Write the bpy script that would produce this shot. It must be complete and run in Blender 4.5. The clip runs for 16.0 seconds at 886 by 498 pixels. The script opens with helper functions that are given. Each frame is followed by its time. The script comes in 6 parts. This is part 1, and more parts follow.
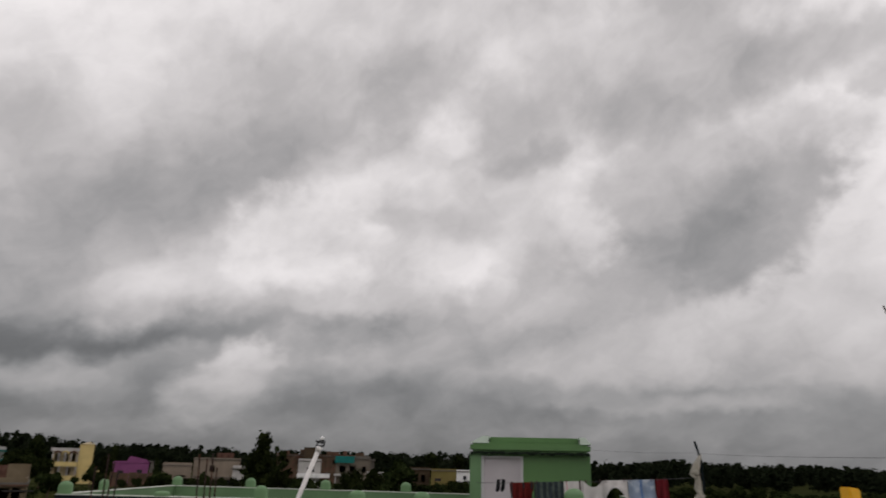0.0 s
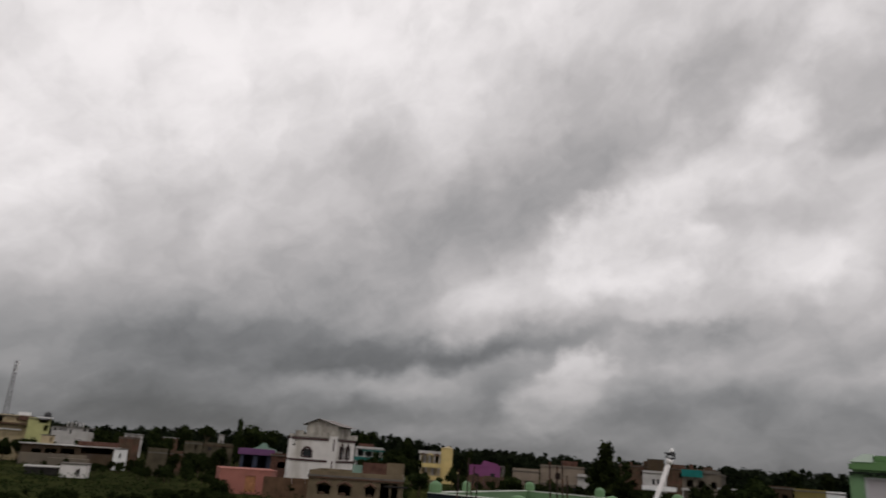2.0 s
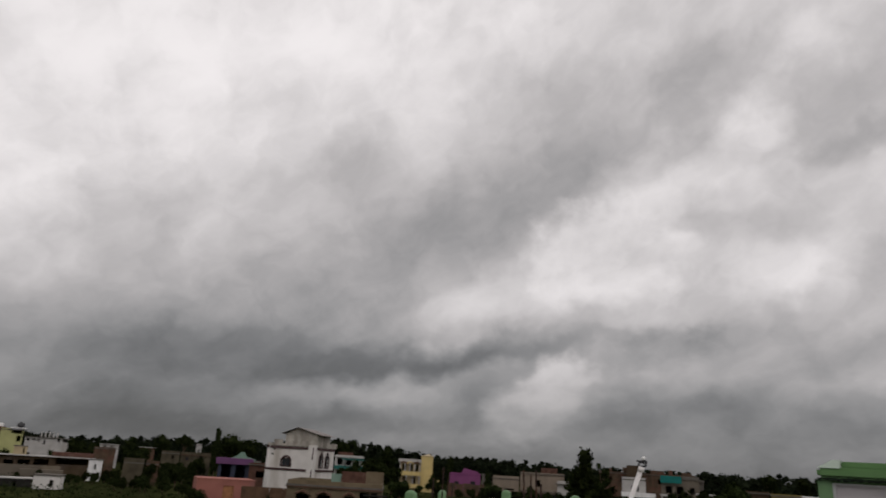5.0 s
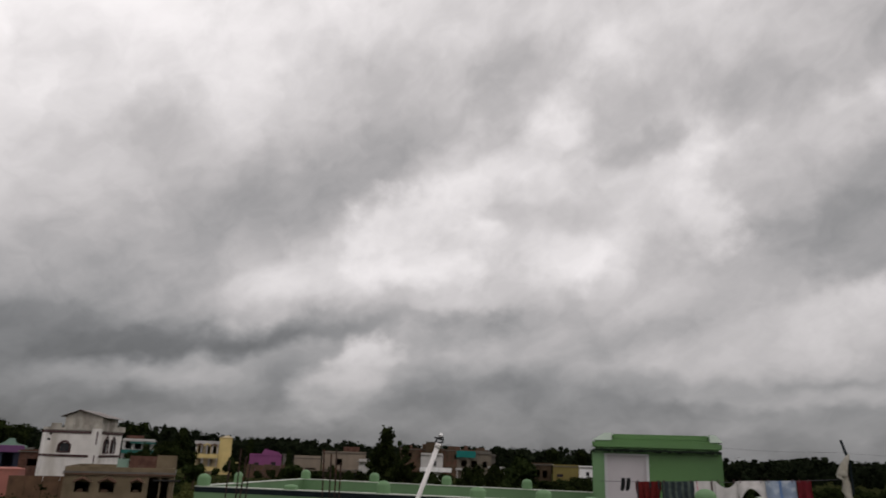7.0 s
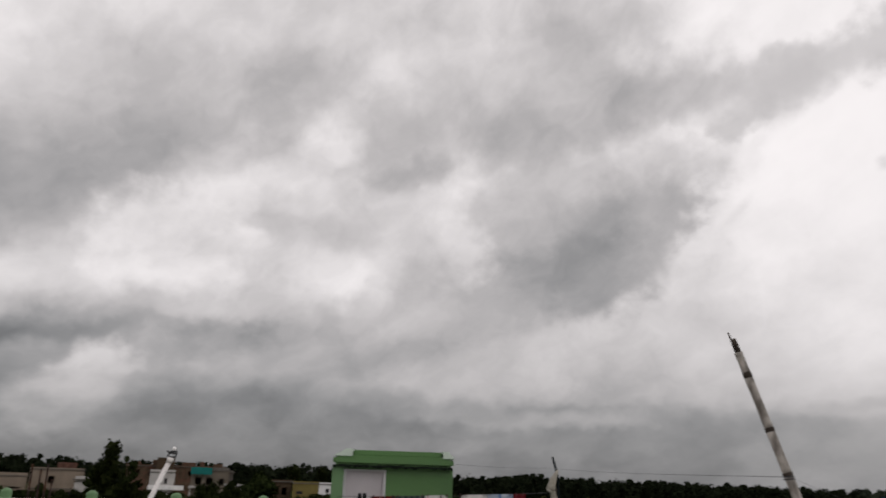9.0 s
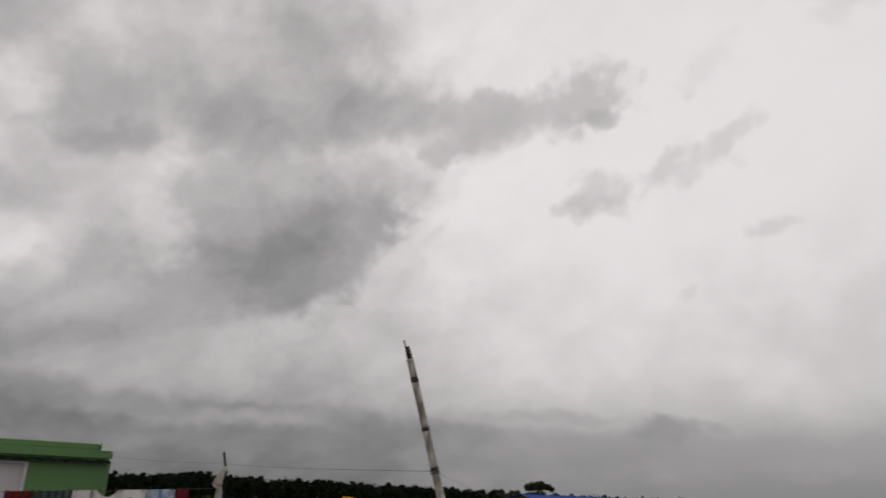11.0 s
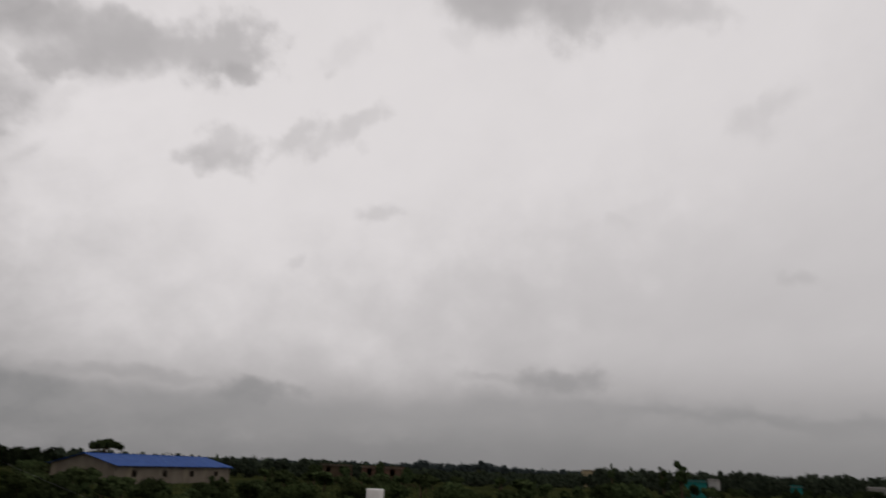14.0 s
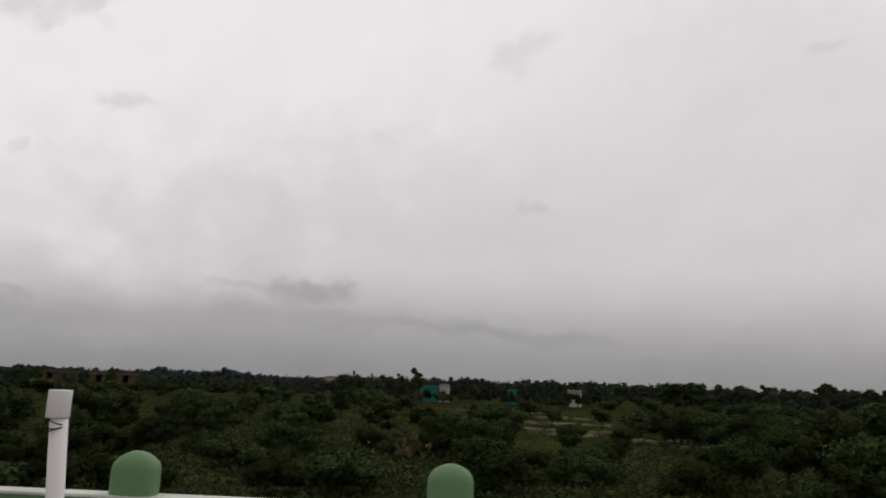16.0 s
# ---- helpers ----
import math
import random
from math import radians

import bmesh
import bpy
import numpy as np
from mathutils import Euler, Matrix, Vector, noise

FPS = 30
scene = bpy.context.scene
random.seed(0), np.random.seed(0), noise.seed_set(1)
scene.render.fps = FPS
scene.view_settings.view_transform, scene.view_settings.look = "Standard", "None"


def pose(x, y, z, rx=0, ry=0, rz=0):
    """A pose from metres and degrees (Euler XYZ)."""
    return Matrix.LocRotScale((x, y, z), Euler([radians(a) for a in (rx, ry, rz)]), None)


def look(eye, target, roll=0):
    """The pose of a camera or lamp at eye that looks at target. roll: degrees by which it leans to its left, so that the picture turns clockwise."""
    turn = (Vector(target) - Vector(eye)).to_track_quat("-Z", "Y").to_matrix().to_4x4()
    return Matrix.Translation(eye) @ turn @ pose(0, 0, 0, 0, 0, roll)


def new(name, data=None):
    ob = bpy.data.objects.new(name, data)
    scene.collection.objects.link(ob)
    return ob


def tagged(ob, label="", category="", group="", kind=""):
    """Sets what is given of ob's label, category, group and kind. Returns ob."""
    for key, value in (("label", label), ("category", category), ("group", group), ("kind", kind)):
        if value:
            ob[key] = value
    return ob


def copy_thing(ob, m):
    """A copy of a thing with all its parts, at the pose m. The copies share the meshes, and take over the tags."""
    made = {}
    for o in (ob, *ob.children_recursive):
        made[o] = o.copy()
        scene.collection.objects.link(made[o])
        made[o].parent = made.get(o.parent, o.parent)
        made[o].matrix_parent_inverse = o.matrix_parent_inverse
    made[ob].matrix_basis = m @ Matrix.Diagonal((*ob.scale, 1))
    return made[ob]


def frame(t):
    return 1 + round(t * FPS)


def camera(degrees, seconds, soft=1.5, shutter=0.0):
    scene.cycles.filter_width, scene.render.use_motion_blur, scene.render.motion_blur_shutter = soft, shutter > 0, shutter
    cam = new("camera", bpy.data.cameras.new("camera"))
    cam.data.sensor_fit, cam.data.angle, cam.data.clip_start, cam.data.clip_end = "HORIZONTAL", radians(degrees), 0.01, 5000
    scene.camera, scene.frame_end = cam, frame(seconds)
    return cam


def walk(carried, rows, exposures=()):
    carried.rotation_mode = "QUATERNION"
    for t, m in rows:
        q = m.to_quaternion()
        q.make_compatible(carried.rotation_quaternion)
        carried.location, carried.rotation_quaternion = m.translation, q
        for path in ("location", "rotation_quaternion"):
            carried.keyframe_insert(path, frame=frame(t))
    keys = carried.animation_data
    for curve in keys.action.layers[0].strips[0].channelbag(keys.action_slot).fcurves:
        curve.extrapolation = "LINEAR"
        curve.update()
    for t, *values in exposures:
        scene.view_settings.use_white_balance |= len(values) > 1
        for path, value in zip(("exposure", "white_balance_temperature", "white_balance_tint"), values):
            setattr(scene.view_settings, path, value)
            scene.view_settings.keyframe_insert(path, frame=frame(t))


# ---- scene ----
cam = camera(64.0, 16.0, soft=1.75, shutter=0.35)
EYE = 5.5


def view(x, y, z, azimuth, pitch, roll):
    """A pose at (x, y, z) that looks along a compass bearing (0 is +y) and a pitch, both in degrees."""
    a, p = radians(azimuth), radians(pitch)
    way = Vector((math.sin(a) * math.cos(p), math.cos(a) * math.cos(p), math.sin(p)))
    return look((x, y, z), Vector((x, y, z)) + way, roll)


walk(cam, [
    (0, view(-0.00, 0.00, 5.50, 0.00, 16.83, 1.35)),
    (0.5, view(-0.01, -0.01, 5.50, -5.53, 16.29, 2.89)),
    (1, view(-0.03, 0.01, 5.50, -11.65, 16.61, 3.54)),
    (1.5, view(-0.05, 0.02, 5.51, -19.45, 16.30, 3.53)),
    (2, view(-0.11, 0.10, 5.50, -26.81, 16.37, 4.01)),
    (2.5, view(-0.22, 0.23, 5.50, -33.67, 16.68, 4.40)),
    (3, view(-0.19, 0.25, 5.48, -38.29, 16.21, 4.12)),
    (3.2, view(-0.19, 0.25, 5.48, -37.96, 16.16, 4.12)),
    (5.3, view(0.01, 0.07, 5.53, -22.81, 16.70, 3.44)),
    (5.5, view(0.01, 0.07, 5.53, -21.31, 16.35, 3.34)),
    (6, view(-0.02, 0.16, 5.54, -17.39, 16.41, 2.78)),
    (6.5, view(0.01, 0.12, 5.53, -13.66, 16.20, 2.48)),
    (7, view(0.01, 0.14, 5.53, -9.50, 16.19, 1.93)),
    (7.5, view(0.03, 0.12, 5.51, -5.53, 16.48, 2.01)),
    (8, view(0.05, 0.13, 5.52, -0.58, 17.30, 2.15)),
    (8.2, view(0.07, 0.16, 5.53, 1.71, 17.43, 2.03)),
    (10.3, view(-0.03, -0.09, 5.47, 25.70, 18.85, 2.28)),
    (10.5, view(0.00, -0.04, 5.47, 28.62, 18.74, 2.41)),
    (11, view(0.00, -0.05, 5.47, 35.06, 18.85, 2.41)),
    (11.5, view(0.08, 0.01, 5.48, 41.72, 18.61, 2.21)),
    (12, view(0.13, 0.01, 5.48, 46.48, 18.80, 1.81)),
    (12.5, view(0.17, 0.01, 5.49, 51.76, 18.52, 1.33)),
    (13, view(0.24, -0.02, 5.48, 56.28, 19.01, 2.00)),
    (13.5, view(0.29, -0.08, 5.47, 60.52, 19.67, 2.65)),
    (14, view(0.26, -0.04, 5.50, 67.04, 17.08, 2.29)),
    (14.5, view(0.27, -0.10, 5.50, 76.69, 14.55, 1.58)),
    (15, view(0.21, -0.14, 5.51, 86.30, 12.78, 0.20)),
    (15.5, view(0.33, -0.09, 5.50, 90.81, 11.62, 0.94)),
    (16, view(0.68, 0.02, 5.47, 87.17, 10.70, 2.10)),
], exposures=[(0, 0.0), (3, -0.04), (5.3, -0.07), (6.5, 0.02), (7.5, 0.1), (8.2, 0.1), (10.3, -0.12), (11, -0.19), (12, -0.19), (12.5, -0.24), (13.5, -0.24), (14, -0.28), (14.5, -0.19), (15, -0.09), (16, -0.05)])

# ---- sky and light ----
world = bpy.data.worlds.new("overcast_sky")
scene.world = world
world.use_nodes = True
wt = world.node_tree
wt.nodes.clear()


def wn(kind, **inputs):
    """A node of the sky, with its inputs by number (in0) set to values or linked to sockets."""
    node = wt.nodes.new(kind)
    for key, value in inputs.items():
        if key.startswith("in"):
            socket = node.inputs[int(key[2:])]
            if isinstance(value, bpy.types.NodeSocket):
                wt.links.new(value, socket)
            else:
                socket.default_value = value
    return node


def wmath(op, a, b=0.0, clamp=False):
    node = wn("ShaderNodeMath", in0=a, in1=b)
    node.operation, node.use_clamp = op, clamp
    return node.outputs[0]


def wvec(op, a, b):
    node = wn("ShaderNodeVectorMath", in0=a, in1=b)
    node.operation = op
    return node.outputs["Value"] if op in ("DOT_PRODUCT", "LENGTH") else node.outputs["Vector"]


def wxyz(x, y, z):
    return wn("ShaderNodeCombineXYZ", in0=x, in1=y, in2=z).outputs[0]


def wvec_dot(x, y, a, b):
    return wmath("ADD", wmath("MULTIPLY", x, a), wmath("MULTIPLY", y, b))


def wmix(a, b, share):
    """a, and b over it by its share."""
    return wmath("ADD", a, wmath("MULTIPLY", wmath("SUBTRACT", b, a), share))


def wramp(value, lo, hi, a=0.0, b=1.0):
    node = wn("ShaderNodeMapRange", in0=value, in1=lo, in2=hi, in3=a, in4=b)
    node.interpolation_type = "SMOOTHSTEP"
    return node.outputs[0]


def wnoise(vector, scale, detail, rough=0.55):
    node = wn("ShaderNodeTexNoise", in0=vector)
    node.inputs["Scale"].default_value = scale
    node.inputs["Detail"].default_value = detail
    node.inputs["Roughness"].default_value = rough
    return node


sky_way = wn("ShaderNodeTexCoord").outputs["Generated"]
# bearing and elevation in degrees, and a sheet of cloud that flattens towards the horizon and runs up to the right
parts_ = wn("ShaderNodeSeparateXYZ", in0=sky_way)
east, north, up = parts_.outputs[0], parts_.outputs[1], parts_.outputs[2]
bear = wmath("MULTIPLY", wmath("ARCTAN2", east, north), 57.2958)
lift = wmath("MULTIPLY", wmath("ARCSINE", up), 57.2958)
over = wmath("MAXIMUM", lift, -3.0)
deep = wmath("ADD", over, wmath("MULTIPLY", wmath("DIVIDE", over, wmath("ADD", over, 8.0)), 6.0))
sheet = wvec("MULTIPLY", wvec("ADD", wxyz(wvec_dot(bear, deep, 0.87, 0.5), wvec_dot(bear, deep, -0.5, 0.87), 0.0), (0.0, 0.0, 7.3)), (0.7, 1.0, 1.0))
flat = wxyz(bear, deep, 3.1)
# ragged edges: the bearing is stirred at two scales, and banks are eaten away by a third
slow = wvec("SUBTRACT", wnoise(flat, 0.10, 2.0).outputs["Color"], (0.5, 0.5, 0.5))
quick = wvec("SUBTRACT", wnoise(flat, 0.33, 3.0, 0.5).outputs["Color"], (0.5, 0.5, 0.5))
stir = wvec("ADD", wvec("MULTIPLY", slow, (4.0, 2.2, 0.0)), wvec("MULTIPLY", quick, (3.6, 2.6, 0.0)))
place = wvec("ADD", wxyz(bear, lift, 1.0), stir)
erode = wmath("MULTIPLY", wmath("SUBTRACT", wnoise(flat, 0.20, 5.0, 0.52).outputs[0], 0.5), 1.5)
shreds = wmath("MULTIPLY", wmath("SUBTRACT", wnoise(flat, 0.6, 4.0, 0.52).outputs[0], 0.5), 1.5)
clear_side = wramp(bear, 16.0, 40.0)
haze = wmath("ADD", wramp(lift, -1.0, 7.0, 0.545, 0.66), wramp(lift, 5.0, 30.0, 0.0, 0.16))
haze_east = wmath("ADD", wramp(lift, -1.0, 10.0, 0.600, 0.815), wramp(lift, 8.0, 30.0, 0.0, 0.105))
clouds = wmix(haze, haze_east, clear_side)


def bearing(azimuth, elevation):
    a, e = radians(azimuth), radians(elevation)
    return Vector((math.sin(a) * math.cos(e), math.cos(a) * math.cos(e), math.sin(e)))


def bank(azimuth, elevation, wide, high, tilt, value, soft, thick):
    """A bank of cloud or a thin place: bearing, half sizes and tilt in degrees, brightness, softness of its edge, thickness."""
    k, s = math.cos(radians(tilt)), math.sin(radians(tilt))
    along = (k / wide, s / wide, -(azimuth * k + elevation * s) / wide)
    across = (-s / high, k / high, (azimuth * s - elevation * k) / high)
    return along, across, wide < 4.5, value, soft, thick


def deck(name, *banks):
    """Banks laid one over the other, and over the sky so far."""
    global clouds, wt
    outer = wt
    wt = bpy.data.node_groups.new(name, "ShaderNodeTree")
    for label, kind in (("clouds", "Float"), ("erode", "Float"), ("shreds", "Float"), ("place", "Vector")):
        wt.interface.new_socket(label, in_out="INPUT", socket_type="NodeSocket" + kind)
    wt.interface.new_socket("clouds", in_out="OUTPUT", socket_type="NodeSocketFloat")
    sky, coarse, fine, where = wt.nodes.new("NodeGroupInput").outputs[:4]
    for along, across, small, value, soft, thick in banks:
        u, v = wvec("DOT_PRODUCT", where, along), wvec("DOT_PRODUCT", where, across)
        far = wmath("SQRT", wmath("ADD", wmath("MULTIPLY", u, u), wmath("MULTIPLY", v, v)))
        far = wmath("ADD", far, fine if small else coarse)
        sky = wmix(sky, value, wramp(far, 0.55 - 0.6 * soft, 1.2 + 0.5 * soft, thick, 0.0))
    wn("NodeGroupOutput", in0=sky)
    group, wt = wt, outer
    node = wt.nodes.new("ShaderNodeGroup")
    node.node_tree = group
    for k, socket in enumerate((clouds, erode, shreds, place)):
        wt.links.new(socket, node.inputs[k])
    clouds = node.outputs[0]


deck("thin bright cloud over the clear half",
     bank(47.3, 21.2, 21.4, 13.0, -4, 0.951, 1.00, 0.80))
deck("and on to the east",
     bank(60.1, 28.4, 26.4, 10.2, -1, 0.964, 1.00, 0.50))
deck("the bright thin cloud over the west end of the town",
     bank(-48.7, 29.5, 30.8, 8.9, 8, 0.953, 1.00, 0.85),
     bank(-66.5, 16.2, 15.1, 7.7, 13, 0.913, 1.00, 0.85),
     bank(-68.0, 7.4, 9.6, 3.5, 9, 0.826, 1.00, 0.70),
     bank(-67.2, 3.5, 7.5, 2.3, 7, 0.731, 1.00, 0.70),
     bank(-65.1, 24.9, 6.2, 2.5, 23, 0.842, 0.50, 0.75),
     bank(-67.5, 13.9, 1.8, 1.2, -10, 0.806, 0.50, 0.70),
     bank(-57.4, 22.2, 4.0, 2.6, -13, 0.838, 0.80, 0.60),
     bank(-42.2, 25.5, 6.4, 4.1, 23, 0.818, 0.90, 0.50),
     bank(-72.4, 24.0, 2.2, 2.3, 18, 0.882, 1.00, 0.40))
deck("the long dark bank that climbs away over the town",
     bank(-27.7, 19.0, 29.5, 8.6, 29, 0.723, 1.00, 0.85),
     bank(-45.1, 15.7, 10.7, 5.0, 15, 0.806, 0.90, 0.60),
     bank(-49.0, 17.5, 4.2, 2.0, 7, 0.766, 0.60, 0.50),
     bank(-7.9, 31.2, 9.9, 5.6, 19, 0.739, 1.00, 0.70),
     bank(-22.6, 19.0, 11.6, 4.4, 26, 0.620, 0.70, 0.85),
     bank(-11.6, 25.4, 10.4, 3.5, 26, 0.643, 0.70, 0.80),
     bank(-33.0, 20.6, 5.7, 3.7, 21, 0.707, 0.80, 0.60),
     bank(-39.2, 13.4, 10.3, 3.4, 12, 0.659, 0.80, 0.70),
     bank(-45.1, 7.5, 21.1, 3.3, 7, 0.556, 0.90, 0.85),
     bank(-59.3, 4.8, 9.0, 2.5, 6, 0.635, 0.90, 0.80),
     bank(-41.5, 7.6, 8.6, 1.7, 6, 0.492, 0.60, 0.80),
     bank(-33.2, 6.5, 4.1, 1.0, 3, 0.492, 0.50, 0.70),
     bank(-53.8, 9.3, 6.0, 1.5, 12, 0.683, 0.70, 0.60),
     bank(-56.0, 2.2, 10.4, 1.3, 3, 0.580, 0.80, 0.80),
     bank(-45.0, 2.4, 10.0, 1.8, 4, 0.421, 0.80, 0.90),
     bank(-32.3, 4.7, 10.7, 0.9, 6, 0.604, 0.60, 0.70),
     bank(-33.1, 2.9, 7.1, 1.1, 4, 0.540, 0.70, 0.70),
     bank(-36.5, 1.2, 14.5, 1.1, 0, 0.556, 0.80, 0.70))
deck("the dark flat base below it",
     bank(-41.8, 6.7, 9.3, 2.8, 9, 0.560, 0.80, 0.80),
     bank(-34.1, 6.7, 7.2, 1.4, 8, 0.481, 0.60, 0.85),
     bank(-24.5, 8.9, 14.7, 1.5, 8, 0.497, 0.50, 0.95),
     bank(-18.3, 10.8, 9.2, 1.5, 8, 0.662, 0.70, 0.60),
     bank(-6.3, 10.1, 4.1, 1.6, 2, 0.552, 0.50, 0.85),
     bank(-1.0, 9.4, 11.3, 1.7, 4, 0.662, 0.80, 0.70),
     bank(7.4, 10.3, 11.3, 2.1, 10, 0.694, 0.80, 0.70),
     bank(-42.4, 4.0, 6.3, 1.0, 6, 0.552, 0.70, 0.70),
     bank(-42.3, 1.8, 7.3, 1.3, 5, 0.441, 0.80, 0.85),
     bank(-33.8, 5.1, 5.6, 1.0, 5, 0.670, 0.60, 0.70),
     bank(-27.6, 5.7, 4.7, 1.1, 2, 0.725, 0.50, 0.70),
     bank(-34.7, 3.1, 10.2, 1.0, 2, 0.560, 0.70, 0.70),
     bank(-23.9, 3.1, 4.8, 1.1, 4, 0.575, 0.60, 0.70),
     bank(-28.4, 1.9, 12.5, 0.9, 1, 0.623, 0.80, 0.60))
deck("the torn bright break",
     bank(-11.2, 16.7, 11.8, 4.8, 16, 0.820, 0.45, 0.85),
     bank(-20.4, 13.2, 8.8, 2.3, 22, 0.812, 0.50, 0.75),
     bank(-0.4, 22.6, 6.9, 3.4, 21, 0.836, 0.50, 0.80),
     bank(1.8, 16.4, 7.5, 2.6, -1, 0.820, 0.70, 0.70),
     bank(-7.0, 20.8, 5.2, 2.4, 22, 0.891, 0.35, 0.85),
     bank(-14.1, 17.5, 4.2, 2.8, 32, 0.883, 0.40, 0.80),
     bank(-11.1, 14.9, 5.6, 1.8, 3, 0.883, 0.50, 0.70),
     bank(3.1, 24.0, 1.8, 1.1, 26, 0.891, 0.40, 0.60),
     bank(6.6, 19.3, 4.7, 2.6, 17, 0.796, 0.80, 0.60),
     bank(-0.9, 18.1, 4.1, 1.0, -9, 0.733, 0.50, 0.70),
     bank(-5.3, 15.5, 2.3, 0.9, -28, 0.757, 0.50, 0.60),
     bank(-2.7, 20.5, 2.8, 0.9, 14, 0.788, 0.50, 0.50),
     bank(-1.8, 13.3, 8.5, 1.5, 5, 0.773, 0.70, 0.60),
     bank(-22.9, 10.7, 5.4, 0.7, 8, 0.717, 0.60, 0.50),
     bank(-9.1, 12.0, 5.5, 0.8, 2, 0.780, 0.60, 0.50))
deck("the warm bright patch and the dark scud round it",
     bank(-16.3, 5.2, 5.0, 2.3, 15, 0.828, 0.50, 0.95),
     bank(-15.5, 7.2, 2.8, 1.3, 18, 0.836, 0.40, 0.80),
     bank(-18.2, 3.5, 2.7, 1.3, 4, 0.741, 0.60, 0.60),
     bank(-7.6, 7.2, 3.8, 1.1, 22, 0.717, 0.50, 0.70),
     bank(-4.0, 5.1, 9.6, 1.9, 1, 0.528, 0.60, 0.90),
     bank(-9.8, 5.3, 2.7, 0.8, 36, 0.607, 0.50, 0.70),
     bank(2.3, 3.8, 10.2, 1.4, -2, 0.575, 0.70, 0.75),
     bank(-8.8, 2.1, 11.4, 0.9, -2, 0.631, 0.70, 0.60),
     bank(14.9, 9.4, 4.3, 2.3, 10, 0.765, 0.70, 0.70))
deck("the grey veils above",
     bank(-2.8, 32.2, 7.3, 3.0, 15, 0.773, 0.90, 0.60),
     bank(6.9, 33.0, 9.1, 2.0, 1, 0.843, 0.90, 0.50),
     bank(15.7, 26.1, 6.5, 4.8, 11, 0.717, 0.80, 0.75),
     bank(5.8, 24.9, 4.1, 2.7, 26, 0.717, 0.70, 0.75),
     bank(-11.7, 28.4, 8.9, 2.7, 19, 0.741, 0.90, 0.50),
     bank(-6.8, 33.5, 6.1, 1.7, 7, 0.843, 0.90, 0.50))
deck("the dark mass beside the clear half",
     bank(18.3, 29.1, 7.3, 4.3, 25, 0.692, 0.80, 0.75),
     bank(25.3, 30.0, 7.7, 2.9, -2, 0.676, 0.80, 0.75),
     bank(21.6, 18.3, 8.0, 4.6, -14, 0.638, 0.60, 0.90),
     bank(19.9, 22.3, 5.4, 2.5, 13, 0.669, 0.70, 0.70),
     bank(22.5, 15.5, 3.5, 2.5, 6, 0.616, 0.50, 0.80),
     bank(27.2, 19.6, 3.3, 2.4, 13, 0.654, 0.50, 0.70),
     bank(11.5, 24.3, 3.7, 2.7, 15, 0.836, 0.50, 0.75),
     bank(10.4, 19.3, 3.7, 2.8, -2, 0.806, 0.60, 0.70),
     bank(28.5, 24.4, 4.1, 1.9, 5, 0.790, 0.60, 0.75),
     bank(24.0, 11.1, 7.1, 1.9, 5, 0.775, 0.60, 0.75),
     bank(15.9, 8.4, 11.5, 1.8, 5, 0.760, 0.80, 0.75),
     bank(9.3, 12.4, 7.1, 1.9, 4, 0.737, 0.70, 0.60),
     bank(22.7, 5.7, 5.1, 1.0, -1, 0.684, 0.60, 0.75),
     bank(21.0, 3.6, 9.3, 1.4, 1, 0.684, 0.80, 0.70),
     bank(4.7, 3.3, 12.2, 1.0, -0, 0.578, 0.70, 0.70),
     bank(14.6, 7.2, 8.3, 1.4, 5, 0.813, 0.70, 0.75),
     bank(-7.3, 4.3, 4.9, 1.6, 2, 0.578, 0.60, 0.70))
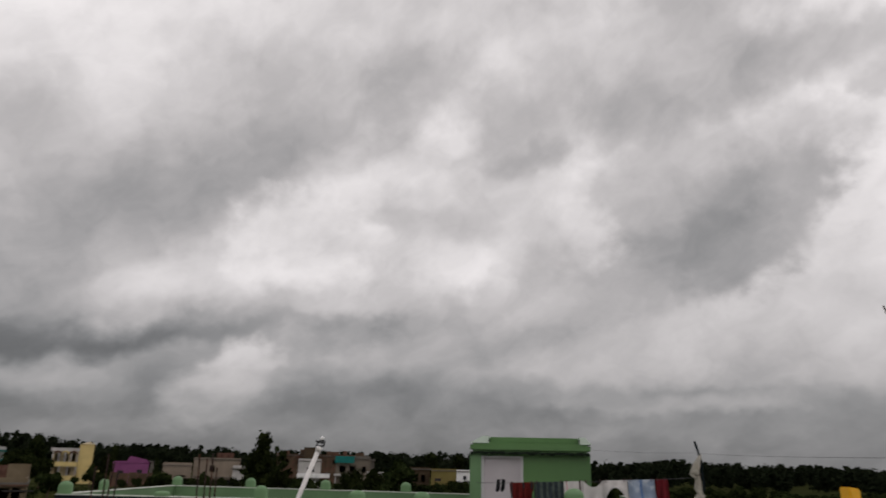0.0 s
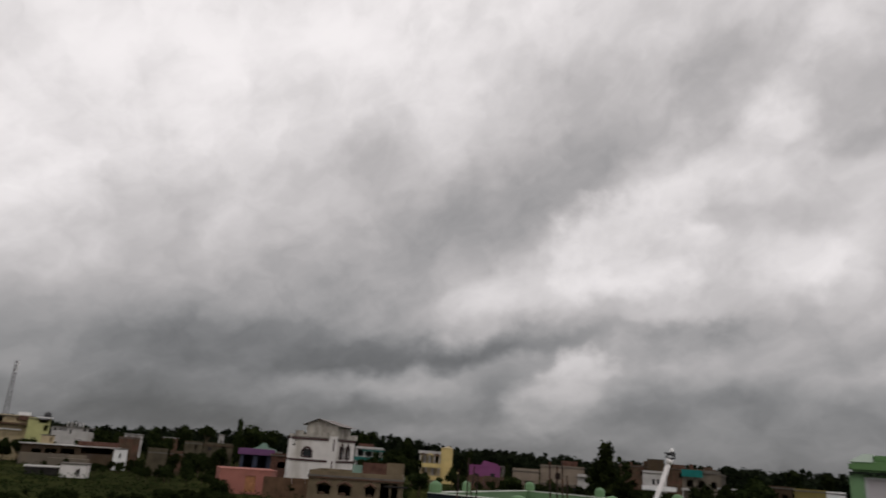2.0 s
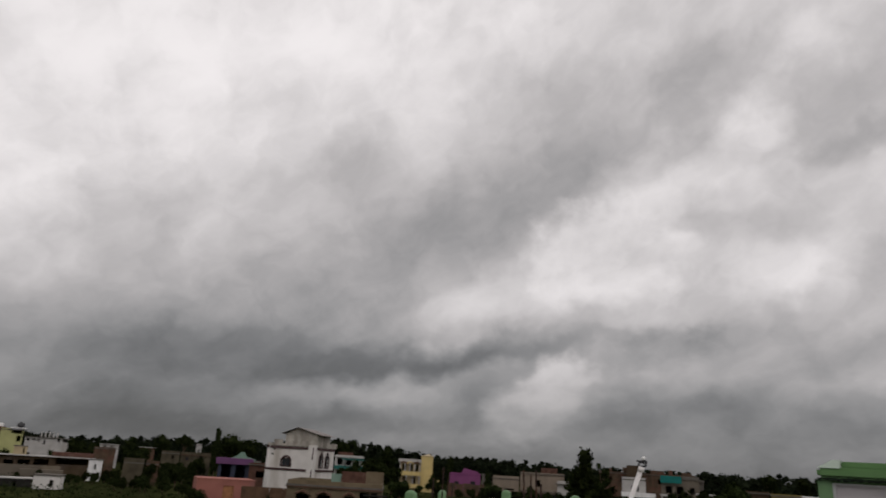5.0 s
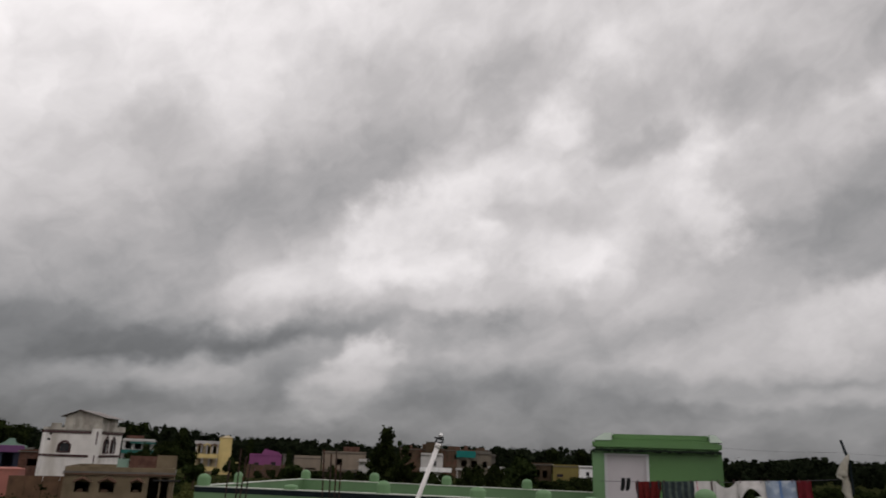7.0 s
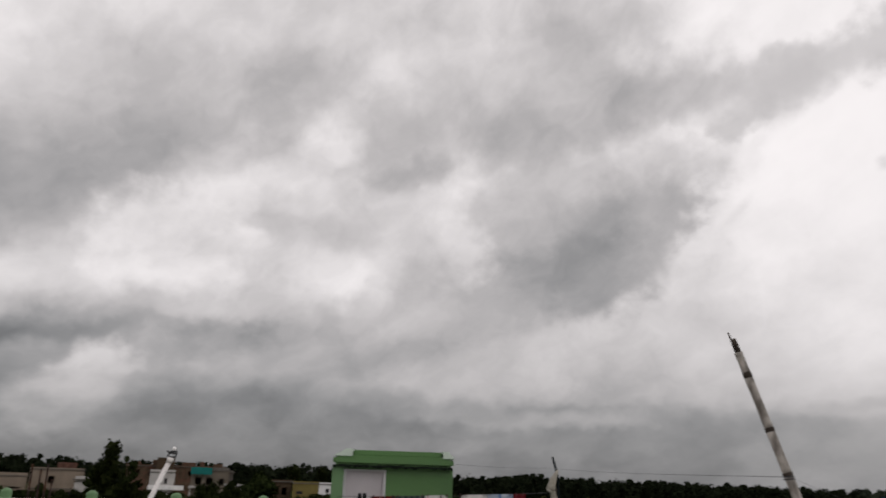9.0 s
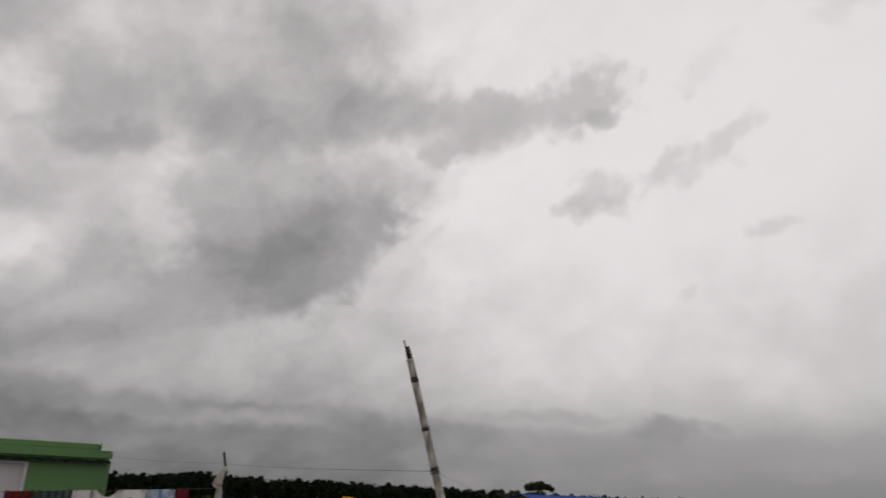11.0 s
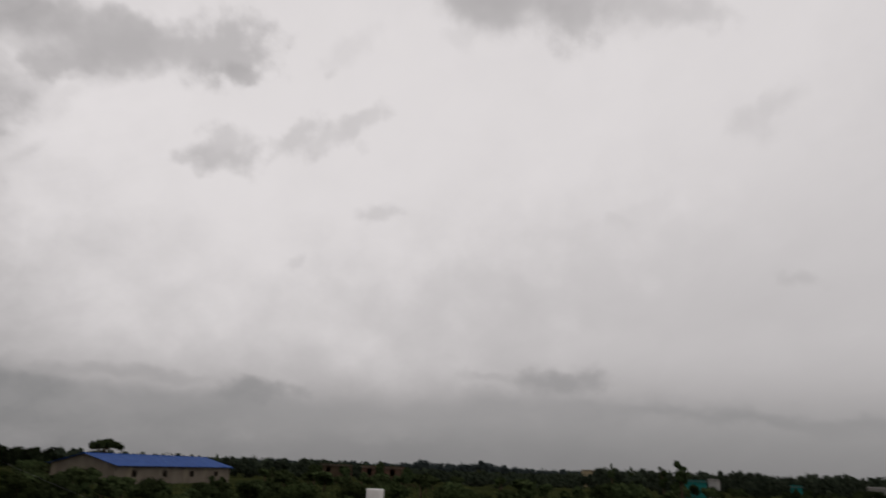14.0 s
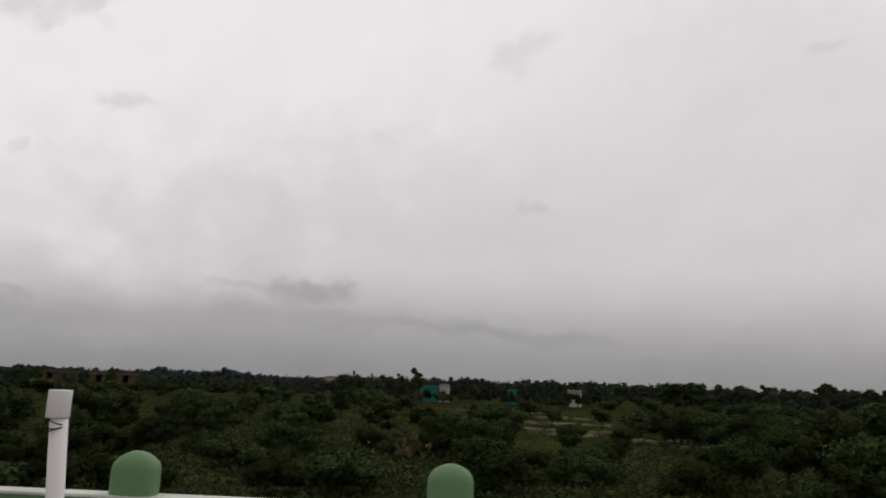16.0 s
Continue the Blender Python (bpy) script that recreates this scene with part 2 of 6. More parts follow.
deck("its eastern face",
     bank(18.4, 31.9, 14.3, 5.3, 11, 0.762, 0.60, 0.85),
     bank(6.6, 26.6, 6.7, 4.2, 11, 0.730, 0.70, 0.85),
     bank(-3.2, 29.9, 5.6, 3.1, 17, 0.689, 0.80, 0.80),
     bank(16.9, 27.6, 5.4, 3.3, 7, 0.656, 0.50, 0.85),
     bank(25.8, 29.9, 4.9, 3.7, 3, 0.705, 0.50, 0.85),
     bank(7.8, 24.6, 3.8, 1.4, 15, 0.656, 0.50, 0.75),
     bank(22.3, 34.4, 6.8, 2.6, 13, 0.721, 0.60, 0.70),
     bank(21.8, 22.9, 11.2, 2.0, 7, 0.771, 0.70, 0.70),
     bank(21.8, 17.7, 8.7, 4.3, 18, 0.615, 0.45, 0.95),
     bank(23.0, 14.8, 4.2, 2.4, 18, 0.598, 0.40, 0.85),
     bank(27.9, 20.1, 3.8, 2.3, 31, 0.689, 0.40, 0.80),
     bank(17.8, 19.8, 3.7, 1.8, 15, 0.713, 0.60, 0.60),
     bank(1.0, 25.9, 2.5, 1.1, 9, 0.844, 0.50, 0.75),
     bank(1.5, 15.8, 4.6, 2.3, 5, 0.861, 0.60, 0.80),
     bank(11.8, 18.2, 2.4, 2.9, 27, 0.844, 0.60, 0.75),
     bank(-3.7, 20.2, 3.6, 1.6, 14, 0.795, 0.70, 0.60),
     bank(-0.7, 18.9, 5.3, 1.0, -5, 0.738, 0.50, 0.70),
     bank(5.6, 22.1, 3.8, 1.4, 11, 0.795, 0.70, 0.60),
     bank(10.1, 22.0, 3.1, 1.3, 9, 0.811, 0.60, 0.50),
     bank(0.6, 8.7, 8.5, 1.9, 11, 0.689, 0.70, 0.75),
     bank(8.6, 11.7, 7.0, 1.5, 12, 0.746, 0.70, 0.60),
     bank(10.0, 7.8, 10.6, 1.8, 7, 0.779, 0.80, 0.70),
     bank(-0.2, 3.7, 6.8, 1.6, 5, 0.574, 0.70, 0.80),
     bank(10.7, 3.0, 16.0, 1.0, 1, 0.648, 0.80, 0.75),
     bank(20.6, 5.0, 4.4, 0.9, 3, 0.623, 0.50, 0.70),
     bank(29.9, 4.5, 8.0, 1.3, -1, 0.615, 0.70, 0.75),
     bank(43.8, 4.0, 14.9, 1.0, -1, 0.639, 0.80, 0.70),
     bank(25.3, 6.7, 9.0, 0.7, 3, 0.738, 0.60, 0.60))
deck("its long arm",
     bank(35.6, 28.4, 6.0, 2.0, 10, 0.762, 0.50, 0.90),
     bank(42.1, 29.4, 5.4, 1.5, 7, 0.787, 0.50, 0.85),
     bank(47.0, 30.7, 3.9, 2.8, 12, 0.791, 0.35, 0.90),
     bank(48.3, 29.0, 2.1, 1.0, -6, 0.738, 0.40, 0.70),
     bank(32.0, 29.0, 4.1, 1.5, 5, 0.746, 0.50, 0.80),
     bank(34.9, 26.5, 2.5, 0.7, 18, 0.754, 0.40, 0.80),
     bank(39.7, 30.6, 3.0, 0.9, 15, 0.779, 0.40, 0.70))
deck("torn scraps over the fields",
     bank(47.8, 22.3, 3.4, 1.0, 6, 0.795, 0.50, 0.95),
     bank(48.4, 23.6, 2.2, 1.3, -5, 0.821, 0.40, 0.80),
     bank(53.5, 24.9, 2.6, 1.2, 34, 0.821, 0.40, 0.85),
     bank(56.6, 24.9, 2.9, 0.8, 28, 0.821, 0.40, 0.80),
     bank(59.1, 26.6, 2.7, 1.1, 22, 0.812, 0.40, 0.85),
     bank(60.8, 27.0, 1.3, 0.5, -1, 0.846, 0.40, 0.70),
     bank(59.8, 24.8, 0.8, 0.6, -0, 0.871, 0.40, 0.60),
     bank(61.7, 19.5, 2.2, 0.8, 4, 0.804, 0.40, 0.80),
     bank(55.1, 14.8, 0.9, 0.7, 2, 0.854, 0.50, 0.70),
     bank(57.2, 32.3, 3.0, 1.2, 30, 0.897, 0.50, 0.70),
     bank(55.7, 30.1, 0.8, 0.5, 32, 0.880, 0.40, 0.70),
     bank(34.0, 20.2, 1.7, 0.6, 43, 0.871, 0.40, 0.50),
     bank(36.0, 24.9, 1.3, 0.6, 47, 0.871, 0.40, 0.60),
     bank(83.5, 20.4, 2.7, 0.6, 21, 0.876, 0.50, 0.70),
     bank(76.9, 6.8, 3.1, 1.0, -1, 0.727, 0.70, 0.75),
     bank(69.8, 36.3, 4.6, 2.7, -14, 0.761, 0.50, 0.90),
     bank(74.2, 37.8, 6.5, 3.3, -9, 0.753, 0.60, 0.90),
     bank(79.0, 35.4, 3.8, 2.8, 7, 0.770, 0.50, 0.90),
     bank(84.3, 35.8, 5.2, 2.1, -14, 0.804, 0.60, 0.80),
     bank(89.0, 34.1, 3.1, 1.0, -16, 0.829, 0.60, 0.70),
     bank(67.6, 33.4, 1.5, 0.8, -5, 0.871, 0.50, 0.50),
     bank(28.1, 3.3, 9.2, 1.5, 4, 0.584, 0.70, 0.80),
     bank(43.2, 5.7, 6.5, 0.6, -0, 0.694, 0.50, 0.70),
     bank(52.7, 4.8, 3.1, 0.9, 2, 0.626, 0.60, 0.70),
     bank(76.7, 4.4, 11.5, 1.2, 0, 0.660, 0.80, 0.60),
     bank(45.2, 2.5, 12.8, 1.0, 2, 0.601, 0.80, 0.50))
deck("low streaks over the trees",
     bank(15.6, 4.7, 8.3, 0.8, 0, 0.750, 0.70, 0.80),
     bank(7.3, 5.5, 6.7, 0.8, -3, 0.674, 0.80, 0.60),
     bank(18.8, 3.0, 7.1, 0.5, 1, 0.643, 0.80, 0.50))
deck("pale cloud over the fields",
     bank(69.7, 25.3, 19.2, 7.1, 7, 0.931, 1.00, 0.60),
     bank(113.3, 21.4, 15.8, 11.2, -10, 0.851, 1.00, 0.70),
     bank(93.7, 26.2, 2.9, 1.2, 29, 0.855, 0.70, 0.70),
     bank(95.0, 14.0, 1.7, 0.5, -10, 0.791, 0.60, 0.80),
     bank(76.6, 6.8, 3.1, 1.2, 1, 0.671, 0.70, 0.85),
     bank(71.4, 7.1, 2.6, 0.5, 2, 0.719, 0.60, 0.50),
     bank(91.6, 3.9, 9.9, 0.6, -4, 0.639, 0.90, 0.70),
     bank(98.6, 3.4, 5.2, 0.5, -3, 0.663, 0.90, 0.60),
     bank(105.3, 3.6, 3.6, 0.5, -1, 0.671, 0.60, 0.70),
     bank(111.4, 2.7, 5.5, 0.5, -1, 0.663, 0.60, 0.60),
     bank(81.8, 19.3, 1.6, 0.4, 2, 0.863, 0.50, 0.70),
     bank(116.6, 25.1, 1.7, 0.5, 13, 0.831, 0.60, 0.70),
     bank(61.6, 3.3, 12.3, 1.1, 2, 0.679, 0.90, 0.40))

# billows, stronger over the town than over the fields
big = wmath("SUBTRACT", wnoise(sheet, 0.10, 3.0, 0.5).outputs[0], 0.5)
puffs = wmath("SUBTRACT", wnoise(wvec("ADD", sheet, stir), 0.21, 6.0, 0.53).outputs[0], 0.5)
billow = wmath("ADD", wmath("MULTIPLY", big, 0.06), wmath("MULTIPLY", puffs, 0.24))
calm = wramp(bear, 22.0, 55.0, 1.0, 0.16)
clouds = wmath("ADD", clouds, wmath("MULTIPLY", billow, calm))
# thick low cloud takes more light away
clouds = wmath("ADD", wmath("MULTIPLY", clouds, 1.15), -0.115)
clouds = wmath("MULTIPLY", clouds, wmix(wramp(lift, 3.0, 13.0, 0.88, 1.0), wramp(lift, 1.0, 9.0, 0.95, 0.97), clear_side))
floor_on = wn("ShaderNodeMath", in0=clouds, in1=0.36, in2=0.08)
floor_on.operation = "SMOOTH_MAX"
top_off = wn("ShaderNodeMath", in0=floor_on.outputs[0], in1=0.955, in2=0.08)
top_off.operation = "SMOOTH_MIN"
clouds = top_off.outputs[0]
grey = wmath("POWER", clouds, 2.2)
# thick cloud is a little cool, thin cloud a little warm
tint = wn("ShaderNodeMix")
tint.data_type = "RGBA"
wt.links.new(wramp(clouds, 0.42, 0.74), tint.inputs[0])
tint.inputs[6].default_value = (1.002, 1.0, 1.022, 1)
tint.inputs[7].default_value = (1.048, 1.0, 1.003, 1)
deck = wn("ShaderNodeBackground", in1=grey)
wt.links.new(tint.outputs[2], deck.inputs[0])
nishita = wt.nodes.new("ShaderNodeTexSky")
nishita.sky_type, nishita.sun_disc = "NISHITA", False
nishita.sun_elevation, nishita.sun_rotation = radians(50), radians(150)
clear = wn("ShaderNodeBackground", in0=nishita.outputs[0], in1=0.06)
both = wt.nodes.new("ShaderNodeMixShader")
both.inputs[0].default_value = 0.97
wt.links.new(clear.outputs[0], both.inputs[1])
wt.links.new(deck.outputs[0], both.inputs[2])
wt.links.new(both.outputs[0], wt.nodes.new("ShaderNodeOutputWorld").inputs[0])

sun = new("sun", bpy.data.lights.new("sun", "SUN"))
sun.data.energy, sun.data.angle, sun.data.color = 0.35, radians(40), (1.0, 0.97, 0.93)
sun.matrix_world = look(bearing(150, 50) * 50, (0, 0, 0))


# ---- materials ----
def material(name, base, rough=0.8, vary=0.25, size=1.0, bump=0.3, stain=None, stained=0.0, streak=1.0, metal=0.0, each=0.0):
    """A procedural surface: base colour with blotches and grain, stains (stretched downwards by streak) and fine relief."""
    m = bpy.data.materials.new(name)
    m.use_nodes = True
    t = m.node_tree
    p = t.nodes["Principled BSDF"]
    p.inputs["Roughness"].default_value, p.inputs["Metallic"].default_value = rough, metal
    p.inputs["Specular IOR Level"].default_value = 0.5 if rough < 0.65 else 0.12 if rough < 0.93 else 0.0
    co = t.nodes.new("ShaderNodeTexCoord")

    def noise_node(scale, detail, stretch=1.0):
        mp = t.nodes.new("ShaderNodeMapping")
        mp.inputs["Scale"].default_value = (1, 1, 1 / stretch)
        t.links.new(co.outputs["Object"], mp.inputs[0])
        n = t.nodes.new("ShaderNodeTexNoise")
        n.inputs["Scale"].default_value, n.inputs["Detail"].default_value = scale, detail
        t.links.new(mp.outputs[0], n.inputs[0])
        return n.outputs[0]

    def mixed(fac, a, b, lo=0.35, hi=0.65, most=1.0):
        r = t.nodes.new("ShaderNodeMapRange")
        t.links.new(fac, r.inputs[0])
        r.inputs[1].default_value, r.inputs[2].default_value, r.inputs[4].default_value = lo, hi, most
        x = t.nodes.new("ShaderNodeMix")
        x.data_type = "RGBA"
        t.links.new(r.outputs[0], x.inputs[0])
        for value, k in ((a, 6), (b, 7)):
            if isinstance(value, bpy.types.NodeSocket):
                t.links.new(value, x.inputs[k])
            else:
                x.inputs[k].default_value = (*value, 1)
        return x.outputs[2]

    dark = tuple(c * (1 - vary) for c in base)
    light = tuple(min(1, c * (1 + vary * 0.6)) for c in base)
    blotch = noise_node(1.3 / size, 5)
    grain = noise_node(14 / size, 4)
    colour = mixed(grain, mixed(blotch, dark, light), dark, 0.5, 0.8, 0.5)
    if stain:
        colour = mixed(noise_node(1.1 / size, 7, streak), colour, stain, 0.62 - stained * 0.35, 0.85 - stained * 0.3, 0.85)
    if each:
        info = t.nodes.new("ShaderNodeObjectInfo")
        hs = t.nodes.new("ShaderNodeHueSaturation")
        r = t.nodes.new("ShaderNodeMapRange")
        t.links.new(info.outputs["Random"], r.inputs[0])
        r.inputs[3].default_value, r.inputs[4].default_value = 1 - each, 1 + each
        t.links.new(r.outputs[0], hs.inputs["Value"])
        t.links.new(colour, hs.inputs["Color"])
        colour = hs.outputs[0]
    t.links.new(colour, p.inputs["Base Color"])
    if bump:
        b = t.nodes.new("ShaderNodeBump")
        b.inputs["Strength"].default_value, b.inputs["Distance"].default_value = bump, 0.02 * size
        t.links.new(grain, b.inputs["Height"])
        t.links.new(b.outputs[0], p.inputs["Normal"])
    return m


def leaf_material(name, low, high, rough=0.7):
    """Foliage: each leaf has its own green, each plant its own brightness, with blotches through the crown."""
    m = bpy.data.materials.new(name)
    m.use_nodes = True
    t = m.node_tree
    p = t.nodes["Principled BSDF"]
    p.inputs["Roughness"].default_value = rough
    p.inputs["Specular IOR Level"].default_value = 0.0
    geo, info = t.nodes.new("ShaderNodeNewGeometry"), t.nodes.new("ShaderNodeObjectInfo")
    x = t.nodes.new("ShaderNodeMix")
    x.data_type = "RGBA"
    x.inputs[6].default_value, x.inputs[7].default_value = (*low, 1), (*high, 1)
    t.links.new(geo.outputs["Random Per Island"], x.inputs[0])
    hs = t.nodes.new("ShaderNodeHueSaturation")
    r = t.nodes.new("ShaderNodeMapRange")
    r.inputs[3].default_value, r.inputs[4].default_value = 0.64, 1.45
    t.links.new(info.outputs["Random"], r.inputs[0])
    t.links.new(r.outputs[0], hs.inputs["Value"])
    h = t.nodes.new("ShaderNodeMapRange")
    h.inputs[3].default_value, h.inputs[4].default_value = 0.484, 0.506
    t.links.new(info.outputs["Random"], h.inputs[0])
    t.links.new(h.outputs[0], hs.inputs["Hue"])
    t.links.new(x.outputs[2], hs.inputs["Color"])
    t.links.new(hs.outputs[0], p.inputs["Base Color"])
    return m


GREEN = material("green_paint", (0.112, 0.205, 0.095), 0.55, 0.14, 1.2, 0.15, (0.10, 0.20, 0.09), 0.12, 5)
PALE_GREEN = material("pale_green_paint", (0.128, 0.240, 0.108), 0.55, 0.12, 1.0, 0.15, (0.14, 0.22, 0.13), 0.15, 3)
LIME = material("bright_green_paint", (0.096, 0.205, 0.066), 0.5, 0.12, 1.4, 0.12, (0.07, 0.15, 0.05), 0.15, 4)
WHITE = material("white_paint", (0.78, 0.77, 0.76), 0.6, 0.08, 1.0, 0.12, (0.45, 0.43, 0.40), 0.15, 4)
COPING_PAINT = material("worn_white_paint", (0.58, 0.60, 0.54), 0.7, 0.15, 0.6, 0.2, (0.22, 0.25, 0.20), 0.3, 1)
BLACK_BAND = material("dark_band_paint", (0.014, 0.019, 0.021), 0.95, 0.3, 0.5, 0.2)
LIMEWASH = material("white_wall", (0.67, 0.64, 0.61), 0.8, 0.09, 2.2, 0.1, (0.34, 0.30, 0.25), 0.34, 5)
CONCRETE = material("grey_concrete", (0.128, 0.116, 0.101), 0.9, 0.2, 1.5, 0.3, (0.12, 0.11, 0.10), 0.25, 3)
PLASTER = material("bare_brown_plaster", (0.074, 0.052, 0.033), 0.9, 0.2, 2.0, 0.3, (0.08, 0.06, 0.05), 0.3, 3)
BROWN_WALL = material("rain_dark_brown_plaster", (0.115, 0.068, 0.042), 0.9, 0.25, 1.5, 0.3, (0.045, 0.032, 0.022), 0.35, 2)
BRICK = material("raw_brick", (0.106, 0.055, 0.041), 0.9, 0.3, 0.6, 0.4, (0.14, 0.09, 0.075), 0.3, 1)
NEAR_PLASTER = material("bare_olive_brown_plaster", (0.168, 0.130, 0.084), 0.9, 0.25, 2.0, 0.3, (0.085, 0.066, 0.044), 0.3, 3)
ROOM_WHITE = material("rain_stained_white_wall", (0.44, 0.41, 0.36), 0.85, 0.2, 1.2, 0.2, (0.16, 0.14, 0.12), 0.5, 5)
PINK = material("pink_wall", (0.335, 0.135, 0.108), 0.8, 0.12, 2.0, 0.1, (0.22, 0.11, 0.10), 0.2, 4)
PURPLE = material("purple_wall", (0.150, 0.068, 0.155), 0.75, 0.12, 2.0, 0.1)
MAGENTA = material("magenta_wall", (0.21, 0.066, 0.165), 0.75, 0.12, 2.0, 0.1, (0.18, 0.07, 0.16), 0.15, 3)
FAR_WHITE = material("weathered_white_wall", (0.442, 0.425, 0.408), 0.85, 0.12, 2.0, 0.1, (0.22, 0.20, 0.17), 0.3, 4)
WEATHERED = material("weathered_brick_and_plaster", (0.094, 0.064, 0.043), 0.9, 0.3, 1.5, 0.4, (0.13, 0.06, 0.045), 0.45, 1)
BRIGHT_TEAL = material("bright_teal_wall", (0.015, 0.158, 0.143), 0.75, 0.12, 3.0, 0.1, (0.015, 0.15, 0.135), 0.25, 3)
TEAL = material("teal_wall", (0.03, 0.13, 0.115), 0.75, 0.12, 3.0, 0.1, (0.02, 0.10, 0.09), 0.2, 3)
MINT = material("mint_wall", (0.192, 0.288, 0.232), 0.8, 0.1, 2.0, 0.1, (0.25, 0.33, 0.28), 0.2, 3)
YELLOW = material("yellow_wall", (0.592, 0.464, 0.200), 0.75, 0.1, 2.0, 0.1, (0.5, 0.36, 0.14), 0.15, 4)
CREAM = material("cream_wall", (0.390, 0.315, 0.195), 0.8, 0.12, 2.0, 0.1, (0.36, 0.28, 0.18), 0.25, 4)
OLIVE = material("olive_yellow_wall", (0.18, 0.145, 0.05), 0.8, 0.15, 2.0, 0.1, (0.18, 0.14, 0.06), 0.25, 3)
DULL = material("mouldy_olive_plaster", (0.088, 0.074, 0.050), 0.9, 0.3, 2.0, 0.2, (0.035, 0.034, 0.024), 0.45, 3)
PALE_BUFF = material("pale_pinkish_plaster", (0.235, 0.190, 0.148), 0.85, 0.15, 2.5, 0.1, (0.12, 0.095, 0.07), 0.3, 4)
BUFF = material("buff_wall", (0.151, 0.128, 0.102), 0.85, 0.15, 3.0, 0.1, (0.22, 0.18, 0.13), 0.25, 4)
BLUE_DOOR = material("dark_blue_paint", (0.018, 0.026, 0.055), 0.6, 0.2, 1.0, 0.1)
ORANGE_DOOR = material("orange_brown_door", (0.36, 0.15, 0.06), 0.6, 0.25, 0.6, 0.2)
DARK_TRIM = material("dark_maroon_trim", (0.07, 0.04, 0.04), 0.7, 0.3, 1.0, 0.1)
TIN = material("weathered_metal_sheet", (0.22, 0.20, 0.19), 0.6, 0.3, 1.0, 0.2, (0.16, 0.09, 0.06), 0.35, 2, 0.4)
BLUE_ROOF = material("blue_metal_sheet", (0.018, 0.060, 0.225), 0.75, 0.12, 2.0, 0.1, (0.04, 0.10, 0.28), 0.2, 1)
# room and shed shade put into a near-black colour; one lintel shares it
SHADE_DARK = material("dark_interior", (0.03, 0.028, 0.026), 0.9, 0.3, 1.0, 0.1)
GLASS = material("dark_window_pane", (0.03, 0.035, 0.04), 0.12, 0.2, 1.0, 0.0)
STEEL = material("rusty_steel", (0.035, 0.022, 0.019), 0.75, 0.4, 0.1, 0.4, (0.10, 0.04, 0.02), 0.3, 1, 0.5)
PVC = material("white_pvc", (0.70, 0.67, 0.65), 0.4, 0.06, 0.3, 0.05, (0.5, 0.47, 0.43), 0.12, 5)
BLACK = material("black_plastic", (0.018, 0.018, 0.02), 0.5, 0.2, 0.1, 0.1)
BARK = material("bark", (0.09, 0.065, 0.045), 0.95, 0.35, 0.3, 0.6)
BAMBOO = material("painted_bamboo", (0.50, 0.46, 0.42), 0.7, 0.3, 0.07, 0.4, (0.05, 0.04, 0.032), 0.62, 3)
BAMBOO_NODE = material("dark_bamboo_node", (0.06, 0.048, 0.04), 0.85, 0.35, 0.05, 0.4)
RED_CLOTH = material("red_cloth", (0.115, 0.014, 0.013), 0.9, 0.2, 0.15, 0.3)
MAROON_CLOTH = material("maroon_cloth", (0.12, 0.013, 0.018), 0.9, 0.2, 0.15, 0.3)
WHITE_CLOTH = material("white_cloth", (0.56, 0.53, 0.52), 0.9, 0.1, 0.2, 0.3)
PINK_STRIPE = material("pink_cloth", (0.55, 0.32, 0.34), 0.9, 0.1, 0.1, 0.2)
BLUE_CLOTH = material("light_blue_cloth", (0.259, 0.317, 0.418), 0.9, 0.2, 0.2, 0.3, (0.60, 0.62, 0.66), 0.4, 1)
CHECK_DARK = material("dark_cloth", (0.035, 0.045, 0.05), 0.9, 0.3, 0.1, 0.2)
CHECK_LIGHT = material("grey_green_cloth", (0.080, 0.100, 0.090), 0.9, 0.3, 0.1, 0.2)
BLACK_CLOTH = material("black_cloth", (0.012, 0.012, 0.014), 0.9, 0.3, 0.1, 0.2)
SACK = material("dirty_white_plastic_sack", (0.345, 0.323, 0.270), 0.6, 0.25, 0.1, 0.4, (0.22, 0.19, 0.14), 0.35, 2)
YELLOW_PLASTIC = material("yellow_plastic", (0.80, 0.42, 0.02), 0.4, 0.08, 0.2, 0.05)
WIRE = material("dark_wire", (0.04, 0.04, 0.045), 0.5, 0.2, 0.1, 0.0)
ROOF_FLOOR = material("roof_screed", (0.25, 0.24, 0.22), 0.9, 0.25, 1.5, 0.3, (0.10, 0.11, 0.08), 0.35, 1)
LEAF = leaf_material("leaves", (0.026, 0.038, 0.016), (0.058, 0.077, 0.032))
LEAF_NEAR = leaf_material("near_leaves", (0.020, 0.030, 0.011), (0.046, 0.062, 0.024))
LEAF_SCRUB = leaf_material("scrub_leaves", (0.020, 0.030, 0.013), (0.042, 0.058, 0.024))
LEAF_TREE = leaf_material("field_tree_leaves", (0.019, 0.028, 0.012), (0.044, 0.060, 0.025))
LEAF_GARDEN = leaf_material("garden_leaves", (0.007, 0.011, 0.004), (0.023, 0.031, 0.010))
# a slight haze over the fields is put into this lighter, greyer leaf colour
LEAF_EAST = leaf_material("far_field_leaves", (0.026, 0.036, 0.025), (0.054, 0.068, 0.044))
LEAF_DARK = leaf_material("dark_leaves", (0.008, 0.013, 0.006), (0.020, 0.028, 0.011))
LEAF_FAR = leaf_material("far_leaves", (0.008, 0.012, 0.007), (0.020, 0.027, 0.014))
# distance haze put into the leaf colour: paler and bluer than near leaves
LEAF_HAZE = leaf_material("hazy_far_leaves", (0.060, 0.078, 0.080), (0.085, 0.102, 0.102))
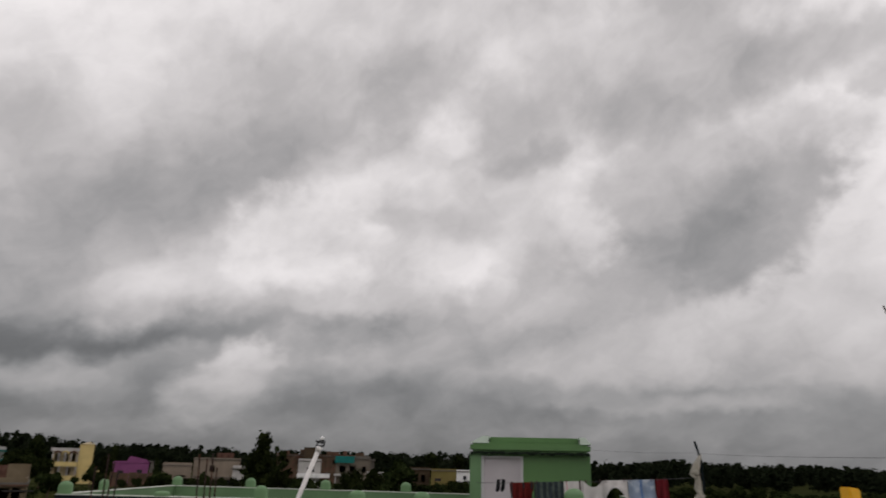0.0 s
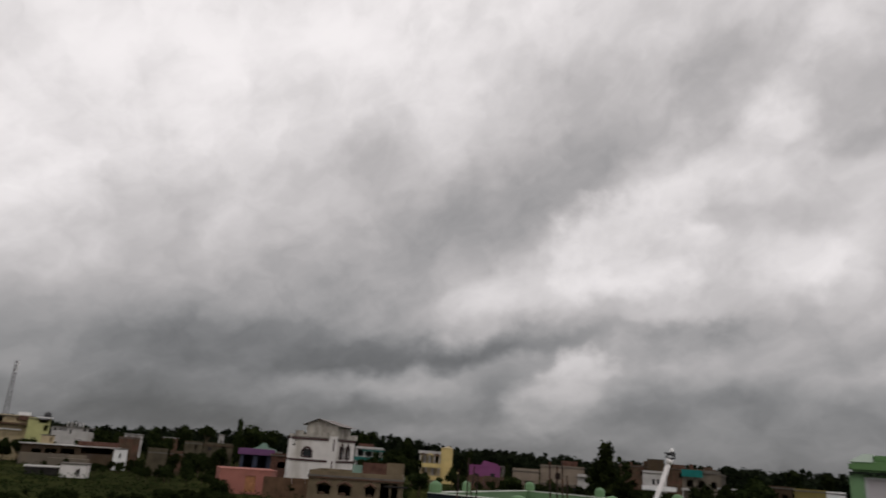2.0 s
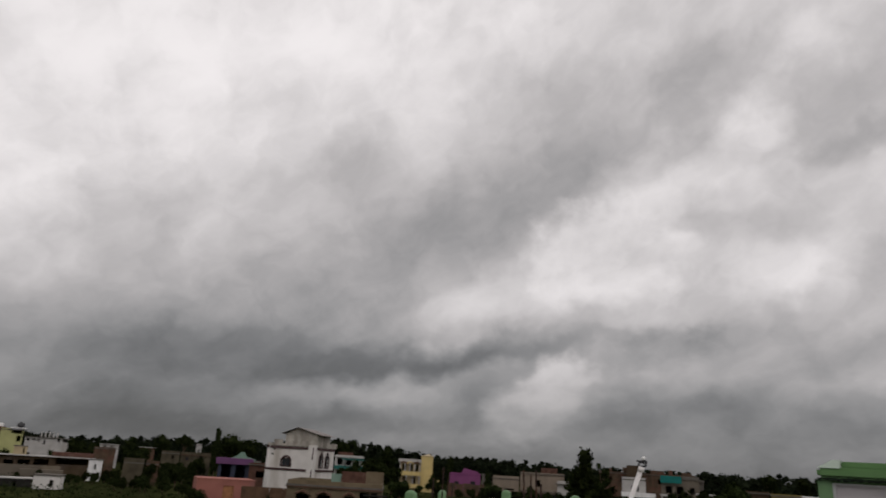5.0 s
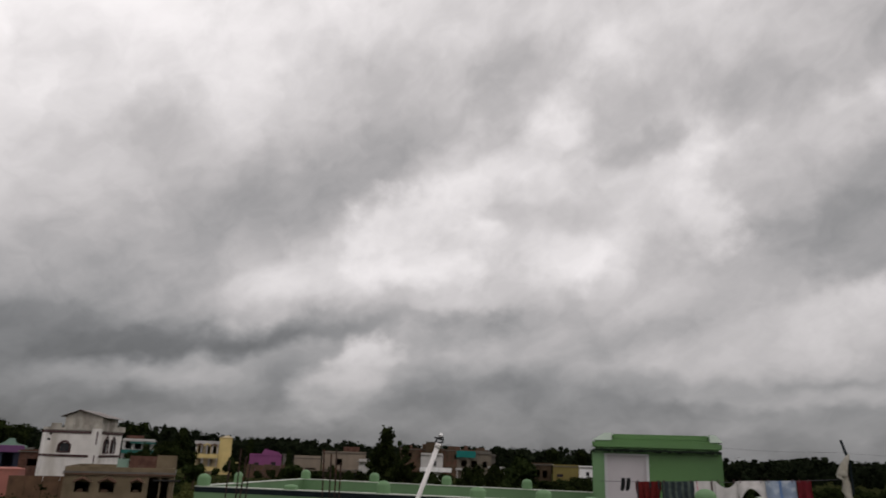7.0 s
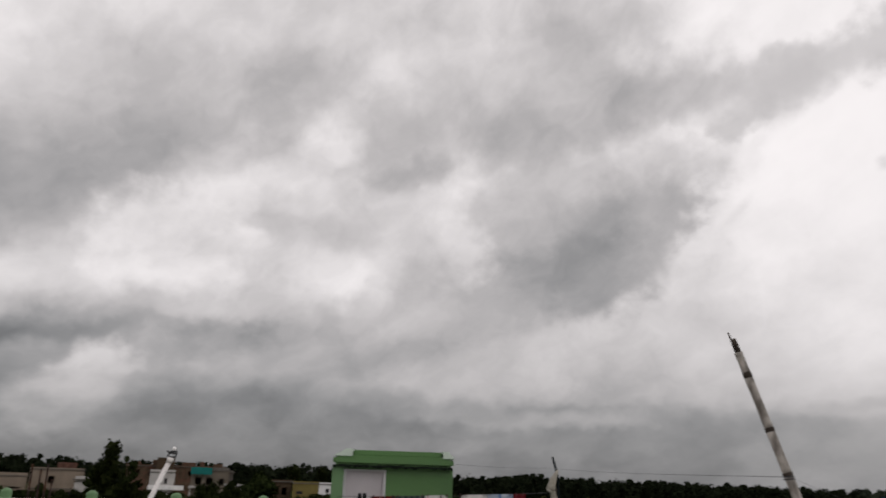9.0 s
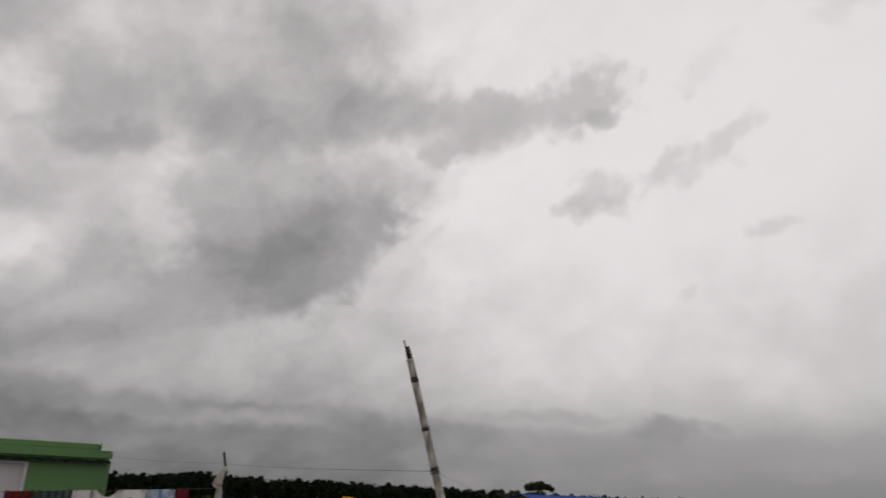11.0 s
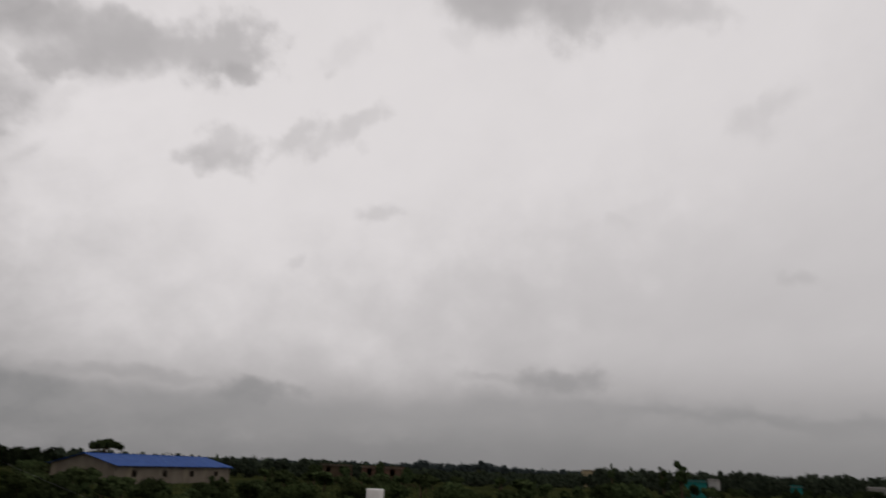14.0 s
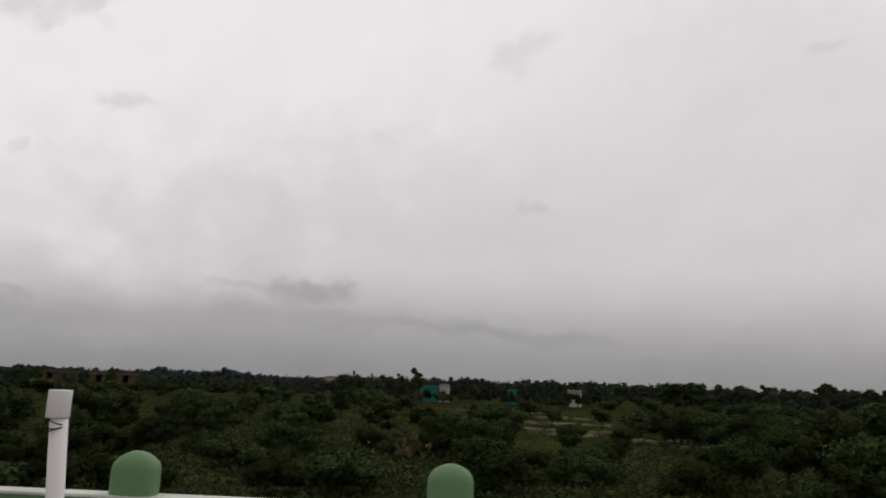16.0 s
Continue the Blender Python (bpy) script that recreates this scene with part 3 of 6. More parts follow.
GRASS = leaf_material("grass_blades", (0.056, 0.068, 0.022), (0.104, 0.120, 0.038))
REED = leaf_material("dry_reed", (0.05, 0.05, 0.022), (0.11, 0.10, 0.05))


# ---- mesh tools ----
def mesh_from(name, bm, mat_):
    me = bpy.data.meshes.new(name)
    bm.to_mesh(me)
    bm.free()
    me.materials.append(mat_)
    return me


def part(name, bm, mat_, parent, label=""):
    ob = new(name, mesh_from(name, bm, mat_) if isinstance(bm, bmesh.types.BMesh) else bm)
    ob.parent = parent
    if label:
        ob["label"] = label
    return ob


def thing(name, m, label, category, group="", kind=""):
    ob = new(name)
    ob.matrix_basis = m
    return tagged(ob, label, category, group, kind)


def single(name, bm, mat_, label, category, kind="", m=None):
    ob = new(name, mesh_from(name, bm, mat_) if isinstance(bm, bmesh.types.BMesh) else bm)
    if m is not None:
        ob.matrix_basis = m
    return tagged(ob, label, category, "", kind)


def box(bm, x0, x1, y0, y1, z0, z1, bevel=0.0, m=None):
    r = bmesh.ops.create_cube(bm, size=1.0, matrix=Matrix.LocRotScale(((x0 + x1) / 2, (y0 + y1) / 2, (z0 + z1) / 2), None, (x1 - x0, y1 - y0, z1 - z0)))
    if bevel:
        edges = list({e for v in r["verts"] for e in v.link_edges})
        r = bmesh.ops.bevel(bm, geom=edges, offset=bevel, segments=2, affect="EDGES")
    if m is not None:
        bmesh.ops.transform(bm, matrix=m, verts=r["verts"])
    return bm


def boxed(*a, **k):
    return box(bmesh.new(), *a, **k)


def tube(bm, points, radii, sides=10, cap=True):
    """A round bar through points, with a radius at each."""
    pts = [Vector(p) for p in points]
    if not hasattr(radii, "__len__"):
        radii = [radii] * len(pts)
    rings = []
    for i, p in enumerate(pts):
        way = (pts[min(i + 1, len(pts) - 1)] - pts[max(i - 1, 0)]).normalized()
        side = way.cross(Vector((0, 1, 0) if abs(way.y) < 0.9 else (1, 0, 0))).normalized()
        other = way.cross(side)
        rings.append([bm.verts.new(p + radii[i] * (math.cos(2 * math.pi * k / sides) * side + math.sin(2 * math.pi * k / sides) * other)) for k in range(sides)])
    for a, b in zip(rings, rings[1:]):
        for k in range(sides):
            f = bm.faces.new((a[k], a[(k + 1) % sides], b[(k + 1) % sides], b[k]))
            f.smooth = True
    if cap:
        bm.faces.new(rings[0][::-1])
        bm.faces.new(rings[-1])
    return bm


def facade(bm, width, z0, z1, thick, holes):
    """One wall in the plane y = 0..thick, x centred, with rectangular openings (x0, x1, z0, z1) right through it."""
    xs = sorted({-width / 2, width / 2, *(h[0] for h in holes), *(h[1] for h in holes)})
    zs = sorted({z0, z1, *(h[2] for h in holes), *(h[3] for h in holes)})
    v = {(i, j, k): bm.verts.new((x, y, z)) for i, x in enumerate(xs) for j, z in enumerate(zs) for k, y in enumerate((0, thick))}
    nx, nz = len(xs) - 1, len(zs) - 1

    def solid(i, j):
        if not (0 <= i < nx and 0 <= j < nz):
            return False
        x, z = (xs[i] + xs[i + 1]) / 2, (zs[j] + zs[j + 1]) / 2
        return not any(h[0] <= x <= h[1] and h[2] <= z <= h[3] for h in holes)

    for i in range(nx):
        for j in range(nz):
            if not solid(i, j):
                continue
            bm.faces.new((v[i, j, 0], v[i + 1, j, 0], v[i + 1, j + 1, 0], v[i, j + 1, 0]))
            bm.faces.new((v[i, j + 1, 1], v[i + 1, j + 1, 1], v[i + 1, j, 1], v[i, j, 1]))
            if not solid(i - 1, j):
                bm.faces.new((v[i, j, 0], v[i, j + 1, 0], v[i, j + 1, 1], v[i, j, 1]))
            if not solid(i + 1, j):
                bm.faces.new((v[i + 1, j, 1], v[i + 1, j + 1, 1], v[i + 1, j + 1, 0], v[i + 1, j, 0]))
            if not solid(i, j - 1):
                bm.faces.new((v[i, j, 1], v[i + 1, j, 1], v[i + 1, j, 0], v[i, j, 0]))
            if not solid(i, j + 1):
                bm.faces.new((v[i, j + 1, 0], v[i + 1, j + 1, 0], v[i + 1, j + 1, 1], v[i, j + 1, 1]))
    bmesh.ops.delete(bm, geom=[q for q in bm.verts if not q.link_faces], context="VERTS")
    return bm


def at(azimuth, d, z=0.0):
    return Vector((d * math.sin(radians(azimuth)), d * math.cos(radians(azimuth)), z))


def facing(azimuth, d, yaw=0.0):
    p = at(azimuth, d)
    return pose(p.x, p.y, 0, 0, 0, -azimuth + yaw)


def rise(d, elevation):
    """The height above the ground of what stands at that distance and elevation seen from the roof."""
    return EYE + d * math.tan(radians(elevation))


# ---- ground ----
def ground():
    bm = bmesh.new()
    rings = [0, 15, 30, 45, 60, 80, 100, 130, 160, 200, 250, 320, 420, 600, 900, 1500, 2600, 4600]
    n = 72
    rows = []
    for r in rings:
        if r == 0:
            rows.append([bm.verts.new((0, 0, 0))])
            continue
        rows.append([])
        for k in range(n):
            x, y = r * math.sin(2 * math.pi * k / n), r * math.cos(2 * math.pi * k / n)
            z = 0.25 * noise.noise((x * 0.03, y * 0.03, 0)) if r < 700 else 0
            rows[-1].append(bm.verts.new((x, y, z)))
    for a, b in zip(rows, rows[1:]):
        for k in range(n):
            if len(a) == 1:
                bm.faces.new((a[0], b[(k + 1) % n], b[k]))
            else:
                bm.faces.new((a[k], a[(k + 1) % n], b[(k + 1) % n], b[k]))
    bmesh.ops.recalc_face_normals(bm, faces=bm.faces)
    if list(bm.faces)[0].normal.z < 0:
        bmesh.ops.reverse_faces(bm, faces=bm.faces)
    m = material("field_earth", (0.028, 0.032, 0.012), 0.95, 0.35, 14.0, 0.3, (0.05, 0.056, 0.018), 0.35, 1)
    single("ground", bm, m, "dark green overgrown fields and scrub reaching the horizon", "ground", "structure")


ground()


# ---- houses ----
def opening(parent, x, z, w, h, kind, thick, trim):
    """A window or a door in a wall's opening, with its frame and leaf or panes, as parts of the house."""
    if kind == "o":
        return
    if kind == "d":
        door = part("door", boxed(x, x + w, thick * 0.45, thick * 0.45 + 0.05, z, z + h), trim, parent)
        part("door_handle", boxed(x + w * 0.8, x + w * 0.86, thick * 0.45 - 0.05, thick * 0.45, z + h * 0.42, z + h * 0.5), STEEL, door)
        return
    fr = bmesh.new()
    e = min(0.08, w * 0.1)
    y0, y1 = thick * 0.35, thick * 0.35 + 0.07
    for a, b, c, d in ((x, x + e, z, z + h), (x + w - e, x + w, z, z + h), (x + e, x + w - e, z, z + e), (x + e, x + w - e, z + h - e, z + h), (x + w / 2 - e / 3, x + w / 2 + e / 3, z + e, z + h - e)):
        box(fr, a, b, y0, y1, c, d)
    win = part("window", fr, trim, parent)
    for a, b in ((x + e, x + w / 2 - e / 3), (x + w / 2 + e / 3, x + w - e)):
        part("pane", boxed(a, b, y0 + 0.025, y0 + 0.04, z + e, z + h - e), GLASS, win)
    if kind == "s":
        part("sunshade", boxed(x - 0.25, x + w + 0.25, -0.5, -0.002, z + h + 0.12, z + h + 0.22), CONCRETE, parent)
    if kind == "a":
        arch = bmesh.new()
        tube(arch, [(x - 0.12, -0.02, z), (x - 0.12, -0.02, z + h * 0.8), (x + w * 0.18, -0.02, z + h + 0.12), (x + w / 2, -0.02, z + h + 0.24), (x + w * 0.82, -0.02, z + h + 0.12), (x + w + 0.12, -0.02, z + h * 0.8), (x + w + 0.12, -0.02, z)], 0.13, 6)
        tube(arch, [(x - 0.2, -0.02, z), (x + w + 0.2, -0.02, z)], 0.09, 6)
        part("window_surround", arch, DARK_TRIM, parent)


def house(name, label, az0, az1, d, top, depth, wall, openings=(), yaw=0.0, roof=None, parapet=0.5, trim=None, overhang=0.25, side=None, base=0.0):
    """A flat-roofed house whose front spans two bearings at a distance; openings are (x from its left, sill, width, height, kind)."""
    az = (az0 + az1) / 2
    w = 2 * d * math.tan(radians(az1 - az0) / 2) / max(0.5, math.cos(radians(yaw)))
    h = rise(d, top)
    body_h = h - parapet
    root = thing(name, facing(az, d, yaw), label, "house")
    t = 0.25
    trim = trim or DARK_TRIM
    side = side or wall
    holes = [(x - w / 2, x - w / 2 + ow, z, z + oh) for x, z, ow, oh, k in openings]
    part("front_wall", facade(bmesh.new(), w, base, body_h, t, holes), wall, root)
    part("side_wall", boxed(-w / 2, -w / 2 + t, t, depth, base, body_h), side, root)
    part("side_wall", boxed(w / 2 - t, w / 2, t, depth, base, body_h), side, root)
    part("back_wall", boxed(-w / 2 + t, w / 2 - t, depth - t, depth, base, body_h), side, root)
    part("roof", boxed(-w / 2 - overhang, w / 2 + overhang, -overhang, depth + overhang, body_h + 0.002, body_h + 0.14), roof or CONCRETE, root)
    # near-black floor: the room's shade is in its colour
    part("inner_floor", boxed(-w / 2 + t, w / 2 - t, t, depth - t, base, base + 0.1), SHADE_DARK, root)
    if parapet > 0.2:
        pb = bmesh.new()
        z0, z1 = body_h + 0.142, h
        box(pb, -w / 2, w / 2, 0.0, 0.15, z0, z1)
        box(pb, -w / 2, w / 2, depth - 0.15, depth, z0, z1)
        box(pb, -w / 2, -w / 2 + 0.15, 0.152, depth - 0.152, z0, z1)
        box(pb, w / 2 - 0.15, w / 2, 0.152, depth - 0.152, z0, z1)
        part("parapet", pb, wall, root)
    for x, z, ow, oh, k in openings:
        opening(root, x - w / 2, z, ow, oh, k, t, trim)
    return root, w, body_h


def white_house():
    """The two-storey white house with maroon bands and a tin-roofed room on top."""
    root = thing("white_house", facing(-34.15, 103, -22), "white two-storey house with maroon bands, arched windows and a roof room", "house")
    L, D, H, F = 6.9, 8.0, 6.95, 3.85
    t = 0.25
    wins = [(-4.55, F + 0.5, 1.2, 1.1, "a")]
    holes = [(x, x + w, z, z + h) for x, z, w, h, k in wins] + [(-6.2, -5.85, F + 1.9, F + 2.15), (-6.0, -5.7, F + 2.55, F + 2.75)]
    front = bmesh.new()
    facade(front, L, 0, H, t, [(a + L / 2, b + L / 2, c, d) for a, b, c, d in holes])
    bmesh.ops.translate(front, verts=front.verts, vec=(-L / 2, 0, 0))
    part("front_wall", front, LIMEWASH, root)
    for x, z, w, h, k in wins:
        opening(root, x, z, w, h, k, t, DARK_TRIM)
    # the flank, which turns away to the right
    flank = bmesh.new()
    ys = [(2.3, 3.5), (4.6, 5.8)]
    facade(flank, D, 0, H, t, [(a - D / 2, b - D / 2, F + 0.5, F + 2.2) for a, b in ys])
    bmesh.ops.transform(flank, matrix=Matrix.Translation((0.004, D / 2, 0)) @ Matrix.Rotation(radians(90), 4, "Z"), verts=flank.verts)
    part("flank_wall", flank, LIMEWASH, root)
    for a, b in ys:
        w = part("window", boxed(-0.16, -0.10, a, b, F + 0.5, F + 2.2), GLASS, root)
        s = bmesh.new()
        tube(s, [(0.03, a - 0.1, F + 0.5), (0.03, a - 0.1, F + 1.9), (0.03, (a + b) / 2, F + 2.55), (0.03, b + 0.1, F + 1.9), (0.03, b + 0.1, F + 0.5), (0.03, a - 0.1, F + 0.5)], 0.13, 6)
        part("surround", s, DARK_TRIM, w)
    part("back_wall", boxed(-L, -t, D - t, D, 0, H), LIMEWASH, root)
    part("side_wall", boxed(-L, -L + t, t, D - t, 0, H), LIMEWASH, root)
    part("roof", boxed(-L + 0.01, 0, 0.01, D, H + 0.002, H + 0.12), CONCRETE, root)
    for z in (F - 0.05, H - 0.28):
        part("maroon_band", boxed(-L - 0.02, -0.85, -0.10, -0.002, z, z + 0.27), DARK_TRIM, root)
        part("maroon_band", boxed(0.006, 0.10, 1.0, D, z, z + 0.27), DARK_TRIM, root)
    part("pilaster", boxed(-0.75, 0.16, -0.16, 0.75, 0, H + 0.35), LIMEWASH, root)
    for z in (F - 1.4, F + 1.5):
        part("slot", boxed(-0.10, 0.06, -0.19, -0.162, z, z + 1.6), DARK_TRIM, root)
    part("drain_pipe", tube(bmesh.new(), [(-6.55, -0.06, 0.5), (-6.55, -0.06, H)], 0.05, 8), WHITE, root)
    # rough unplastered parapet
    random.seed(4)
    for side in range(2):
        k = 0.0
        while k < (L - 1.0 if side == 0 else D - 1.0):
            s = random.uniform(0.7, 1.5)
            hh = random.choice((0.28, 0.62, 0.70, 0.80))
            if side == 0:
                b = boxed(-L + k, -L + k + s - 0.03, 0.0, 0.22, H + 0.122, H + 0.12 + hh)
            else:
                b = boxed(-0.22, 0.0, 1.0 + k, 1.0 + k + s - 0.03, H + 0.122, H + 0.12 + hh)
            part("parapet_piece", b, ROOM_WHITE, root)
            k += s
    # roof room with a gable of metal sheet
    x0, x1, y0, y1, e = -4.75, -0.05, 0.9, 6.0, H + 1.85
    room = bmesh.new()
    facade(room, x1 - x0, H + 0.122, e, 0.2, [])
    bmesh.ops.translate(room, verts=room.verts, vec=((x0 + x1) / 2, y0, 0))
    box(room, x0, x1, y1 - 0.2, y1, H + 0.122, e)
    box(room, x0, x0 + 0.2, y0 + 0.2, y1 - 0.2, H + 0.122, e)
    box(room, x1 - 0.2, x1, y0 + 0.2, y1 - 0.2, H + 0.122, e)
    xm = -2.9
    g = [room.verts.new(p) for p in ((x0, y0, e), (x1, y0, e), (xm, y0, e + 0.75), (x0, y0 + 0.2, e), (x1, y0 + 0.2, e), (xm, y0 + 0.2, e + 0.75))]
    for f in ((0, 1, 2), (5, 4, 3), (0, 2, 5, 3), (1, 4, 5, 2)):
        room.faces.new([g[i] for i in f])
    part("roof_room", room, ROOM_WHITE, root, "stained white roof room")
    for xa, za, xb, zb in ((x0 - 0.5, e - 0.12, xm, e + 0.80), (xm, e + 0.80, x1 + 0.7, e - 0.15)):
        s = bmesh.new()
        n = 14
        top = []
        for i in range(n + 1):
            q = i / n
            z = za + (zb - za) * q + 0.03 * (i % 2)
            top.append([s.verts.new((xa + (xb - xa) * q, yy, z + dz)) for yy in (y0 - 0.5, y1 + 0.5) for dz in (0, 0.03)])
        for a, b in zip(top, top[1:]):
            s.faces.new((a[1], b[1], b[3], a[3]))
            s.faces.new((a[0], a[2], b[2], b[0]))
            s.faces.new((a[0], b[0], b[1], a[1]))
            s.faces.new((a[2], a[3], b[3], b[2]))
        part("roof_sheet", s, TIN, root)


white_house()


def town():
    # the west end of the town
    house("teal_house", "large bright teal painted house behind trees", -70.52, -65.75, 105, 0.73, 9, BRIGHT_TEAL, [(4.43, 5.15, 0.14, 0.75, 'w'), (5.99, 5.27, 0.19, 0.55, 'w'), (7.31, 5.24, 0.2, 0.55, 'w')], overhang=0.05, parapet=0.4)
    house("teal_wing", "lower bright teal wing of a house behind trees", -64.72, -63.09, 108, 0.37, 8, BRIGHT_TEAL, [], overhang=0.05, parapet=0.3)
    house("white_wall_house", "low white wall of a house behind bushes", -63.08, -62.26, 112, -0.35, 4, FAR_WHITE, [], parapet=0.1, overhang=0.1)
    root, w, h = house("cream_house", "cream two-storey house with tiled edge and arched windows", -57.50, -55.33, 150, 0.85, 8, CREAM, [(0.6, 6.38, 0.97, 0.98, 'o'), (2.22, 6.61, 0.22, 0.54, 'o'), (2.94, 6.66, 0.22, 0.54, 'o'), (3.66, 6.72, 0.23, 0.54, 'o'), (4.49, 6.78, 0.23, 0.54, 'o'), (2.13, 3.96, 0.31, 0.64, 'o'), (3.36, 4.05, 0.31, 0.64, 'o'), (4.39, 4.12, 0.31, 0.64, 'o')], overhang=0.25, parapet=0.3)
    part("slab", boxed(-w / 2 - 0.2, w / 2 + 0.3, -1.1, -0.002, rise(150, 0.22), rise(150, 0.34)), WEATHERED, root, "brown weathered slab")
    part("cornice", boxed(-w / 2 + 0.3, w / 2 - 1.0, -0.35, -0.002, rise(150, -0.14), rise(150, -0.06)), WHITE, root)
    part("tiled_edge", boxed(w / 2 - 1.7, w / 2 + 0.6, -0.5, -0.26, h - 0.5, h + 0.25), BRICK, root, "reddish tiled roof edge")
    part("roof_room", boxed(w / 2 - 1.9, w / 2 + 0.1, 3, 6, h + 0.142, h + 0.95), WHITE, root, "small white roof room")
    root, w, h = house("pale_yellow_house", "pale yellow house with a dark recessed bay", -55.41, -54.05, 148, 0.73, 7, material("pale_yellow_wall", (0.42, 0.42, 0.19), 0.8, 0.1, 2.0, 0.1, (0.3, 0.28, 0.15), 0.2, 4), [(1.66, 6.64, 1.65, 0.85, 'o'), (2.6, 5.34, 0.79, 0.97, 'o')], overhang=0.1, parapet=0.2)
    part("white_slab", boxed(-0.4, w / 2 + 0.3, -0.6, 3, h + 0.35, h + 0.5), WHITE, root)
    tank = thing("water_tank", facing(-54.3, 152) @ Matrix.Translation((0, 0, h + 0.502)), "black plastic water tank on a pale yellow house", "tank")
    part("barrel", tube(bmesh.new(), [(0, 0, 0), (0, 0, 0.1), (0, 0, 0.75), (0, 0, 0.95)], [0.55, 0.6, 0.6, 0.25], 14), BLACK, tank)
    part("lid", tube(bmesh.new(), [(0, 0, 0.952), (0, 0, 1.02)], [0.24, 0.2], 12), BLACK, tank)
    house("yellow_low_block", "low pale yellow block house below a larger one", -54.41, -53.60, 141, -0.32, 4, CREAM, [(1.37, 3.54, 0.28, 0.81, 'o')], parapet=0.1, overhang=0.1)
    root, w, h = house("white_far_house", "white house with dark windows and bare roof posts", -53.89, -51.18, 175, 0.34, 8, FAR_WHITE, [(0.35, 5.58, 0.54, 0.52, 'o'), (1.34, 5.65, 0.55, 0.52, 'o'), (2.23, 5.59, 0.55, 0.52, 'o'), (3.44, 5.05, 0.35, 1.01, 'w'), (6.01, 5.61, 0.52, 0.77, 'o'), (7.02, 5.68, 0.92, 0.66, 'o')], overhang=0.2, parapet=0.2)
    for k in range(5):
        part("roof_post", boxed(-1.4 + 0.75 * k, -1.15 + 0.75 * k, 1, 1.25, h + 0.142, h + 1.25), FAR_WHITE, root)
    root, w, h = house("long_veranda", "long low veranda house with a pale slab edge and dark openings", -55.49, -49.47, 138, -0.91, 7, PLASTER, [(1.56, 1.49, 1.39, 1.01, 'o'), (3.48, 1.61, 1.79, 1.02, 'o'), (5.8, 1.76, 2.21, 1.04, 'o'), (8.91, 2.15, 4.87, 0.94, 'o')], roof=FAR_WHITE, parapet=0.1, overhang=0.45)
    part("low_wall", boxed(-w / 2, w / 2 - 4.6, -1.3, -1.1, 0, rise(138, -1.5)), BUFF, root, "stained pale front wall")
    part("front_terrace", boxed(-w / 2 + 4.2, w / 2 - 4.2, -3.2, -1.32, 0, rise(138, -1.75)), BUFF, root)
    part("tin_roof", boxed(w / 2 - 6.2, w / 2 + 0.2, 2, 6, h + 0.14, h + 0.85), BRICK, root, "rusty brown roof behind the slab")
    house("white_block", "small white block house at the end of a veranda", -49.69, -48.81, 130, -0.94, 4, WHITE, [(0.85, 1.88, 0.27, 0.84, 'o')], parapet=0.1, overhang=0.08)
    house("brown_tall_wall", "tall brown plaster house end behind a veranda", -49.51, -48.12, 145, -0.08, 6, WEATHERED, [], parapet=0.3, overhang=0.1)
    house("white_hut", "small white hut with one dark window", -52.87, -51.21, 104, -2.13, 3.0, LIMEWASH, [(1.81, 0.26, 0.48, 0.81, 'o')], parapet=0.05, overhang=0.12, yaw=-8)
    # walls coloured near-black for the shade below the roof
    house("tin_shed", "low shed with a thin pale roof and walls painted shade-dark", -55.00, -52.93, 107, -2.41, 3.0, SHADE_DARK, [(1.78, 0.1, 0.41, 0.6, 'o')], parapet=0.05, overhang=0.12, roof=FAR_WHITE)
    wall_ob = thing("garden_wall", facing(-62.5, 82), "low weathered brown garden wall among bushes", "wall")
    for k in range(7):
        part("wall_panel", boxed(-4.7 + 1.35 * k, -4.7 + 1.35 * k + 1.31, 0, 0.2, 0, 1.05 - 0.12 * (k % 3)), PLASTER, wall_ob)
    house("small_white_house", "small white house among trees far off", -49.28, -47.97, 215, 0.15, 6, FAR_WHITE, [(1.07, 5.01, 0.71, 0.65, 'o'), (2.8, 5.13, 0.71, 0.65, 'o')], parapet=0.3, overhang=0.2)
    house("white_roof_house", "pale flat roof of a house between trees", -46.59, -45.56, 190, 0.12, 6, WEATHERED, [], parapet=0.2, overhang=0.2, roof=FAR_WHITE)
    house("grey_block_house", "roofless grey-brown block house with weathered walls", -47.47, -46.11, 120, -0.73, 5, DULL, [], parapet=0.7, overhang=0.02)
    house("ruined_house", "low weathered house with broken walls", -45.96, -45.10, 124, -0.85, 5, WEATHERED, [(0.61, 2.29, 0.36, 0.91, 'o')], parapet=0.5, overhang=0.02)
    house("brown_house", "bare brown plaster house among trees", -45.05, -43.80, 150, -0.06, 6, DULL, [(1.85, 3.81, 0.47, 0.89, 'o')], parapet=0.5, overhang=0.02)
    house("buff_house", "buff flat-roofed house with a brown upper edge", -43.74, -41.62, 152, -0.07, 6, DULL, [(0.95, 3.74, 0.62, 0.69, 'w'), (3.47, 3.91, 0.73, 0.8, 'o')], parapet=0.6, overhang=0.15, roof=WEATHERED)
    house("white_shrine", "narrow white tower house between trees", -42.75, -42.35, 165, 0.55, 2.0, FAR_WHITE, [(0.35, 5.0, 0.5, 1.0, "o")], parapet=0.3, overhang=0.1)
    # mint gable
    root, w, h = house("mint_house", "mint green house with a stepped gable", -40.8, -38.0, 148, -0.45, 8, MINT, [(3.2, 2.6, 0.8, 1.4, "o")], parapet=0.1, overhang=0.15)
    g = bmesh.new()
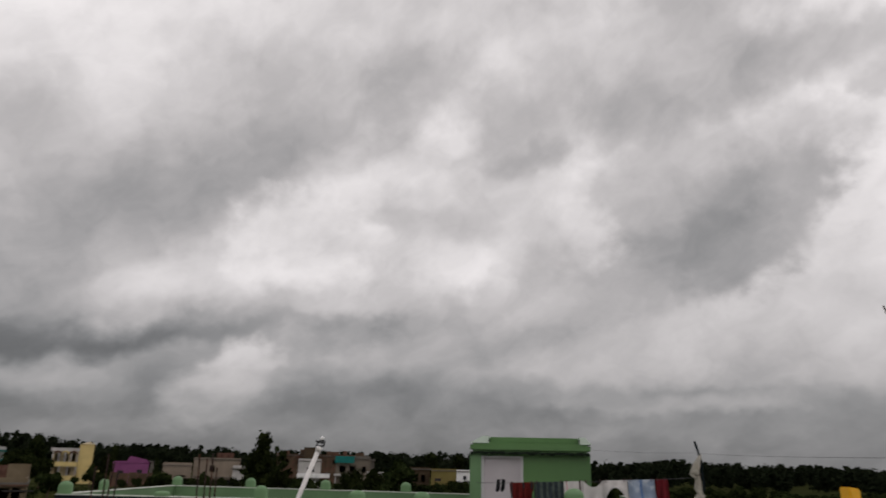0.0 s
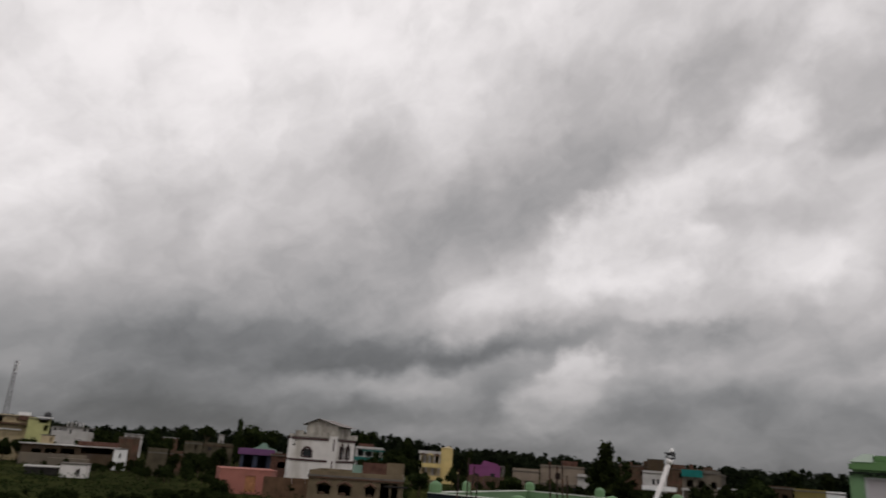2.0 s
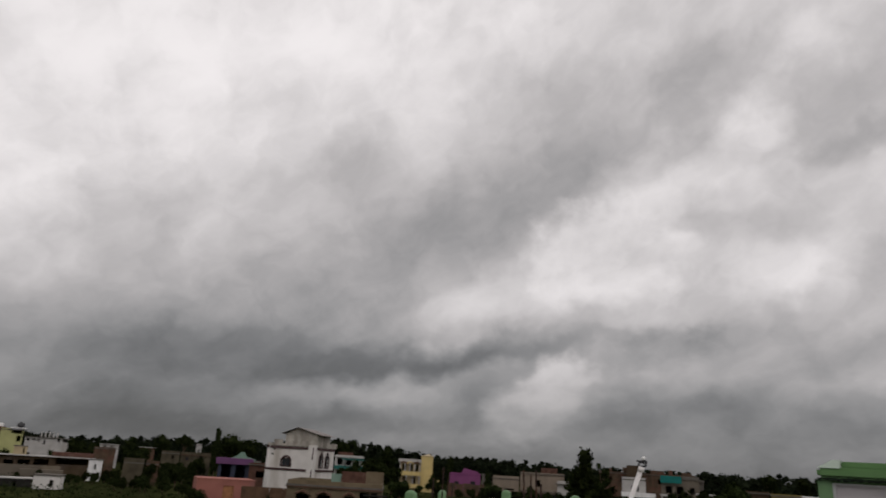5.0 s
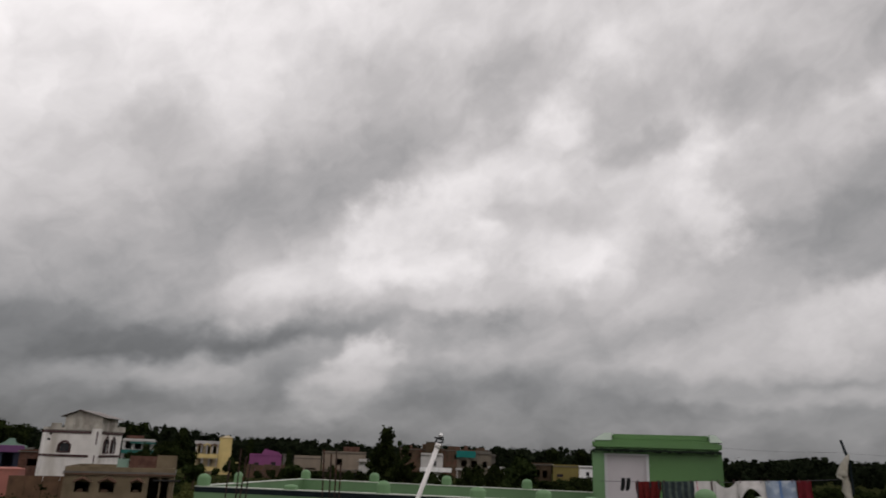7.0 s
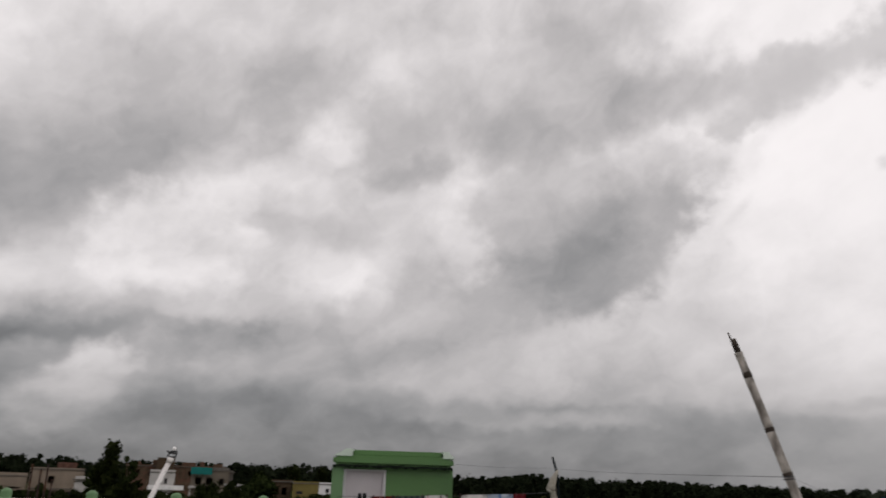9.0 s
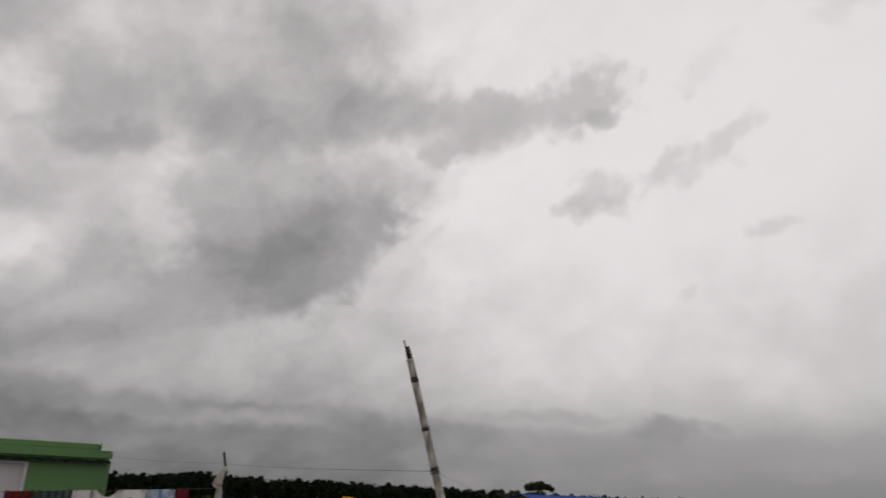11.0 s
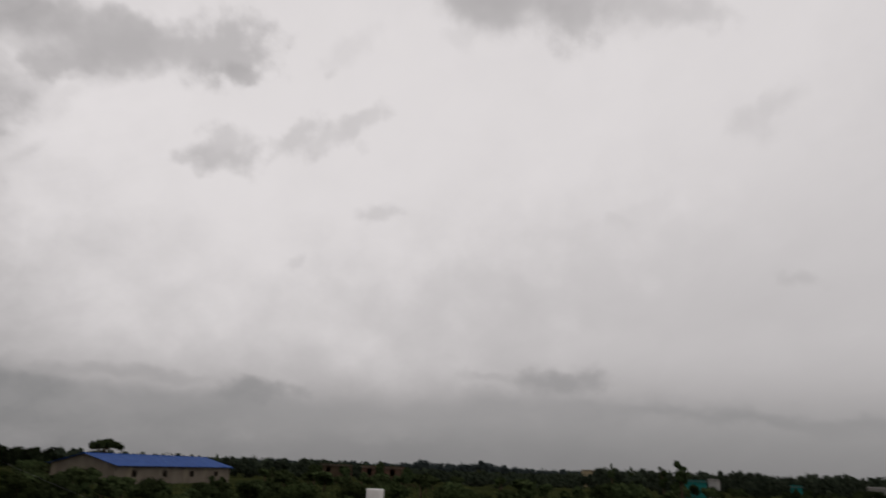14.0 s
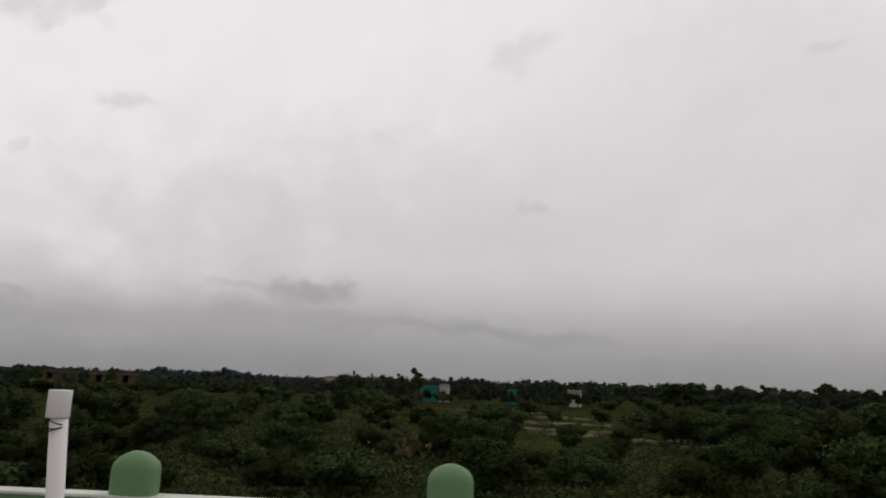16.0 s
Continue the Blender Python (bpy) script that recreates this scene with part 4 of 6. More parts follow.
    p = [(-2.6, h + 0.15), (-1.9, h + 0.6), (-0.9, h + 1.0), (-0.3, h + 1.7), (0.5, h + 1.7), (0.9, h + 0.9), (2.6, h + 0.5), (2.6, h + 0.15)]
    a = [g.verts.new((x, 0.0, z)) for x, z in p]
    b = [g.verts.new((x, 0.3, z)) for x, z in p]
    g.faces.new(a)
    g.faces.new(b[::-1])
    for i in range(len(p)):
        j = (i + 1) % len(p)
        g.faces.new((a[j], a[i], b[i], b[j]))
    part("gable", g, MINT, root)
    # purple porch in front of brick
    root, w, h = house("purple_house", "house with a purple parapet and a dark blue porch", -41.0, -38.7, 118, -0.32, 7, BLUE_DOOR, [(0.5, 2.0, 1.4, 2.0, "o"), (2.6, 2.0, 1.4, 2.0, "o")], parapet=0.1, roof=PURPLE, overhang=0.35)
    part("purple_band", boxed(-w / 2 - 0.4, w / 2 + 0.4, -0.42, -0.36, h - 0.75, h + 0.14), PURPLE, root)
    house("brick_house", "low raw brick house beside a white one", -38.75, -36.8, 112, -0.55, 6, BRICK, [(1.0, 2.4, 1.2, 0.9, "o")], parapet=0.3, roof=CONCRETE)
    house("pink_house", "low pink house with an orange-brown door", -42.3, -38.2, 88, -1.75, 6, PINK, [(2.9, 0.3, 1.2, 1.75, "d")], parapet=0.2, trim=ORANGE_DOOR, overhang=0.04, roof=PINK, yaw=6)
    cw = thing("compound_wall", facing(-37.2, 84), "brown plastered compound wall below a white house", "wall")
    for k in range(4):
        part("wall_panel", boxed(-2.8 + 1.5 * k, -2.8 + 1.5 * k + 1.46, 0, 0.25, 0, 2.25), BROWN_WALL, cw)
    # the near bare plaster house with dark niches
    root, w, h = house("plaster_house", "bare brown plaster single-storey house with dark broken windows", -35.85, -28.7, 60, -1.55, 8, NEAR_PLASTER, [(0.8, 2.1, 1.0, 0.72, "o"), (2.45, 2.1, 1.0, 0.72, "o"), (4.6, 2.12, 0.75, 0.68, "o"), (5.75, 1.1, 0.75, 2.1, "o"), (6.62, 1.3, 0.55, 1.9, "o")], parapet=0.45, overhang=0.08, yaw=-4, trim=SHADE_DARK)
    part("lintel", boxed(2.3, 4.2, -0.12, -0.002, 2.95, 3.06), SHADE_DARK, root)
    for x0, x1 in ((-2.95, -1.95), (-1.3, -0.3), (0.85, 1.6)):
        q = bmesh.new()
        a = [q.verts.new((x, -0.25 - 0.2 * (k == 1), z)) for k, (x, z) in enumerate(((x0 - 0.12, 2.84), ((x0 + x1) / 2, 3.12), (x1 + 0.12, 2.82)))]
        b = [q.verts.new((x, -0.002, z + 0.1)) for x, z in ((x0 - 0.12, 2.84), ((x0 + x1) / 2, 3.12), (x1 + 0.12, 2.82))]
        for k in range(2):
            q.faces.new((a[k], a[k + 1], b[k + 1], b[k]))
        e = bmesh.ops.extrude_face_region(q, geom=list(q.faces))
        bmesh.ops.translate(q, verts=[v for v in e["geom"] if isinstance(v, bmesh.types.BMVert)], vec=(0, 0, -0.08))
        part("window_hood", q, WEATHERED, root)
        part("rubble", boxed(x0 + 0.15, x0 + 0.55, 0.05, 0.2, 2.1, 2.3), WEATHERED, root)
    up = bmesh.new()
    box(up, 0.3, 2.3, 3.0, 3.25, h + 0.15, h + 1.25)
    part("brick_upper_wall", up, BRICK, root, "raw red brick wall begun above the roof")
    part("upper_wall", boxed(2.302, 3.75, 3.0, 3.3, h + 0.15, h + 1.35), NEAR_PLASTER, root)
    part("upper_side_wall", boxed(3.45, 3.75, 3.302, 7.0, h + 0.15, h + 1.2), NEAR_PLASTER, root)
    part("mint_post", boxed(-0.6, 0.2, 3.4, 4.0, h + 0.15, h + 1.0), MINT, root)
    part("ledge", boxed(-w / 2 - 0.1, w / 2 + 0.1, -0.16, -0.09, 3.32, 3.42), WEATHERED, root)
    # teal and white house with a balcony behind
    root, w, h = house("green_balcony_house", "white house with teal awnings and a red tiled roof", -32.5, -30.35, 150, 0.42, 8, FAR_WHITE, [(0.5, 4.7, 1.1, 1.3, "o"), (2.2, 4.7, 1.1, 1.3, "o"), (3.9, 4.7, 1.0, 1.3, "o")], parapet=0.4, overhang=0.3, roof=FAR_WHITE)
    part("awning", boxed(-w / 2 + 1.4, w / 2 + 0.2, -1.2, -0.31, 5.75, 6.0), TEAL, root, "teal sheet awning")
    part("balcony", boxed(-w / 2, w / 2, -1.1, -0.3, 3.9, 4.6), TEAL, root, "teal balcony wall")
    part("roof_tiles", boxed(-w / 2 + 0.5, -w / 2 + 3.6, 2, 6, h + 0.4, h + 1.0), BRICK, root, "red tiled roof")
    # yellow house with a tower
    root, w, h = house("yellow_house", "yellow two-storey house with arched balconies and a stair tower", -27.5, -25.85, 165, 0.36, 8, CREAM, [(0.5, 4.2, 1.1, 1.5, "o"), (2.0, 4.2, 0.9, 1.5, "o"), (3.3, 4.2, 0.9, 1.5, "o"), (0.8, 1.6, 0.9, 1.6, "o"), (2.7, 1.6, 0.9, 1.6, "o")], parapet=0.35, overhang=0.35, roof=YELLOW)
    part("roof_parapet", boxed(-w / 2 - 0.35, w / 2, -0.5, -0.36, h - 0.05, h + 0.6), FAR_WHITE, root)
    part("tower", boxed(w / 2 + 0.01, w / 2 + 2.55, -0.4, 5, 0, rise(165, 0.72)), YELLOW, root)
    cap = bmesh.new()
    z = rise(165, 0.72)
    g = [cap.verts.new(p) for p in ((w / 2 - 0.1, -0.5, z + 0.002), (w / 2 + 2.65, -0.5, z + 0.002), (w / 2 + 1.6, 2.3, z + 0.55), (w / 2 - 0.1, 5.1, z + 0.002), (w / 2 + 2.65, 5.1, z + 0.002))]
    for f in ((0, 1, 2), (1, 4, 2), (4, 3, 2), (3, 0, 2), (0, 3, 4, 1)):
        cap.faces.new([g[k] for k in f])
    part("tower_cap", cap, CREAM, root)
    for z0, n in ((3.3, 4), (0.7, 3)):
        part("balcony", boxed(-w / 2 - 0.1, w / 2 - 0.1, -1.2, -0.36, z0, z0 + 0.16), YELLOW, root)
        part("balcony_rail", boxed(-w / 2 - 0.1, w / 2 - 0.1, -1.2, -1.12, z0 + 0.162, z0 + 0.85), YELLOW, root)
        for k in range(n + 1):
            part("column", boxed(-w / 2 + k * (w - 0.4) / n, -w / 2 + k * (w - 0.4) / n + 0.2, -1.19, -1.0, z0 + 0.852, z0 + 2.6), FAR_WHITE, root)
    for k in range(3):
        a0 = -w / 2 + 0.1 + k * (w - 0.4) / 3
        part("arch", tube(bmesh.new(), [(a0 + (w - 0.4) / 3 * (q / 8), -1.1, 5.6 + 0.55 * math.sin(math.pi * q / 8)) for q in range(9)], 0.12, 6), BRICK if k != 1 else YELLOW, root)
    part("low_wall", boxed(w / 2 + 0.4, w / 2 + 4.4, -1.4, -1.2, 0, 2.6), YELLOW, root)
    # magenta house
    root, w, h = house("magenta_house", "magenta house with a sloping top and grey side", -23.6, -21.25, 158, -0.36, 8, MAGENTA, [(1.0, 1.8, 1.0, 1.0, "w"), (4.4, 1.8, 1.0, 1.2, "w")], parapet=0.3, overhang=0.1, roof=MAGENTA)
    g = bmesh.new()
    p = [(-0.9, h + 0.32), (-0.3, h + 1.35), (2.6, h + 0.75), (3.0, h + 0.32)]
    a = [g.verts.new((x, 0.2, z)) for x, z in p]
    b = [g.verts.new((x, 2.2, z)) for x, z in p]
    g.faces.new(a)
    g.faces.new(b[::-1])
    for i in range(4):
        g.faces.new((a[(i + 1) % 4], a[i], b[i], b[(i + 1) % 4]))
    part("sloping_top", g, MAGENTA, root)
    house("grey_annex", "narrow grey plaster annex of a magenta house", -21.15, -20.75, 158, -0.3, 6, CONCRETE, [(0.3, 2.0, 0.5, 0.8, "o")], parapet=0.2)
    # grey and buff flat houses
    house("flat_grey_house", "low grey flat-roofed house with dark windows", -20.3, -18.3, 128, -0.38, 7, PALE_BUFF, [(0.6, 0.9, 0.8, 1.6, "w"), (2.0, 2.4, 1.7, 0.3, "o"), (3.3, 0.9, 0.8, 1.4, "w")], parapet=0.5, overhang=0.1)
    root, w, h = house("buff_brick_house", "buff house with a raw brick upper storey and a white slab", -18.2, -14.9, 132, 0.02, 8, PALE_BUFF, [(0.8, 0.8, 1.0, 1.2, "w"), (3.2, 0.8, 1.6, 1.2, "o"), (5.6, 0.8, 1.0, 1.2, "w"), (2.6, 3.2, 0.9, 1.1, "o")], parapet=0.3, overhang=0.15)
    part("brick_storey", boxed(-0.2, 2.6, 0.6, 5, h + 0.15, h + 1.15), BRICK, root)
    part("slab", boxed(-w / 2 - 0.1, w / 2 + 0.1, -0.9, -0.26, 2.35, 2.5), CONCRETE, root)
    house("white_low_house", "small white house with a flat top beside a tall tree", -15.4, -14.2, 118, -0.5, 5, FAR_WHITE, [(0.7, 1.2, 0.9, 1.2, "o")], parapet=0.5, overhang=0.35)
    # brick and white houses behind the lamp
    root, w, h = house("long_brick_house", "long raw brick storey with a grey roof edge", -12.3, -5.5, 190, 0.45, 9, WEATHERED, [(2, 4.6, 1.1, 1.2, "o"), (5, 4.4, 1.4, 1.4, "o"), (9.5, 4.6, 1.1, 1.2, "o"), (14, 4.6, 1.1, 1.2, "o"), (18, 4.6, 1.1, 1.2, "o")], parapet=0.4, overhang=0.2)
    for k, (x, s, z) in enumerate(((-10.2, 2.0, 0.7), (-5.6, 1.4, 1.1), (1.0, 3.2, 0.75), (5.2, 1.0, 1.0), (8.4, 2.2, 0.6))):
        part("upper_wall", boxed(x, x + s, 0.3, 0.55, h + 0.142, h + 0.4 + z), WEATHERED, root)
    house("water_tank_block", "small dark block on top of a brick house", -10.3, -9.1, 188, 0.95, 3, PLASTER, [], parapet=0.1, overhang=0.05)
    root, w, h = house("white_balcony_house", "white two-storey house with balcony rails and two arched windows", -10.65, -8.95, 135, 0.12, 7, FAR_WHITE, [(1.6, 3.5, 0.45, 0.9, "w"), (2.4, 3.5, 0.45, 0.9, "w"), (0.5, 0.5, 1.2, 1.9, "o")], parapet=0.5, overhang=0.1)
    part("balcony_slab", boxed(-w / 2 - 0.1, w / 2 + 1.6, -1.0, -0.12, 2.55, 2.75), WHITE, root)
    part("balcony_rail", boxed(-w / 2 - 0.1, w / 2 + 1.6, -1.0, -0.92, 2.752, 3.3), WHITE, root)
    part("lower_rail", boxed(-w / 2 + 0.6, w / 2 + 0.9, -1.02, -0.94, 1.5, 2.0), WHITE, root)
    root, w, h = house("teal_white_house", "grey house with a teal roof wall and a pale balcony", -7.85, -5.2, 150, 0.20, 8, BUFF, [(0.8, 3.3, 1.2, 1.3, "o"), (2.8, 3.3, 1.2, 1.3, "o"), (5.2, 3.3, 0.9, 1.2, "o")], parapet=0.1, overhang=0.2)
    part("teal_wall", boxed(-w / 2 - 0.1, w / 2 - 3.2, -0.9, -0.75, h - 0.75, h + 0.55), BRIGHT_TEAL, root, "teal painted roof wall")
    part("side_parapet", boxed(w / 2 - 3.1, w / 2, 0, 0.2, h + 0.142, h + 0.6), CONCRETE, root)
    part("balcony", boxed(-w / 2 - 0.2, w / 2 - 4.2, -1.0, -0.26, 2.7, 3.1), FAR_WHITE, root)
    part("post", boxed(-w / 2, -w / 2 + 0.2, -0.9, -0.7, 0, 2.69), FAR_WHITE, root)
    house("grey_side_house", "grey concrete house behind a dark tree", -5.7, -4.9, 155, 0.2, 8, CONCRETE, [(0.6, 3, 0.8, 1, "o")], parapet=0.4)
    root, w, h = house("white_lean_house", "small white house with a sloping parapet and an arched gate", -5.05, -4.05, 112, -0.75, 5, FAR_WHITE, [(0.5, 1.4, 0.7, 1.2, "o")], parapet=0.4, overhang=0.05, yaw=10)
    gate = bmesh.new()
    tube(gate, [(0.3, -3, 0), (0.3, -3, 2.4), (0.8, -3, 3.2), (1.5, -3, 3.4), (2.1, -3, 3.2), (2.5, -3, 2.4), (2.5, -3, 0)], 0.17, 6)
    part("gate_arch", gate, WHITE, root)
    house("olive_house", "olive yellow house with one dark slit window", -0.5, 1.5, 120, -0.42, 7, OLIVE, [(0.6, 2.75, 1.0, 0.45, "w")], parapet=0.3, overhang=0.1)
    house("brown_shed_house", "dark brown weathered house among trees", -2.4, -0.6, 125, -0.35, 7, PLASTER, [(0.9, 2.4, 1.1, 1.2, "o"), (2.4, 2.4, 0.8, 1.2, "o")], parapet=0.3)
    house("white_annex", "small white annex with a dark square window", 1.45, 2.6, 112, -0.45, 4, WHITE, [(1.0, 3.2, 0.5, 0.6, "w")], parapet=0.3, overhang=0.1)
    low = thing("boundary_wall", facing(-22.2, 150), "brown weathered boundary wall before a magenta house", "wall")
    for k in range(5):
        part("wall_panel", boxed(-4.0 + 1.6 * k, -4.0 + 1.6 * k + 1.56, 0, 0.2, 0, rise(150, -1.1) - 0.15 * (k % 2)), WEATHERED, low)
    # far houses over the fields
    house("far_teal_house", "small teal house far across the fields", 85.7, 87.2, 205, -0.22, 7, BRIGHT_TEAL, [(1.0, 1.4, 1.0, 1.2, "o")], parapet=0.4)
    house("far_white_house", "small white house far across the fields", 87.3, 88.1, 208, -0.1, 6, FAR_WHITE, [(0.8, 2.0, 1.0, 1.4, "o")], parapet=0.4)
    house("far_blue_house", "small pale teal house far across the fields", 92.7, 93.4, 206, -0.3, 7, BRIGHT_TEAL, [(1.0, 1.4, 1.0, 1.2, "o")], parapet=0.4)
    house("far_grey_house", "low white house far off among trees", 97.3, 98.4, 214, -0.2, 7, FAR_WHITE, [(1.0, 3.2, 0.9, 0.8, "o"), (2.6, 3.2, 0.9, 0.8, "o")], parapet=0.4)
    house("far_cream_house", "small cream house far off among trees", 78.3, 79.5, 320, 0.22, 6, CREAM, [(1.5, 3.0, 1.2, 1.4, "o")], parapet=0.4)
    house("far_brick_house", "weathered brown plaster house behind field trees", 61.5, 64.8, 210, -0.12, 8, WEATHERED, [(1.5, 2.5, 1.4, 1.8, "o"), (4.5, 2.5, 1.4, 1.8, "o"), (8.0, 2.5, 1.4, 1.8, "o")], parapet=0.5, overhang=0.3, roof=BUFF)
    house("far_plaster_house", "brown plaster house behind field trees", 58.3, 60.8, 215, -0.1, 8, PLASTER, [(2.0, 3.0, 1.2, 1.4, "o"), (5.5, 3.0, 1.2, 1.4, "o")], parapet=0.4)


town()


def shed():
    """The long store with a blue sheet roof across the fields."""
    root = thing("blue_roof_shed", pose(104.2, 107.9, 0, 0, 0, 9.4), "long buff store shed with a blue metal sheet roof", "shed")
    L, W, e, r = 42.0, 14.0, 3.55, 5.45
    b = bmesh.new()
    facade(b, L, 0, e, 0.3, [(x, x + 1.6, 1.4, 2.6) for x in (-16, -6, 4, 14)])
    bmesh.ops.translate(b, verts=b.verts, vec=(L / 2, 0, 0))
    part("long_wall", b, BUFF, root)
    part("back_wall", boxed(0.3, L - 0.3, W - 0.3, W, 0, e), BUFF, root)
    for x in (0.002, L - 0.302):
        g = bmesh.new()
        p = [(0.3, 0), (W - 0.0, 0), (W, e), (W / 2, r - 0.08), (0.3, e)]
        a = [g.verts.new((x, y, z)) for y, z in p]
        c = [g.verts.new((x + 0.3, y, z)) for y, z in p]
        g.faces.new(a[::-1])
        g.faces.new(c)
        for i in range(5):
            g.faces.new((a[i], a[(i + 1) % 5], c[(i + 1) % 5], c[i]))
        part("gable_wall", g, BUFF, root)
    n = 14
    for k in range(n):
        xa, xb = -0.6 + k * (L + 1.2) / n, -0.6 + (k + 1) * (L + 1.2) / n - 0.03
        for y0, z0, y1, z1 in ((-0.7, e - 0.15, W / 2, r), (W + 0.7, e - 0.15, W / 2, r)):
            s = bmesh.new()
            v = [s.verts.new(q) for q in ((xa, y0, z0), (xb, y0, z0), (xb, y1, z1), (xa, y1, z1), (xa, y0, z0 + 0.06), (xb, y0, z0 + 0.06), (xb, y1, z1 + 0.06), (xa, y1, z1 + 0.06))]
            for f in ((0, 1, 2, 3), (7, 6, 5, 4), (0, 4, 5, 1), (1, 5, 6, 2), (2, 6, 7, 3), (3, 7, 4, 0)):
                s.faces.new([v[i] for i in f])
            part("roof_sheet", s, BLUE_ROOF, root)
    part("ridge_cap", tube(bmesh.new(), [(-0.7, W / 2, r + 0.05), (L + 0.7, W / 2, r + 0.05)], 0.12, 6), BLUE_ROOF, root)


shed()


def mast():
    root = thing("radio_mast", facing(-56.9, 260), "tall thin lattice radio mast with small antennas", "mast")
    h = rise(260, 4.45)
    for a in range(3):
        x, y = math.cos(a * 2.094), math.sin(a * 2.094)
        part("leg", tube(bmesh.new(), [(1.1 * x, 1.1 * y, 0), (0.42 * x, 0.42 * y, h)], 0.10, 5), STEEL, root)
    br = bmesh.new()
    n = 22
    for k in range(n):
        for a in range(3):
            s0, s1 = 1.1 - 0.68 * k / n, 1.1 - 0.68 * (k + 1) / n
            p = (s0 * math.cos(a * 2.094), s0 * math.sin(a * 2.094), h * k / n)
            q = (s1 * math.cos((a + 1) * 2.094), s1 * math.sin((a + 1) * 2.094), h * (k + 1) / n)
            tube(br, [p, q], 0.05, 4)
    part("bracing", br, STEEL, root)
    for z in (h - 2.8, h - 0.9):
        part("antenna", boxed(0.45, 0.75, -0.15, 0.15, z - 0.8, z + 0.8), WHITE, root)


mast()


# ---- the roof ----
FLOOR = EYE - 1.75
COPING = EYE - 0.57


def dome_post_mesh(width, high):
    """A square post with softened edges and a domed top, standing at z = 0."""
    bm = bmesh.new()
    rings = []
    n = 20
    levels = [(0.0, 1.0), (high * 0.50, 1.0), (high * 0.62, 0.99), (high * 0.74, 0.92), (high * 0.85, 0.77), (high * 0.94, 0.50), (high, 0.18)]
    for z, s in levels:
        ring = []
        for k in range(n):
            a = 2 * math.pi * k / n
            c, d = math.cos(a), math.sin(a)
            q = 4.5 if z < high * 0.75 else 3.0
            r = width / 2 * s / (abs(c) ** q + abs(d) ** q) ** (1 / q)
            ring.append(bm.verts.new((r * c, r * d * 0.55, z)))
        rings.append(ring)
    for a, b in zip(rings, rings[1:]):
        for k in range(n):
            bm.faces.new((a[k], a[(k + 1) % n], b[(k + 1) % n], b[k])).smooth = True
    bm.faces.new(rings[-1])
    return bm


POST = mesh_from("post", dome_post_mesh(0.205, 0.19), PALE_GREEN)
POST_LOW = mesh_from("post", dome_post_mesh(0.24, 0.15), PALE_GREEN)
POST_STUB = mesh_from("post", dome_post_mesh(0.22, 0.075), PALE_GREEN)
POST_TALL = mesh_from("post", dome_post_mesh(0.30, 0.25), PALE_GREEN)


def parapet(name, label, x0, y0, x1, y1, posts, band=False):
    """A roof wall between two places: green wall, white coping, domed posts at distances along it."""
    a, b = Vector((x0, y0, 0)), Vector((x1, y1, 0))
    L = (b - a).length
    root = thing(name, Matrix.LocRotScale((x0, y0, FLOOR), Euler((0, 0, math.atan2(y1 - y0, x1 - x0))), None), label, "wall", "", "structure")
    h = COPING - FLOOR
    part("wall", boxed(0, L, -0.052, 0.052, -0.1, h - 0.016), GREEN, root)
    part("coping", boxed(0.0, L, -0.06, 0.06, h - 0.014, h, 0.004), COPING_PAINT, root, "worn white painted coping")
    if band:
        part("dark_band", boxed(0.0, L, -0.058, -0.0525, h - 0.095, h - 0.018), BLACK_BAND, root, "black painted band")
    for s, low in posts:
        p = part("post", (POST, POST_LOW, POST_TALL, POST_STUB)[low], None, root)
        p.location = (s, 0, h - 0.001)
    return root


parapet("parapet_north", "green roof parapet with a black band and domed posts", -5.79, 11.45, 3.95, 11.45, [(0.12, 0), (1.6, 3), (3.1, 0), (4.57, 1), (5.56, 1), (6.26, 3), (7.88, 2)], True)
parapet("parapet_east", "green roof parapet with white coping and domed posts", 3.95, 11.35, 3.95, -6.0, [(2.6, 0), (6.96, 0), (8.4, 0), (9.82, 0), (11.24, 0), (15.0, 0)])
parapet("parapet_south", "green roof parapet with white coping", 3.85, -6.0, -5.75, -6.0, [(2.0, 0), (5.0, 0)])
parapet("parapet_neighbour_west", "green parapet of the adjoining roof", -5.79, 11.55, -5.62, 15.95, [(1.35, 0)])
parapet("parapet_neighbour_north", "long green parapet of the adjoining roof with domed posts", -5.62, 15.95, 1.3, 14.95, [(0.08, 0), (1.72, 0), (3.34, 0), (5.03, 0), (6.55, 1)])
parapet("parapet_neighbour_east", "green parapet of the adjoining roof", 3.95, 11.55, 3.95, 16.0, [(1.5, 0), (3.0, 0)])

bld = bmesh.new()
box(bld, -5.9, 4.0, -6.05, 11.52, 0.0, FLOOR - 0.12)
box(bld, -5.9, 4.0, 11.53, 16.2, 0.0, FLOOR - 0.12)
single("building_block", bld, GREEN, "green painted block of the house under the roofs", "building", "structure")
single("floor", boxed(-5.9, 4.0, -6.05, 16.2, FLOOR - 0.118, FLOOR), ROOF_FLOOR, "grey cement roof floor with damp stains", "floor", "structure")


